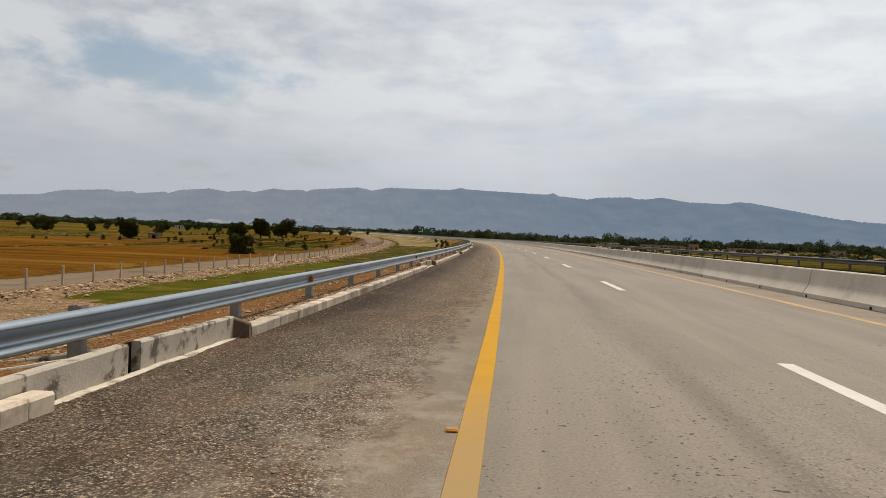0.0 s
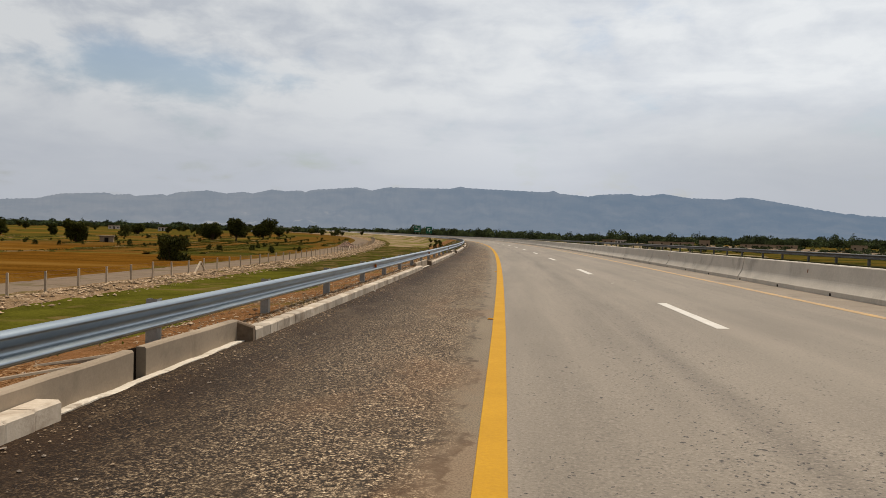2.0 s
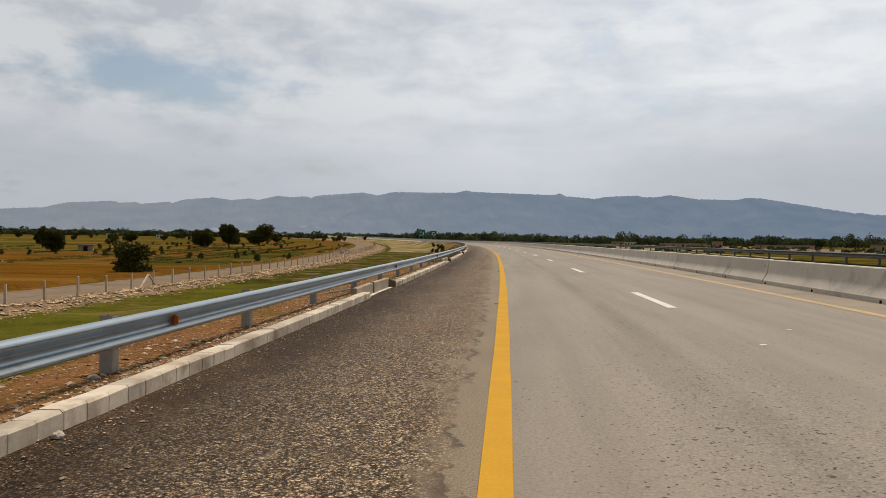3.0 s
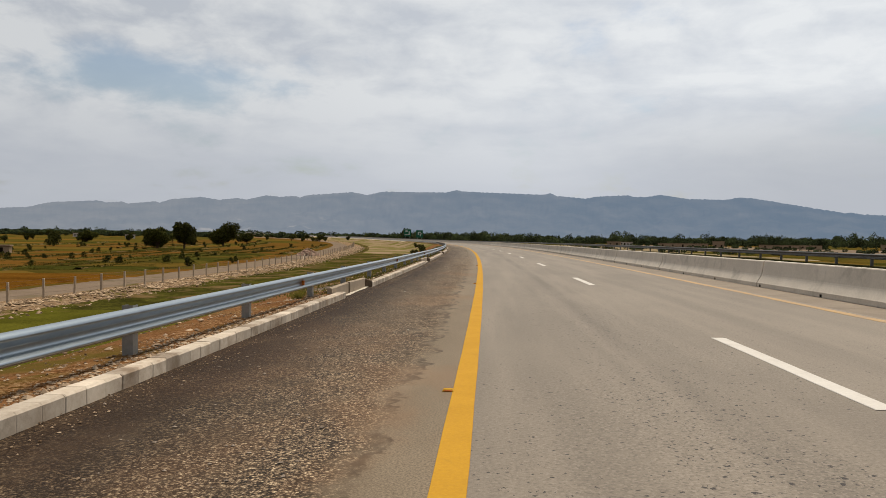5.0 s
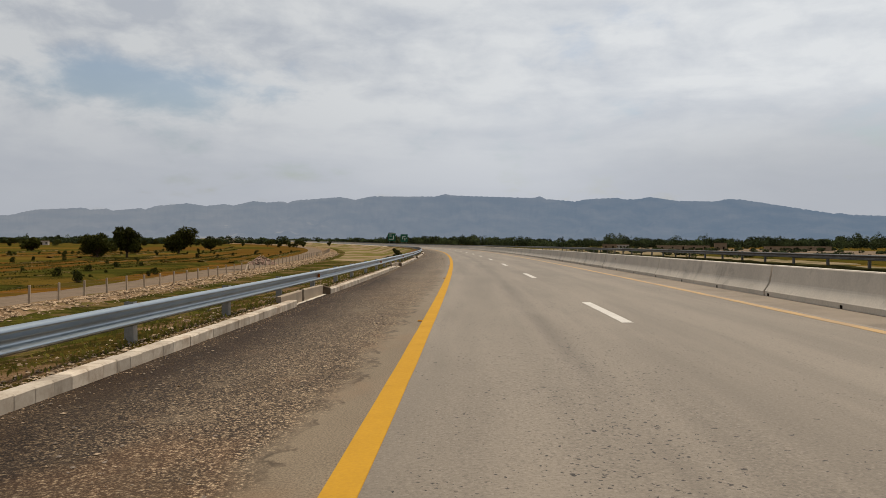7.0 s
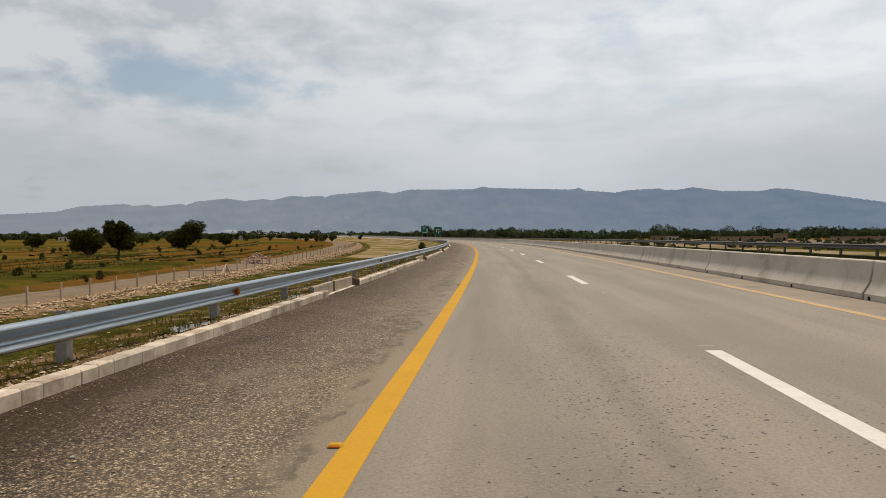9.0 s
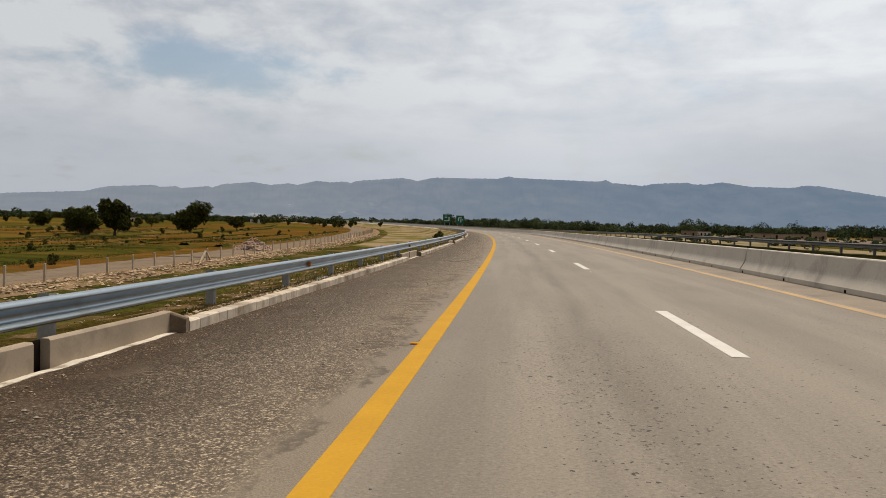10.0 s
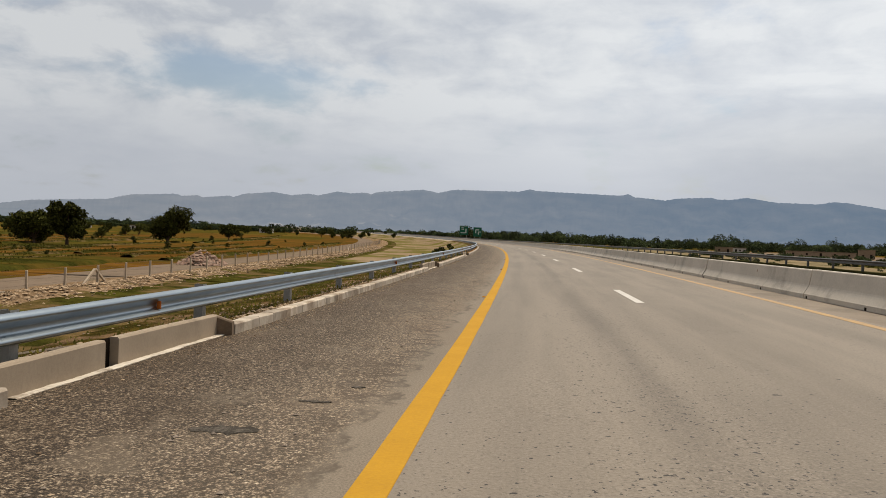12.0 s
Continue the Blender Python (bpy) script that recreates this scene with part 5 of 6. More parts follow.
BEAM, DULL_BEAM, POST, DULL_POST, BOLT = beam_mesh(POST_STEP, STEEL), beam_mesh(POST_STEP, DULL_STEEL), post_mesh(POST_STEEL), post_mesh(DULL_STEEL), bolt_mesh()
SPACER = box("spacer_block", -0.06, 0.035, -0.05, 0.05, -0.13, 0.13, POST_STEEL, 0.008)
DULL_SPACER = box("spacer_block", -0.06, 0.035, -0.05, 0.05, -0.13, 0.13, DULL_STEEL, 0.008)


def guard_rail(name, label, d, side, top, s_from, s_to, ground, beam, steel, post, block, post_steel):
    """A run of rail: side is +1 when its face looks towards smaller d."""
    run = thing(name, label, "guard rail", kind="structure")
    k0, k1 = int((s_from - 6.95) // POST_STEP), int((s_to - 6.95) // POST_STEP)
    mid_up = top - 0.16
    rng = random.Random(17)
    for k in range(k0, k1):
        s = post_station(k)
        gap = post_station(k + 1) - s
        a, b = at(s, d), at(s + gap, d)
        yaw = math.atan2(-(b.x - a.x), b.y - a.y)
        flip = Matrix.Rotation(0 if side > 0 else math.pi, 4, "Z")
        slope = Matrix.Rotation(math.atan2(b.z - a.z, gap), 4, "X")
        fit = Matrix.Diagonal((1, (b - a).length / POST_STEP, 1, 1))
        m = Matrix.Translation(a + Vector((0, 0, mid_up + rng.uniform(-0.002, 0.002)))) @ Matrix.Rotation(yaw, 4, "Z")
        tilt = Matrix.Rotation(radians(-1), 4, "Y")
        rail = part("rail_beam", beam, run, m=(m @ slope @ tilt if side > 0 else m @ Matrix.Translation((0, gap, 0)) @ flip @ tilt) @ fit)
        shift = 0.19 * side
        p = Matrix.Translation(at(s, d + shift) + Vector((0, 0, ground))) @ Matrix.Rotation(yaw + rng.uniform(-0.03, 0.03), 4, "Z") @ Matrix.Rotation(rng.uniform(-0.012, 0.012), 4, "Y")
        part("rail_post", post, run, m=p)
        part("spacer_block", block, run, m=Matrix.Translation(at(s, d + 0.105 * side) + Vector((0, 0, mid_up))) @ Matrix.Rotation(yaw, 4, "Z") @ flip)
        if side > 0:
            for along in (-0.05, 0.045):
                part("bolt", BOLT, rail, m=Matrix.Translation((-0.052, along, 0)))
            part("bolt", BOLT, rail, m=Matrix.Translation((0.032, 0.02, 0.098)))
    far = [post_station(v) for v in range(k1, int(ROAD_END / POST_STEP) - 6)]
    prof = [(d - x * side, z + mid_up) for x, z in beam_profile()]
    tagged(part("rail_far_run", loft("rail_far", far, prof, steel), run), kind="stuff")
    verts, faces = [], []
    for s in far[: 70]:
        c = at(s, d + 0.19 * side)
        n = len(verts)
        for z in (-0.9, 0.58):
            verts += [(c.x - 0.07, c.y - 0.06, c.z + z), (c.x + 0.07, c.y - 0.06, c.z + z), (c.x + 0.07, c.y + 0.06, c.z + z), (c.x - 0.07, c.y + 0.06, c.z + z)]
        faces += [(n, n + 1, n + 5, n + 4), (n + 1, n + 2, n + 6, n + 5), (n + 2, n + 3, n + 7, n + 6), (n + 3, n, n + 4, n + 7), (n + 4, n + 5, n + 6, n + 7)]
    tagged(part("posts_far_run", mesh("posts_far", verts, faces, post_steel), run), kind="stuff")
    return run


RAIL_D = 3.72
near_rail = guard_rail("guard_rail_near", "galvanised two-wave steel guard rail on channel posts behind the kerb", RAIL_D, 1, 0.715, -20, 300, 0.02, BEAM, STEEL, POST, SPACER, POST_STEEL)
guard_rail("guard_rail_opposite", "dull dark steel guard rail along the opposite carriageway", -21.72, -1, 0.68, -12, 300, 0.0, DULL_BEAM, DULL_STEEL, DULL_POST, DULL_SPACER, DULL_STEEL)


def build_reflectors():
    plate = box("reflector_plate", -0.004, 0.008, -0.035, 0.035, -0.05, 0.05, ORANGE, 0.003)
    for k in range(-7, 10):
        s = 139.5 + 17.8 * k
        m = station(s, RAIL_D - 0.0, 0.715 - 0.16) @ Matrix.Translation((-0.030, 0, 0.0)) @ Matrix.Rotation(radians(72), 4, "Z")
        part("reflector", plate, near_rail, "small orange reflector plate", m @ Matrix.Translation((0.03, -0.02, 0)))


build_reflectors()

# ---- kerb and drain inlets ----
KERB_D, KERB_H, KERB_W, BLOCK = 3.34, 0.165, 0.20, 0.333
BEFORE, AFTER = 1.68, 2.92


def kerb_blocks():
    """A few cast kerb blocks, chamfered on the road side, each knocked about differently."""
    out = []
    for k in range(6):
        bm = bmesh.new()
        prof = [(0.0, -0.22), (0.0, KERB_H - 0.022), (0.022, KERB_H), (KERB_W, KERB_H - 0.004), (KERB_W, -0.22)]
        rng = random.Random(k + 40)
        rings = []
        for y in (0.002, 0.016, BLOCK - 0.016, BLOCK - 0.002):
            tight = 0.004 if y in (0.002, BLOCK - 0.002) else 0.0
            rings.append([bm.verts.new((-(x + (tight if x < 0.05 else 0)) + rng.uniform(-0.003, 0.003), y + rng.uniform(-0.002, 0.002), z - (tight if z > 0 else 0) + rng.uniform(-0.003, 0.003))) for x, z in prof])
        for a, b in zip(rings, rings[1:]):
            for j in range(len(prof) - 1):
                bm.faces.new((a[j], b[j], b[j + 1], a[j + 1]))
        bm.faces.new(rings[0])
        bm.faces.new(rings[-1][::-1])
        bmesh.ops.recalc_face_normals(bm, faces=bm.faces[:])
        out.append(from_bm("kerb_block", bm, KERB))
    return out


def build_kerbs():
    blocks = kerb_blocks()
    rng = random.Random(8)
    for a, b in zip(SLITS, SLITS[1:]):
        s0, s1 = a + AFTER, b - BEFORE - (0.25 if b > 170 else 0.0)
        n = int((s1 - s0) / BLOCK)
        run = thing("kerb", "pale precast concrete kerb of short blocks along the hard shoulder", "kerb", group="kerb runs", kind="structure")
        size = (s1 - s0) / n / BLOCK
        for k in range(n):
            m = station(s0 + k * BLOCK * size, KERB_D, rng.uniform(-0.005, 0.004)) @ Matrix.Translation((rng.uniform(-0.004, 0.004), 0, 0)) @ Matrix.Rotation(rng.uniform(-0.006, 0.006), 4, "Z")
            part("kerb_block", rng.choice(blocks), run, m=m @ Matrix.Diagonal((1, size, 1, 1)))
    s = SLITS[-1] + AFTER
    thing("kerb_far", "pale concrete kerb running on along the curve", "kerb", kind="structure",
          data=loft("kerb_far", [s] + list(np.arange(s + 3, 640, 4.0)), [(KERB_D, -0.2), (KERB_D, 0.12), (KERB_D + 0.035, KERB_H), (KERB_D + KERB_W, KERB_H), (KERB_D + KERB_W, -0.2)], KERB))


def wall_piece(name, s0, s1, d0, d1, z0, top0, top1, thick=0.14, ragged=0.0, mat=INLET):
    """A low wall between two places on plan, its top sloping from top0 to top1."""
    a, b = at(s0, d0), at(s1, d1)
    along = Vector((b.x - a.x, b.y - a.y, 0)).normalized()
    side = Vector((-along.y, along.x, 0)) * thick
    n = 5
    rows = []
    rng = random.Random(int(s0 * 10))
    for k in range(n + 1):
        u = k / n
        p = a.lerp(b, u)
        t = top0 + (top1 - top0) * u + rng.uniform(-ragged, ragged)
        zb, zt = p.z + z0, p.z + t
        e = side * 0.14
        rows.append([(p.x, p.y, zb), (p.x, p.y, zt - 0.02), (p.x + e.x, p.y + e.y, zt), (p.x + side.x - e.x, p.y + side.y - e.y, zt), (p.x + side.x, p.y + side.y, zt - 0.02), (p.x + side.x, p.y + side.y, zb)][::-1])
    return sheet(name, rows, mat, closed=True)


def build_inlets():
    for s in SLITS:
        it = thing("drain_inlet", "low concrete storm drain inlet with a dark slot in its back wall", "drain inlet", group="drain inlets", kind="structure")
        it["station"] = s
        w = 0.13
        front = KERB_D + 0.215
        part("back_wall", wall_piece("back_wall", s - BEFORE - 0.7, s - w, front, front, -0.5, 0.295, 0.312, 0.12, 0.004), it)
        part("back_wall", wall_piece("back_wall", s + w, s + AFTER - 0.12, front, front, -0.5, 0.312, 0.292, 0.12, 0.004), it)
        # the shade on this wall's face is put into its muddy colour
        part("return_wall", wall_piece("return_wall", s + AFTER - 0.16, s + AFTER - 0.13, front + 0.04, KERB_D - 0.005, -0.5, 0.289, 0.20, 0.12, 0.0, MUDDY_SHADED), it, "mud-stained return wall with its shade in the colour")
        part("chute_wall", wall_piece("chute_wall", s - w - 0.11, s - w - 0.55, front + 0.13, front + 2.3, -0.6, 0.25, -0.12, 0.11), it)
        part("chute_wall", wall_piece("chute_wall", s + w, s + w + 0.45, front + 0.13, front + 2.3, -0.6, 0.27, -0.12, 0.11), it)
        lip_st = list(np.linspace(s - BEFORE, s + AFTER, 90))
        rng = random.Random(int(s))
        rows = []
        for q in lip_st:
            o = 0.035 * noise.noise(Vector((q * 1.7, s, 1))) + 0.012 * noise.noise(Vector((q * 9, s, 2)))
            h = max(0.002, 0.016 + 0.02 * noise.noise(Vector((q * 2.6, s, 3))) + rng.uniform(-0.004, 0.004))
            rows.append([at(q, KERB_D + 0.11 + o, -0.1), at(q, KERB_D + 0.11 + o, h * 0.6), at(q, KERB_D + 0.125 + o, h), at(q, KERB_D + 0.18, h), at(q, KERB_D + 0.222, h * 0.7)])
        part("gutter_lip", sheet("gutter_lip", rows, LIP), it, "rough pale cement lip along the wall foot")
        # a near-black panel across the slot gives the shade of its inside
        shade_panel = wall_piece("slot_throat", s - w - 0.01, s + w + 0.01, front + 0.105, front + 0.105, -0.5, 0.30, 0.30, 0.02, 0.0, DARK)
        part("slot_throat", shade_panel, it, "near-black panel for the shade in the drain slot")


build_kerbs()
build_inlets()
for ob in bpy.data.objects:
    if ob.name.startswith("drain_inlet") and abs(ob.get("station", 0.0) - 7.40) < 0.1:
        ob["label"] = "low limewashed concrete storm drain inlet with dark mould stains"
        for piece in ob.children:
            if piece.data.materials[0] == INLET:
                piece.data.materials[0] = LIMEWASH

# ---- loose stones ----


def stone_field(rng, n, s0, s1, d0, d1, small, large, power=3.0):
    s, d = rng.uniform(s0, s1, n), rng.uniform(d0, d1, n)
    size = small + (large - small) * rng.random(n) ** power
    x, y = xy(s, d)
    return s, d, np.asarray(x), np.asarray(y), size


def verge_height(s, d):
    x, y = xy(s, d)
    near = rise(s) - CROSS * d + np.where(d < 4, 0.15, 0.15 - 0.12 * (d - 4))
    w = np.clip((d - 5.3) / 7.0, 0, 1)
    return near * (1 - w) + land(x, y) * w


def build_stones():
    rng = np.random.default_rng(21)
    # chippings on the hard shoulder
    s, d, x, y, size = stone_field(rng, 15000, -4, 215, 0.75, 3.28, 0.006, 0.024, 2.5)
    patch = np.array([noise.noise(Vector((a * 0.5, b * 0.28, 4))) for a, b in zip(d, s)])
    keep = patch + rng.normal(0, 0.18, len(s)) > -0.02
    z = rise(s) - CROSS * d + 0.014 + size * 0.15
    me = stones("road_chippings", np.stack([x, y, z], -1)[keep], size[keep], CHIP, 3)
    thing("road_chippings", "loose grey stone chippings scattered over the hard shoulder", "gravel", kind="stuff", data=me)
    # larger pale stones that stand out
    s, d, x, y, size = stone_field(rng, 900, -2, 215, 0.9, 3.3, 0.007, 0.021, 2.0)
    z = rise(s) - CROSS * d + 0.014 + size * 0.2
    thing("loose_stones", "scattered pale stones on the hard shoulder", "stones", kind="stuff", data=stones("loose_stones", np.stack([x, y, z], -1), size, STONE, 4))
    # grit drifted against the kerb
    s, d, x, y, size = stone_field(rng, 9000, -4, 215, 2.95, 3.34, 0.005, 0.017, 2.5)
    z = rise(s) - CROSS * d + 0.012 + size * 0.2
    thing("kerb_grit", "earth-coloured grit gathered along the kerb foot", "gravel", kind="stuff", data=stones("kerb_grit", np.stack([x, y, z], -1), size, STONE, 6))
    # rubble on the shelf behind the kerb
    for n, small, large, power, seed, label in ((70000, 0.006, 0.026, 1.8, 5, "small tan stones strewn thickly on the earth behind the kerb"), (16000, 0.014, 0.060, 2.8, 15, "tan stones and rubble on the earth behind the guard rail")):
        s = rng.uniform(-8, 235, n)
        d = 3.56 + 3.3 * rng.random(n) ** 1.8
        size = small + (large - small) * rng.random(n) ** power
        x, y = xy(s, d)
        heap = np.array([noise.noise(Vector((a * 0.4, b * 0.9, 6))) for a, b in zip(s, d)])
        near = np.where(d < 3.85, 0.7, 0.0)
        thin = rng.random(n) < np.where(s < 92, 1.0, 0.7) * np.clip(0.45 + near + 1.6 * heap, 0.06, 1)
        bump = np.array([0.10 * noise.noise(Vector((a * 0.9, b * 0.9, 3))) for a, b in zip(x, y)]) * np.clip((d - 3.5) / 1.5, 0, 1)
        thin &= (d > 3.8) | (np.min(np.abs(s[:, None] - np.array(SLITS)[None] - 0.2), axis=1) > 3.0)
        z = verge_height(s, d) + bump + size * 0.15
        thing("verge_rubble", label, "rubble", kind="stuff", data=stones("verge_rubble", np.stack([x, y, z], -1)[thin], size[thin], STONE, seed))
    # pale gravel packed against the back of the kerb
    n = 20000
    s, d = rng.uniform(-6, 225, n), 3.56 + 0.36 * rng.random(n) ** 1.2
    size = 0.008 + 0.022 * rng.random(n) ** 2.0
    x, y = xy(s, d)
    open_ground = np.min(np.abs(s[:, None] - np.array(SLITS)[None] - 0.2), axis=1) > 3.0
    keep = open_ground & (rng.random(n) < np.where(s < 95, 1.0, 0.55))
    z = verge_height(s, d) + size * 0.2
    thing("verge_gravel", "pale gravel packed behind the kerb", "gravel", kind="stuff", data=stones("verge_gravel", np.stack([x, y, z], -1)[keep], size[keep], STONE, 25))
    # the stone bank before the fence
    s, d, x, y, size = stone_field(rng, 64000, -20, 380, 26.6, 32.9, 0.04, 0.21, 2.2)
    n = np.array([noise.noise(Vector((a * 0.11, 0, 7))) for a in s])
    clump = np.array([noise.noise(Vector((a * 0.5, b * 0.7, 17))) for a, b in zip(s, d)])
    keep = rng.random(len(s)) < (np.exp(-((d - 30.2) / 1.9) ** 2) + 0.08) * np.clip(0.65 + 1.3 * clump, 0.1, 1) * np.where(s < 85, 0.55, 1.0)
    z = land(x, y) + 0.42 * np.exp(-((d - 30.0) / 1.6) ** 2) * (0.65 + 0.5 * n) + size * 0.3
    thing("stone_bank", "low bank of tan field stones along the boundary fence", "stone bank", kind="stuff",
          data=stones("stone_bank", np.stack([x, y, z], -1)[keep], size[keep], BANK_STONE, 8))


def build_tufts():
    rng = np.random.default_rng(31)
    n = 60000
    s, d = rng.uniform(-8, 240, n), 3.72 + 8.8 * rng.random(n) ** 1.6
    wet = np.array([noise.noise(Vector((a * 0.07, b * 0.4, 2))) for a, b in zip(s, d)]) + np.where(s > 88, 0.20, -0.16) + 0.03 * (d - 5)
    keep = wet + rng.normal(0, 0.1, n) > 0.02
    s, d = s[keep], d[keep]
    x, y = xy(s, d)
    size = rng.uniform(0.012, 0.045, len(s))
    c = np.stack([x, y, verge_height(s, d) + size * 0.8], -1)
    v, f = cards(c, size, 2, upright=True)
    thing("verge_grass", "sparse dry and green grass tufts behind the guard rail", "grass", kind="stuff", data=arrays("verge_grass", v, f, BLADE))


build_stones()
build_tufts()

# ---- fields beyond the track ----


def field(name, label, s0, s1, d0, d1, height, mat, seed, ragged=1.2):
    """A plot of standing crop with an uneven edge, laid out along the road."""
    ns, nd = max(6, int((s1 - s0) / 5)), max(5, int((d1 - d0) / 3))
    rows = []
    for i in range(ns + 1):
        row = []
        for j in range(-1, nd + 2):
            u, v = i / ns, min(max(j, 0), nd) / nd
            s, d = s0 + (s1 - s0) * u, d0 + (d1 - d0) * v + (-1.3 if j < 0 else 1.3 if j > nd else 0.0)
            x, y = xy(s, d)
            x += ragged * noise.noise(Vector((s * 0.15, d * 0.15, seed)))
            y += ragged * noise.noise(Vector((s * 0.15, d * 0.15, seed + 9)))
            z = float(land(x, y)) + height * (1 + 0.25 * noise.noise(Vector((x * 0.3, y * 0.3, seed))))
            if j < 0 or j > nd or i in (0, ns):
                z = float(land(x, y)) - 0.25
            row.append((x, y, z))
        rows.append(row)
    return thing(name, label, "field", kind="structure", data=sheet(name, rows, mat, False))


def build_fields():
    field("field_wheat", "field of ripe golden wheat beside the dirt track", 10, 163, 42.2, 79, 0.28, WHEAT, 1)
    field("field_wheat", "field of ripe golden wheat", 5, 196, 82, 118, 0.5, WHEAT, 2)
    field("field_stubble", "strip of orange-brown stubble", 200, 262, 84, 120, 0.22, STUBBLE, 3)
    field("field_green", "plot of dark green fodder crop", 168, 262, 46, 62, 0.35, CROP, 4)
    field("field_stubble", "brown stubble plot between green ones", 170, 290, 64, 80, 0.25, STUBBLE, 5)
    field("field_stubble", "orange-brown bare stubble plot", 266, 352, 46, 74, 0.18, STUBBLE, 6)
    field("field_stubble", "orange-brown bare stubble plot", 300, 420, 92, 128, 0.2, STUBBLE, 7)
    field("field_stubble", "orange-brown stubble plot by the track", 356, 470, 45, 70, 0.2, STUBBLE, 8)
    field("field_green", "green plot behind the wheat", 20, 240, 124, 150, 0.3, CROP, 9)
    field("field_wheat", "far strip of ripe wheat", 30, 300, 156, 178, 0.4, WHEAT, 10)
    field("field_green", "far green plot", 60, 360, 186, 230, 0.3, CROP, 11)
    field("field_stubble", "pale stubble strip across the valley", 420, 560, 80, 120, 0.2, STUBBLE, 12)
    field("field_bare", "pale dry straw-covered plot beyond the far carriageway", 60, 260, -90, -46, 0.15, DRY, 13)
    field("field_bare", "wide pale dry plot scattered with shrubs", 264, 560, -150, -44, 0.15, DRY, 16)
    field("field_bare", "reddish bare earth before the tree belt", 300, 620, -260, -160, 0.15, TRACK, 17)
    field("field_green", "green plot beyond the far carriageway", 120, 380, -150, -98, 0.3, CROP, 14)
    field("field_wheat", "golden plot beyond the far carriageway", 40, 230, -210, -160, 0.3, WHEAT, 15)


build_fields()


def build_banks():
    """Low weedy earth banks between the plots."""
    rng = np.random.default_rng(70)
    lines = [(10, 168, 80.5), (168, 290, 63), (170, 300, 81.5), (5, 262, 121), (266, 356, 75.5), (300, 420, 90.5), (20, 300, 152.5), (30, 360, 182), (262, 420, 44), (350, 470, 71.5), (420, 560, 78), (180, 420, 137), (172, 262, 54), (178, 255, 58.5), (200, 296, 70), (268, 350, 52), (270, 352, 60), (300, 420, 98), (305, 420, 112), (210, 262, 100)]
    for s0, s1, d in lines:
        rows = []
        for s in np.arange(s0, s1, 3.0):
            row = []
            for off, h in ((-1.1, -0.2), (-0.5, 0.42), (0.4, 0.45), (1.1, -0.2)):
                x, y = xy(s, d + off + 1.2 * noise.noise(Vector((s * 0.06, d, 3))))
                row.append((float(x), float(y), float(land(x, y)) + h * (0.8 + 0.5 * noise.noise(Vector((s * 0.3, off, d))))))
            rows.append(row)
        thing("field_bank", "low weedy bank between two plots", "bank", group="plot banks", kind="structure", data=sheet("field_bank", rows, GRASS))
    n = 15000
    which = rng.integers(0, len(lines), n)
    a = np.array(lines)[which]
    s = a[:, 0] + (a[:, 1] - a[:, 0]) * rng.random(n)
    d = a[:, 2] + rng.normal(0, 0.6, n) + 1.2 * np.array([noise.noise(Vector((q * 0.06, e, 3))) for q, e in zip(s, a[:, 2])])
    x, y = xy(s, d)
    size = rng.uniform(0.06, 0.17, n)
    v, f = cards(np.stack([x, y, land(x, y) + 0.35 + size * 0.4], -1), size, 6, upright=True)
    thing("bank_weeds", "dark weeds growing along the plot banks", "weeds", kind="stuff", data=arrays("bank_weeds", v, f, WEED))


build_banks()

# ---- boundary fence ----
FENCE_STEP = 4.42


def fence_d(s):
    return 33.4 - 0.0062 * s


def ground_at(s, d):
    x, y = xy(s, d)
    return Vector((float(x), float(y), float(land(x, y))))


def build_fence():
    fence = thing("boundary_fence", "boundary fence of slim pale concrete posts and wire strands", "fence")
    posts = []
    for k in range(3):
        bm = bmesh.new()
        bmesh.ops.create_cube(bm, size=1.0, matrix=Matrix.LocRotScale((0, 0, 0.55), None, (0.175, 0.175, 2.0)))
        for v in bm.verts:
            if v.co.z > 1:
                v.co.x *= 0.8
                v.co.y *= 0.8
        bmesh.ops.bevel(bm, geom=bm.edges[:], offset=0.015, segments=1, affect="EDGES")
        posts.append(from_bm("fence_post", bm, FENCE_WOOD))
    rng = random.Random(12)
    tops = []
    for k in range(-8, 88):
        s = 50.5 + FENCE_STEP * k
        p = ground_at(s, fence_d(s))
        lean = Euler((rng.uniform(-0.03, 0.03), rng.uniform(-0.03, 0.03), heading(s) + rng.uniform(-0.2, 0.2))).to_matrix().to_4x4()
        part("fence_post", rng.choice(posts), fence, m=Matrix.Translation(p) @ lean @ Matrix.Diagonal((1, 1, rng.uniform(0.93, 1.03), 1)))
        tops.append(p)
    for h in (0.45, 0.85, 1.2, 1.48):
        verts, faces = [], []
        pts = []
        for a, b in zip(tops, tops[1:]):
            pts += [a + Vector((0, 0, h)), a.lerp(b, 0.5) + Vector((0, 0, h - 0.03))]
        tube(verts, faces, pts, [0.007] * len(pts), 4)
        part("wire_strand", mesh("wire_strand", verts, faces, WIRE), fence, "thin rusty wire strand")
    brace = box("fence_brace", -0.085, 0.085, -0.085, 0.085, 0.0, 2.15, FENCE_WOOD, 0.015)
    for s in (0.3, 111.4, 222.5, 333.6):
        c = ground_at(s, fence_d(s))
        for lean in (-1, 1):
            m = Matrix.Translation(c) @ Matrix.Rotation(heading(s), 4, "Z") @ Matrix.Translation((0, 1.8 * lean, -0.1)) @ Matrix.Rotation(radians(54) * lean, 4, "X")
            part("fence_brace", brace, fence, "pale diagonal brace post", m)


build_fence()

# ---- trees ----


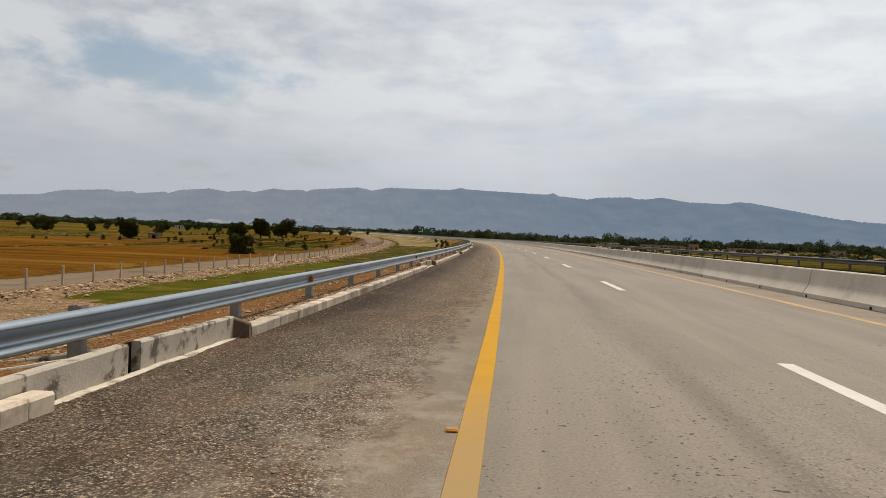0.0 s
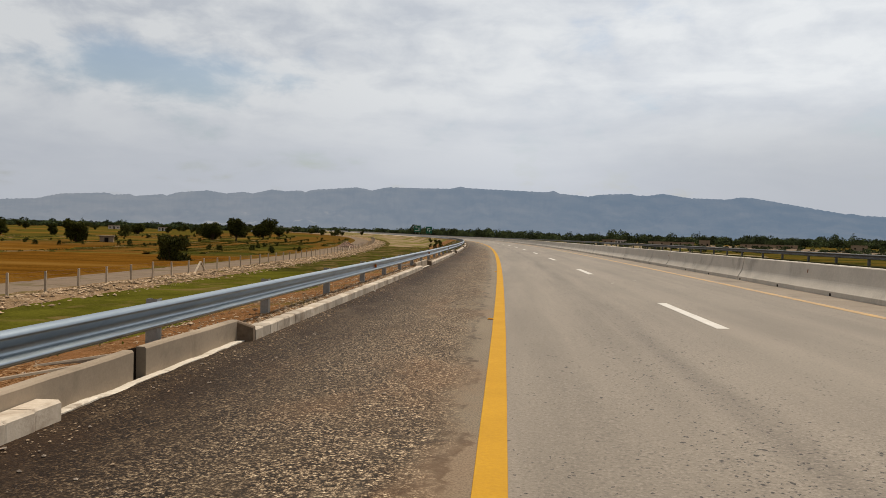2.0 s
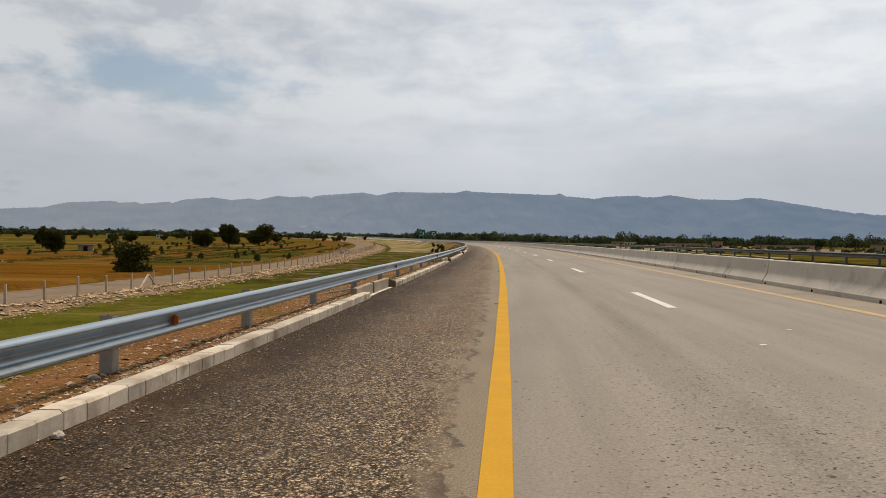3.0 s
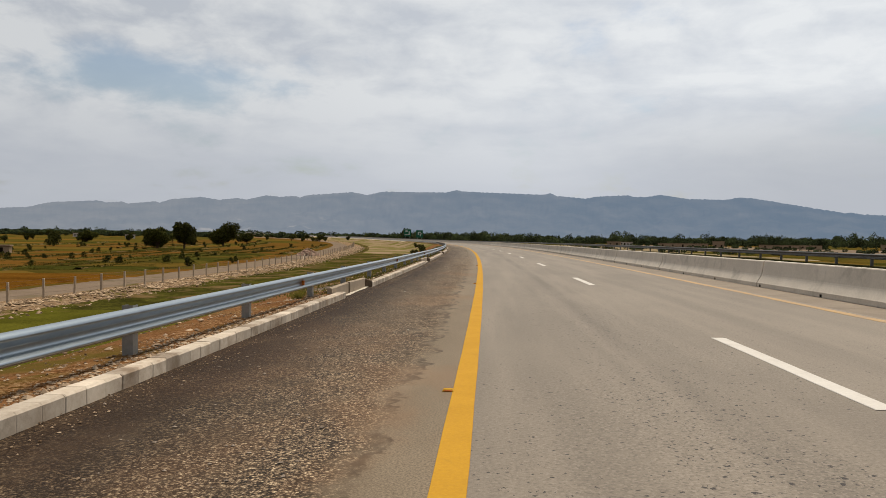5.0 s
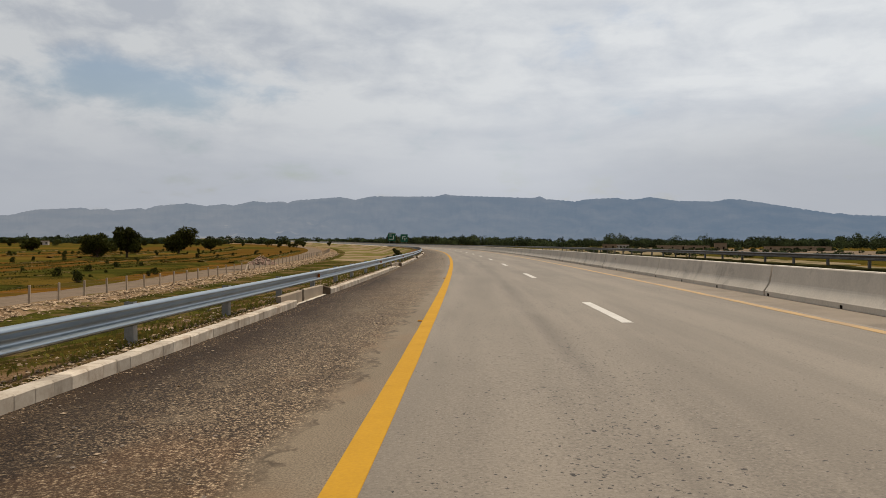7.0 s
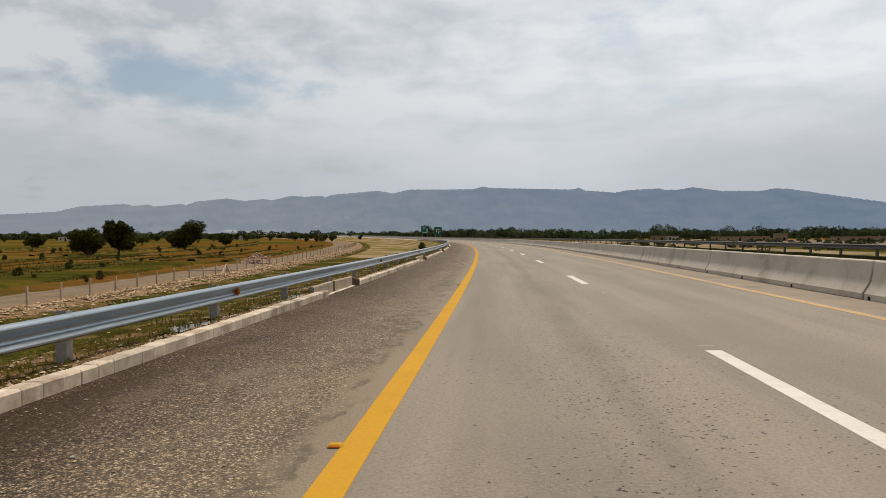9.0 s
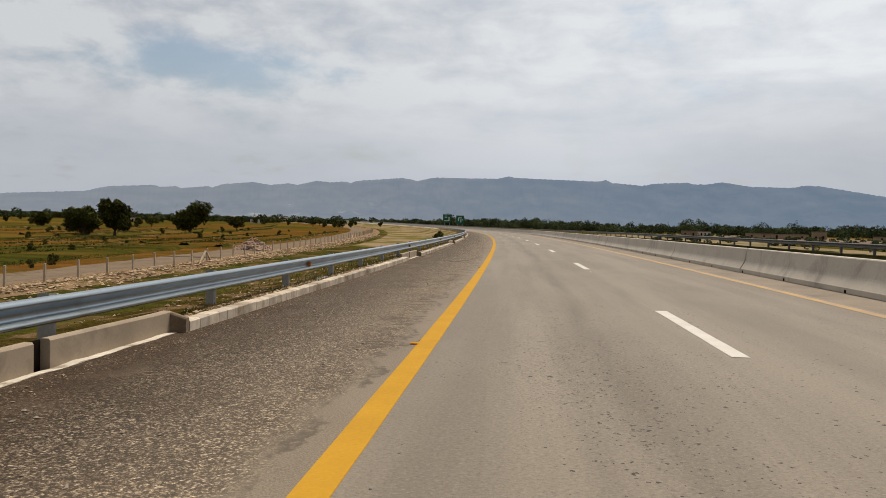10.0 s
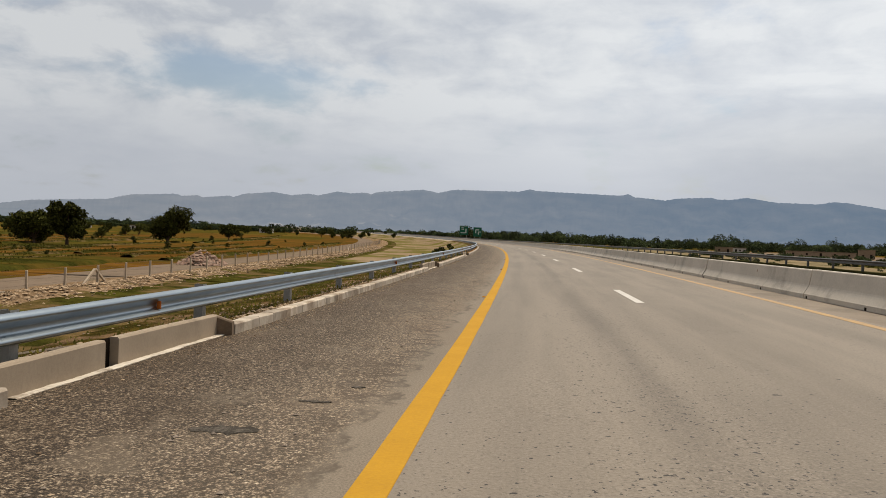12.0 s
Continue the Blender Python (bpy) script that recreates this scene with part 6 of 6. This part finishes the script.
def crown_points(rng, lobes, n, shell=0.55):
    pts = []
    weights = np.array([r[0] * r[1] * r[2] for _, r in lobes])
    for (c, r), k in zip(lobes, (n * weights / weights.sum()).astype(int)):
        u = rng.normal(size=(k, 3))
        u /= np.linalg.norm(u, axis=1)[:, None]
        rad = shell + (1.08 - shell) * rng.random(k) ** 0.6
        bump = 1 + 0.22 * np.sin(u[:, 0] * 6 + c[0]) * np.sin(u[:, 1] * 5 + c[1]) + 0.15 * np.sin(u[:, 2] * 8 + c[2])
        pts.append(np.array(c) + u * np.array(r) * (rad * bump)[:, None])
    p = np.concatenate(pts)
    return p


def tree_meshes(seed, height, width, leaf_count, leaf, low=0.25, lobe_count=14):
    """Trunk and crown of one tree whose foot is at its origin."""
    rng = np.random.default_rng(seed)
    verts, faces = [], []
    lean = rng.normal(0, 0.04 * height, 2)
    fork = np.array([lean[0] * 0.4, lean[1] * 0.4, height * (low + 0.1)])
    trunk_r = 0.035 * height
    tube(verts, faces, [(0, 0, -0.4), (lean[0] * 0.1, lean[1] * 0.1, height * 0.08), tuple(fork)], [trunk_r * 1.35, trunk_r, trunk_r * 0.8], 8)
    lobes = []
    for k in range(lobe_count):
        a = 2 * math.pi * k / lobe_count + rng.uniform(-0.5, 0.5)
        reach = width * 0.5 * rng.uniform(0.25, 0.94)
        z = height * rng.uniform(low + 0.24, 0.80)
        if k == 0:
            reach, z = width * 0.08, height * 0.76
        c = np.array([math.cos(a) * reach + lean[0], math.sin(a) * reach + lean[1], z])
        size = width * rng.uniform(0.125, 0.245)
        lobes.append((c, (size, size, min(size * rng.uniform(0.8, 1.1), height * 0.26))))
        midp = fork * 0.45 + c * 0.55 + rng.normal(0, 0.05 * width, 3) * np.array([1, 1, 0.3])
        tube(verts, faces, [tuple(fork), tuple(midp), tuple(c)], [trunk_r * 0.55, trunk_r * 0.33, trunk_r * 0.08], 5)
    trunk = mesh("trunk", verts, faces, BARK, True)
    pts = crown_points(rng, lobes, leaf_count)
    v, f = cards(pts, rng.uniform(0.55, 1.15, len(pts)) * leaf, seed + 1)
    return trunk, arrays("crown", v, f, LEAF)


def plant(name, label, meshes, x, y, turn_by=0.0, scale=1.0, sink=0.0, group=""):
    m = Matrix.Translation((x, y, float(land(x, y)) - sink)) @ Matrix.Rotation(turn_by, 4, "Z") @ Matrix.Diagonal((scale, scale, scale, 1))
    t = thing(name, label, "tree" if name == "tree" else "bush", m, group)
    part("trunk", meshes[0], t)
    part("crown", meshes[1], t)
    return t


def build_trees():
    plant("tree", "round dark field tree beside a taller one", tree_meshes(1, 6.4, 7.2, 12000, 0.27, low=-0.02), -82.5, 305, 0.3, sink=-0.3, group="field trees")
    plant("tree", "tall dark green field tree with a rounded crown", tree_meshes(2, 8.2, 7.2, 13000, 0.28, low=0.03), -72.3, 299.5, 1.1, sink=-0.3, group="field trees")
    plant("tree", "tall field tree with an open forked crown", tree_meshes(3, 8.4, 8.4, 13000, 0.28, low=0.05, lobe_count=15), -72.5, 341, 2.0, sink=-0.3, group="field trees")
    plant("tree", "smaller field tree standing behind a taller one", tree_meshes(4, 5.4, 4.8, 3600, 0.32, low=0.1), -77, 392, 0.0, group="field trees")
    plant("tree", "dense dark tree leafy to the ground beside a hut", tree_meshes(5, 6.2, 5.6, 13000, 0.26, low=-0.2, lobe_count=18), -94.5, 228, 0.7, group="field trees")
    plant("bush", "large dark round bush at the edge of the wheat", tree_meshes(6, 3.8, 4.1, 7000, 0.18, low=-0.22, lobe_count=16), -36.3, 135.5, 0.4, group="field bushes")
    plant("tree", "low spreading field tree", tree_meshes(7, 5.2, 6.4, 4200, 0.36, low=0.05), -143, 387, 0.9, group="field trees")
    for x, y, h, seed in ((-156, 298, 6.4, 51), (-168, 312, 5.2, 52), (-150, 322, 4.6, 53)):
        plant("tree", "dark leafy tree in a small grove across the wheat", tree_meshes(seed, h, h * 0.85, 5200, 0.3, low=-0.05), x, y, seed, group="field trees")
    kinds = [tree_meshes(20 + k, 7.0, 6.5 + 0.7 * k, 1300, 0.5, low=-0.08 + 0.05 * k, lobe_count=8) for k in range(4)]
    rng = random.Random(77)
    spots = [(-112, 300), (-100, 362), (-128, 420), (-118, 405), (-96, 450), (-160, 352), (-185, 420), (-150, 480), (-205, 372), (-236, 430), (-222, 520), (-180, 560), (-130, 520),
             (-112, 600), (-165, 640), (-240, 610), (-290, 520), (-310, 640), (-90, 560), (-60, 620), (-74, 520), (-270, 700), (-340, 600), (-205, 700), (-140, 720)]
    spots += [(-rng.uniform(150, 460), rng.uniform(440, 720)) for _ in range(46)] + [(-rng.uniform(60, 200), rng.uniform(520, 740)) for _ in range(16)]
    for x, y in spots:
        plant("tree", "distant dark green field tree", kinds[rng.randrange(4)], x + rng.uniform(-5, 5), y + rng.uniform(-5, 5), rng.uniform(0, 6), rng.uniform(0.36, 0.68), group="distant field trees")
    shrub = tree_meshes(40, 1.3, 1.7, 420, 0.13, low=-0.15, lobe_count=6)
    for k in range(84):
        s, d = rng.uniform(170, 420), rng.uniform(44, 120)
        if k < 9:
            s, d = rng.uniform(188, 235), rng.uniform(42, 58)
        x, y = xy(s, d)
        plant("bush", "small dark shrub among the plots", shrub, float(x), float(y), rng.uniform(0, 6), rng.uniform(0.45, 1.15), group="plot shrubs")
    for s, d, k in ((236, 8.6, 1.1), (247, 10, 1.0), (262, 8.4, 1.25), (270, 11, 0.9), (283, 9, 1.3), (330, 9, 1.3), (205, 9.5, 0.7)):
        x, y = xy(s, d)
        p = Matrix.Translation((float(x), float(y), float(verge_height(s, d)) - 0.1)) @ Matrix.Rotation(k * 7, 4, "Z") @ Matrix.Diagonal((k, k, k, 1))
        t = thing("bush", "dark shrub on the bank outside the guard rail", "bush", p, "bank shrubs")
        part("trunk", shrub[0], t)
        part("crown", shrub[1], t)


build_trees()


def build_woods():
    """The tree belt across the valley, too far to count."""
    rng = np.random.default_rng(9)
    centres, sizes = [], []

    def clump(x, y, h, w):
        n = 170
        u = rng.normal(size=(n, 3))
        u /= np.linalg.norm(u, axis=1)[:, None]
        tall = rng.random() < 0.10
        ww, hh = (w * 0.45, h * 1.15) if tall else (w, h)
        p = u * np.array([ww * 0.5, ww * 0.5, hh * 0.5]) * rng.uniform(0.6, 0.95, (n, 1))
        p += np.array([x, y, float(land(x, y)) + hh * 0.42])
        centres.append(p)
        sizes.append(rng.uniform(0.5, 1.0, n) * ww * 0.115)
    for _ in range(1500):
        az = radians(rng.uniform(-42, 2.5))
        r = rng.uniform(730, 1020)
        x, y = -math.sin(az) * r, math.cos(az) * r
        grove = 0.75 + 0.6 * noise.noise(Vector((az * 22, r * 0.006, 3)))
        clump(x, y, rng.uniform(4.5, 13.0) * grove, rng.uniform(5, 10))
    for _ in range(1500):
        az = radians(rng.uniform(-3, 40))
        r = rng.uniform(760, 1200)
        if noise.noise(Vector((az * 26, r * 0.004, 13))) > -0.34:
            clump(-math.sin(az) * r, math.cos(az) * r, rng.uniform(2.6, 5.6) * (1.6 if rng.random() < 0.12 else 1.0), rng.uniform(6, 12))
    for _ in range(380):
        az = radians(rng.uniform(-44, -9))
        r = rng.uniform(330, 680)
        clump(-math.sin(az) * r, math.cos(az) * r, rng.uniform(0.7, 2.4), rng.uniform(2.0, 5))
    c, z = np.concatenate(centres), np.concatenate(sizes)
    v, f = cards(c, z, 4)
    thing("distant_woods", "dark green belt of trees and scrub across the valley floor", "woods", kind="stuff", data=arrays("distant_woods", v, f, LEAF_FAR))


build_woods()

# ---- signs, houses, heaps ----


def road_sign(label, place, face_turn, width, height, bars):
    """A green direction sign on two posts; its lettering is too far off to read."""
    x, y, centre = place
    base = float(land(x, y))
    m = Matrix.Translation((x, y, base)) @ Matrix.Rotation(face_turn, 4, "Z")
    t = thing("road_sign", label, "road sign", m, "direction signs")
    mid = centre - base
    panel = part("panel", box("panel", -width / 2, width / 2, -0.03, 0.03, mid - height / 2, mid + height / 2, SIGN_GREEN, 0.02), t)
    for sx in (-0.32, 0.32):
        part("post", box("post", sx * width - 0.11, sx * width + 0.11, 0.04, 0.22, -0.5, mid + height * 0.4, POST_STEEL, 0.01), t)
    for x0, x1, z0, z1 in bars:
        part("marking", box("marking", x0 * width, x1 * width, -0.045, -0.032, mid + z0 * height, mid + z1 * height, SIGN_WHITE, 0.003), panel, "white marking")


road_sign("large green direction sign with white markings", (-17.7, 594.8, 5.8), 0.04, 4.9, 5.2, [(-0.45, 0.45, 0.44, 0.47), (0.18, 0.30, -0.30, 0.18), (-0.38, 0.18, -0.32, -0.24), (-0.30, 0.02, 0.08, 0.16), (-0.30, 0.0, 0.24, 0.30)])
road_sign("large green direction sign with a white arrow", (-8.3, 560.3, 4.8), 0.04, 4.3, 4.8, [(-0.26, -0.14, -0.14, 0.26), (-0.14, 0.2, 0.18, 0.28), (0.05, 0.16, -0.30, 0.05), (0.22, 0.40, -0.04, 0.05)])


def house(label, x, y, turn_by, w, l, h, wall_mat, openings):
    m = Matrix.Translation((x, y, float(land(x, y)) - 0.2)) @ Matrix.Rotation(turn_by, 4, "Z")
    t = thing("house", label, "house", m, "village houses")
    part("wall", box("wall", -w / 2, w / 2, -l / 2, l / 2, 0, h, wall_mat, 0.05, 0.04, int(x)), t)
    part("roof", box("roof", -w / 2 - 0.25, w / 2 + 0.25, -l / 2 - 0.25, l / 2 + 0.25, h - 0.02, h + 0.28, ROOF, 0.06), t)
    for k in range(openings):
        cx = -w / 2 + w * (k + 0.5) / openings
        if k == openings // 2:
            part("door", box("door", cx - 0.5, cx + 0.5, -l / 2 - 0.04, -l / 2 + 0.05, 0.2, min(2.2, h - 0.25), DARK, 0.01), t)
        else:
            part("window", box("window", cx - 0.45, cx + 0.45, -l / 2 - 0.04, -l / 2 + 0.05, 1.1, 2.0, DARK, 0.01), t)


house("long low white-plastered farm building among scrub", 139, 617, -0.24, 11, 6, 2.8, PLASTER, 5)
house("small mud-brick hut beside a dark tree", -89.3, 233.5, 0.35, 3.4, 3.2, 1.9, MUD, 1)
house("white-plastered farmhouse across the fields", -246, 596, 0.38, 8, 6, 2.8, PLASTER, 3)
house("pale farmhouse across the fields", -196, 560, 0.38, 6, 5, 2.6, PLASTER, 3)
house("white-plastered building at the far treeline", -165, 690, 0.2, 9, 7, 3.0, PLASTER, 3)
house("low mud-walled compound beyond the far carriageway", 158, 545, -0.3, 30, 8, 2.6, MUD, 5)
house("low mud-walled compound beyond the far carriageway", 214, 520, -0.4, 34, 8, 2.4, MUD, 5)
house("small mud house among trees", 186, 560, -0.3, 7, 6, 4.2, MUD, 2)
house("small mud house among trees", 262, 500, -0.5, 9, 7, 3.4, MUD, 2)
house("pale mud house at the edge of the woods", 125, 590, -0.3, 9, 7, 3.0, MUD, 2)


def build_heap():
    rng = np.random.default_rng(61)
    n = 900
    a, r = rng.uniform(0, 2 * np.pi, n), 2.9 * np.sqrt(rng.random(n))
    cx, cy = -26.6, 253.5
    h = 1.75 * np.clip(1 - (r / 2.9) ** 1.3, 0, 1) * (0.8 + 0.25 * np.sin(3 * a))
    p = np.stack([cx + r * np.cos(a), cy + 0.8 * r * np.sin(a), float(land(cx, cy)) + h * rng.uniform(0.75, 1.05, n)], -1)
    size = rng.uniform(0.10, 0.30, n)
    size[:20] = rng.uniform(0.35, 0.55, 20)
    thing("rubble_heap", "heap of pinkish broken brick and pale stone by the track", "rubble heap", kind="stuff", data=stones("rubble_heap", p, size, BRICK, 7, 0.8))


build_heap()


def build_puddles():
    """Shallow standing water behind the kerb, with reeds along it."""
    rng = np.random.default_rng(91)
    for k, (s0, s1, d0, d1, up) in enumerate(((136.8, 138.3, 3.64, 4.15, 0.158), (157.8, 159.4, 3.64, 3.98, 0.158), (142.0, 144.2, 3.64, 4.02, 0.158), (164.4, 166.5, 3.62, 3.98, 0.158), (170.2, 171.9, 3.74, 4.02, 0.158))):
        n = 60
        rows = []
        for i in range(n + 1):
            u = i / n
            s = s0 + (s1 - s0) * u
            taper = math.sin(math.pi * u) ** 0.7
            wide = (d1 - d0) * taper * (0.75 + 0.45 * noise.noise(Vector((s * 1.1, k, 3))))
            start = d0 + 0.10 * abs(noise.noise(Vector((s * 1.6, k, 8))))
            rows.append([at(s, start, up - 0.05), at(s, start + 0.004, up), at(s, start + wide * 0.5 + 0.005, up), at(s, start + wide + 0.01, up), at(s, start + wide + 0.014, up - 0.05)][::-1])
        thing("water_puddle", "shallow muddy standing water between kerb and mossy bank", "puddle", group="puddles", kind="structure", data=sheet("water_puddle", rows, WATER))
        m = int(60 * (s1 - s0))
        s, d = rng.uniform(s0 - 0.3, s1 + 0.3, m), rng.uniform(d0 + 0.1, d1 + 0.5, m)
        keep = np.array([noise.noise(Vector((a * 0.9, k, 5))) for a in s]) > 0.0
        s, d = s[keep], d[keep]
        x, y = xy(s, d)
        h = rng.uniform(0.08, 0.24, len(s))
        verts, faces = [], []
        for px, py, hh, z in zip(x, y, h, rise(s) - CROSS * d + 0.13):
            a = rng.uniform(0, 6.28)
            w, lean = 0.006, rng.normal(0, 0.25, 2) * hh
            c, q = math.cos(a) * w, math.sin(a) * w
            b = len(verts)
            verts += [(px - c, py - q, z), (px + c, py + q, z), (px + c * 0.7 + lean[0] * 0.4, py + q * 0.7 + lean[1] * 0.4, z + hh * 0.6), (px - c * 0.7 + lean[0] * 0.4, py - q * 0.7 + lean[1] * 0.4, z + hh * 0.6), (px + lean[0], py + lean[1], z + hh)]
            faces += [(b, b + 1, b + 2, b + 3), (b + 3, b + 2, b + 4)]
        thing("reeds", "short green reeds standing in the shallow water", "reeds", group="reed beds", kind="stuff", data=mesh("reeds", verts, faces, REED))


build_puddles()


def build_fallen_post():
    """A fence post lying on the stones."""
    a, b = at(208.6, 32.2), at(211.4, 31.8)
    bm = bmesh.new()
    bmesh.ops.create_cube(bm, size=1.0, matrix=Matrix.LocRotScale((0, 0, 0), None, (0.14, (b - a).length, 0.14)))
    for v in bm.verts:
        if v.co.y > 0:
            v.co.x *= 0.8
            v.co.z *= 0.8
    bmesh.ops.bevel(bm, geom=bm.edges[:], offset=0.015, segments=1, affect="EDGES")
    c = ground_at(210.0, 32.0) + Vector((0, 0, 0.17))
    thing("fallen_post", "pale concrete fence post lying fallen on the stone bank", "fence post", Matrix.Translation(c) @ Matrix.Rotation(math.atan2(-(b.x - a.x), b.y - a.y), 4, "Z") @ Matrix.Rotation(0.03, 4, "X"), data=from_bm("fallen_post", bm, FENCE_WOOD))


build_fallen_post()


def build_crop_weeds():
    """Coarse dark growth that makes the green plots patchy."""
    rng = np.random.default_rng(83)
    n = 60000
    s, d = rng.uniform(166, 300, n), rng.uniform(42, 82, n)
    patchy = np.array([noise.noise(Vector((a * 0.035, b * 0.16, 9))) for a, b in zip(s, d)]) + 0.5 * np.array([noise.noise(Vector((a * 0.2, b * 0.4, 2))) for a, b in zip(s, d)])
    keep = patchy > 0.12
    s, d = s[keep], d[keep]
    x, y = xy(s, d)
    size = rng.uniform(0.035, 0.09, len(s))
    v, f = cards(np.stack([x, y, land(x, y) + 0.32 + size * 0.2], -1), size, 16, upright=True)
    thing("crop_weeds", "patches of dark coarse weeds growing through the green plots", "weeds", kind="stuff", data=arrays("crop_weeds", v, f, WEED))


build_crop_weeds()


def build_finds():
    """Single stones, chips of road paint and a weed that stand out on their own."""
    def one_stone(name, label, s, d, size, seed, mat, up=0.012):
        bm = bmesh.new()
        bmesh.ops.create_icosphere(bm, subdivisions=2, radius=1.0)
        for v in bm.verts:
            k = 1 + 0.35 * noise.noise(v.co * 1.3 + Vector((seed, 0, 0)))
            v.co = Vector((v.co.x * size * k, v.co.y * size * 0.75 * k, v.co.z * size * 0.6 * k))
        m = station(s, d, up + size * 0.3) @ Matrix.Rotation(seed * 1.7, 4, "Z")
        thing(name, label, "stone", m, "shoulder stones", data=from_bm(name, bm, mat))
    one_stone("stone", "broken white limestone lump lying against the kerb", 47.47, 3.24, 0.055, 1, WHITE_STONE)
    one_stone("stone", "white stone on the gravel beside a rail post", 49.0, 3.84, 0.06, 2, WHITE_STONE, 0.15)
    for k, (s, d, size) in enumerate(((82.25, 1.05, 0.034), (82.38, 0.98, 0.022), (82.0, 1.25, 0.02), (81.9, 1.08, 0.018), (82.02, 2.52, 0.026), (91.14, 2.07, 0.045), (48.3, 3.1, 0.03), (66.0, 1.2, 0.028), (131.0, 1.9, 0.03), (152.5, 2.3, 0.035))):
        one_stone("stone", "single pale stone lying on the hard shoulder", s, d, size * 0.72, k + 3, WHITE_STONE)
    for k, (s, d, along, across) in enumerate(((53.06, -3.66, 0.10, 0.10), (54.95, -4.69, 0.06, 0.08), (136.12, -3.70, 0.04, 0.20), (145.3, -3.68, 0.14, 0.05), (165.4, -3.64, 0.34, 0.035),(94.98, -3.90, 0.03, 0.16))):
        rows = []
        for i in range(7):
            u = i / 6
            w = across / 2 * (0.5 + 0.5 * math.sin(math.pi * (0.15 + 0.7 * u))) * (1 + 0.5 * noise.noise(Vector((k, u * 3, 1))))
            c = d + 0.25 * across * noise.noise(Vector((k * 3, u * 2, 5)))
            q = s + along * (u - 0.5)
            rows.append([at(q, c + w, 0.001), at(q, c + w * 0.9, 0.005), at(q, c - w * 0.9, 0.005), at(q, c - w, 0.001)][::-1])
        thing("road_marking_fleck", "stray fleck of white road paint on the asphalt", "road marking", group="paint flecks", kind="structure", data=sheet("paint_fleck", rows, WHITE))
    for k, (s, d, along, across) in enumerate(((171.48, 1.33, 0.26, 0.52), (172.55, 0.95, 0.11, 0.30), (173.25, 0.72, 0.09, 0.14))):
        rows = []
        for i in range(15):
            u = i / 14
            bow = math.sin(math.pi * (0.04 + 0.92 * u)) ** 0.6
            lo = along / 2 * bow * (0.9 + 0.9 * noise.noise(Vector((k * 5, u * 7, 1))))
            hi = along / 2 * bow * (0.9 + 0.9 * noise.noise(Vector((k * 5, u * 7, 9))))
            q, mid_s = d + across * (u - 0.5), s + 0.2 * along * noise.noise(Vector((k, u * 4, 3)))
            rows.append([at(mid_s - lo, q, 0.008), at(mid_s - lo * 0.9, q, 0.0165), at(mid_s + hi * 0.9, q, 0.0165), at(mid_s + hi, q, 0.008)])
        thing("road_patch", "dark broken place in the hard shoulder surfacing", "road patch", group="broken places", kind="structure", data=sheet("road_patch", rows, TAR))
    rng = np.random.default_rng(97)
    for s, d, n, reach in ((87.2, 4.1, 160, 0.30), (88.4, 4.3, 90, 0.22)):
        verts, faces = [], []
        for _ in range(n):
            a, out, h = rng.uniform(0, 6.28), rng.uniform(0.1, 1.0) * reach, rng.uniform(0.06, 0.19)
            px, py = rng.normal(0, 0.05, 2)
            tx, ty = px + math.cos(a) * out, py + math.sin(a) * out
            b, w = len(verts), 0.005
            verts += [(px - w, py, 0), (px + w, py, 0), (px + (tx - px) * 0.5 + w, py + (ty - py) * 0.5, h * 0.75), (px + (tx - px) * 0.5 - w, py + (ty - py) * 0.5, h * 0.75), (tx, ty, h)]
            faces += [(b, b + 1, b + 2, b + 3), (b + 3, b + 2, b + 4)]
        x, y = xy(s, d)
        thing("weed", "dry straw-green weed growing in the rubble behind the kerb", "weed", Matrix.Translation((float(x), float(y), float(verge_height(s, np.float64(d))) - 0.02)), "verge weeds", data=mesh("weed", verts, faces, BLADE))


build_finds()
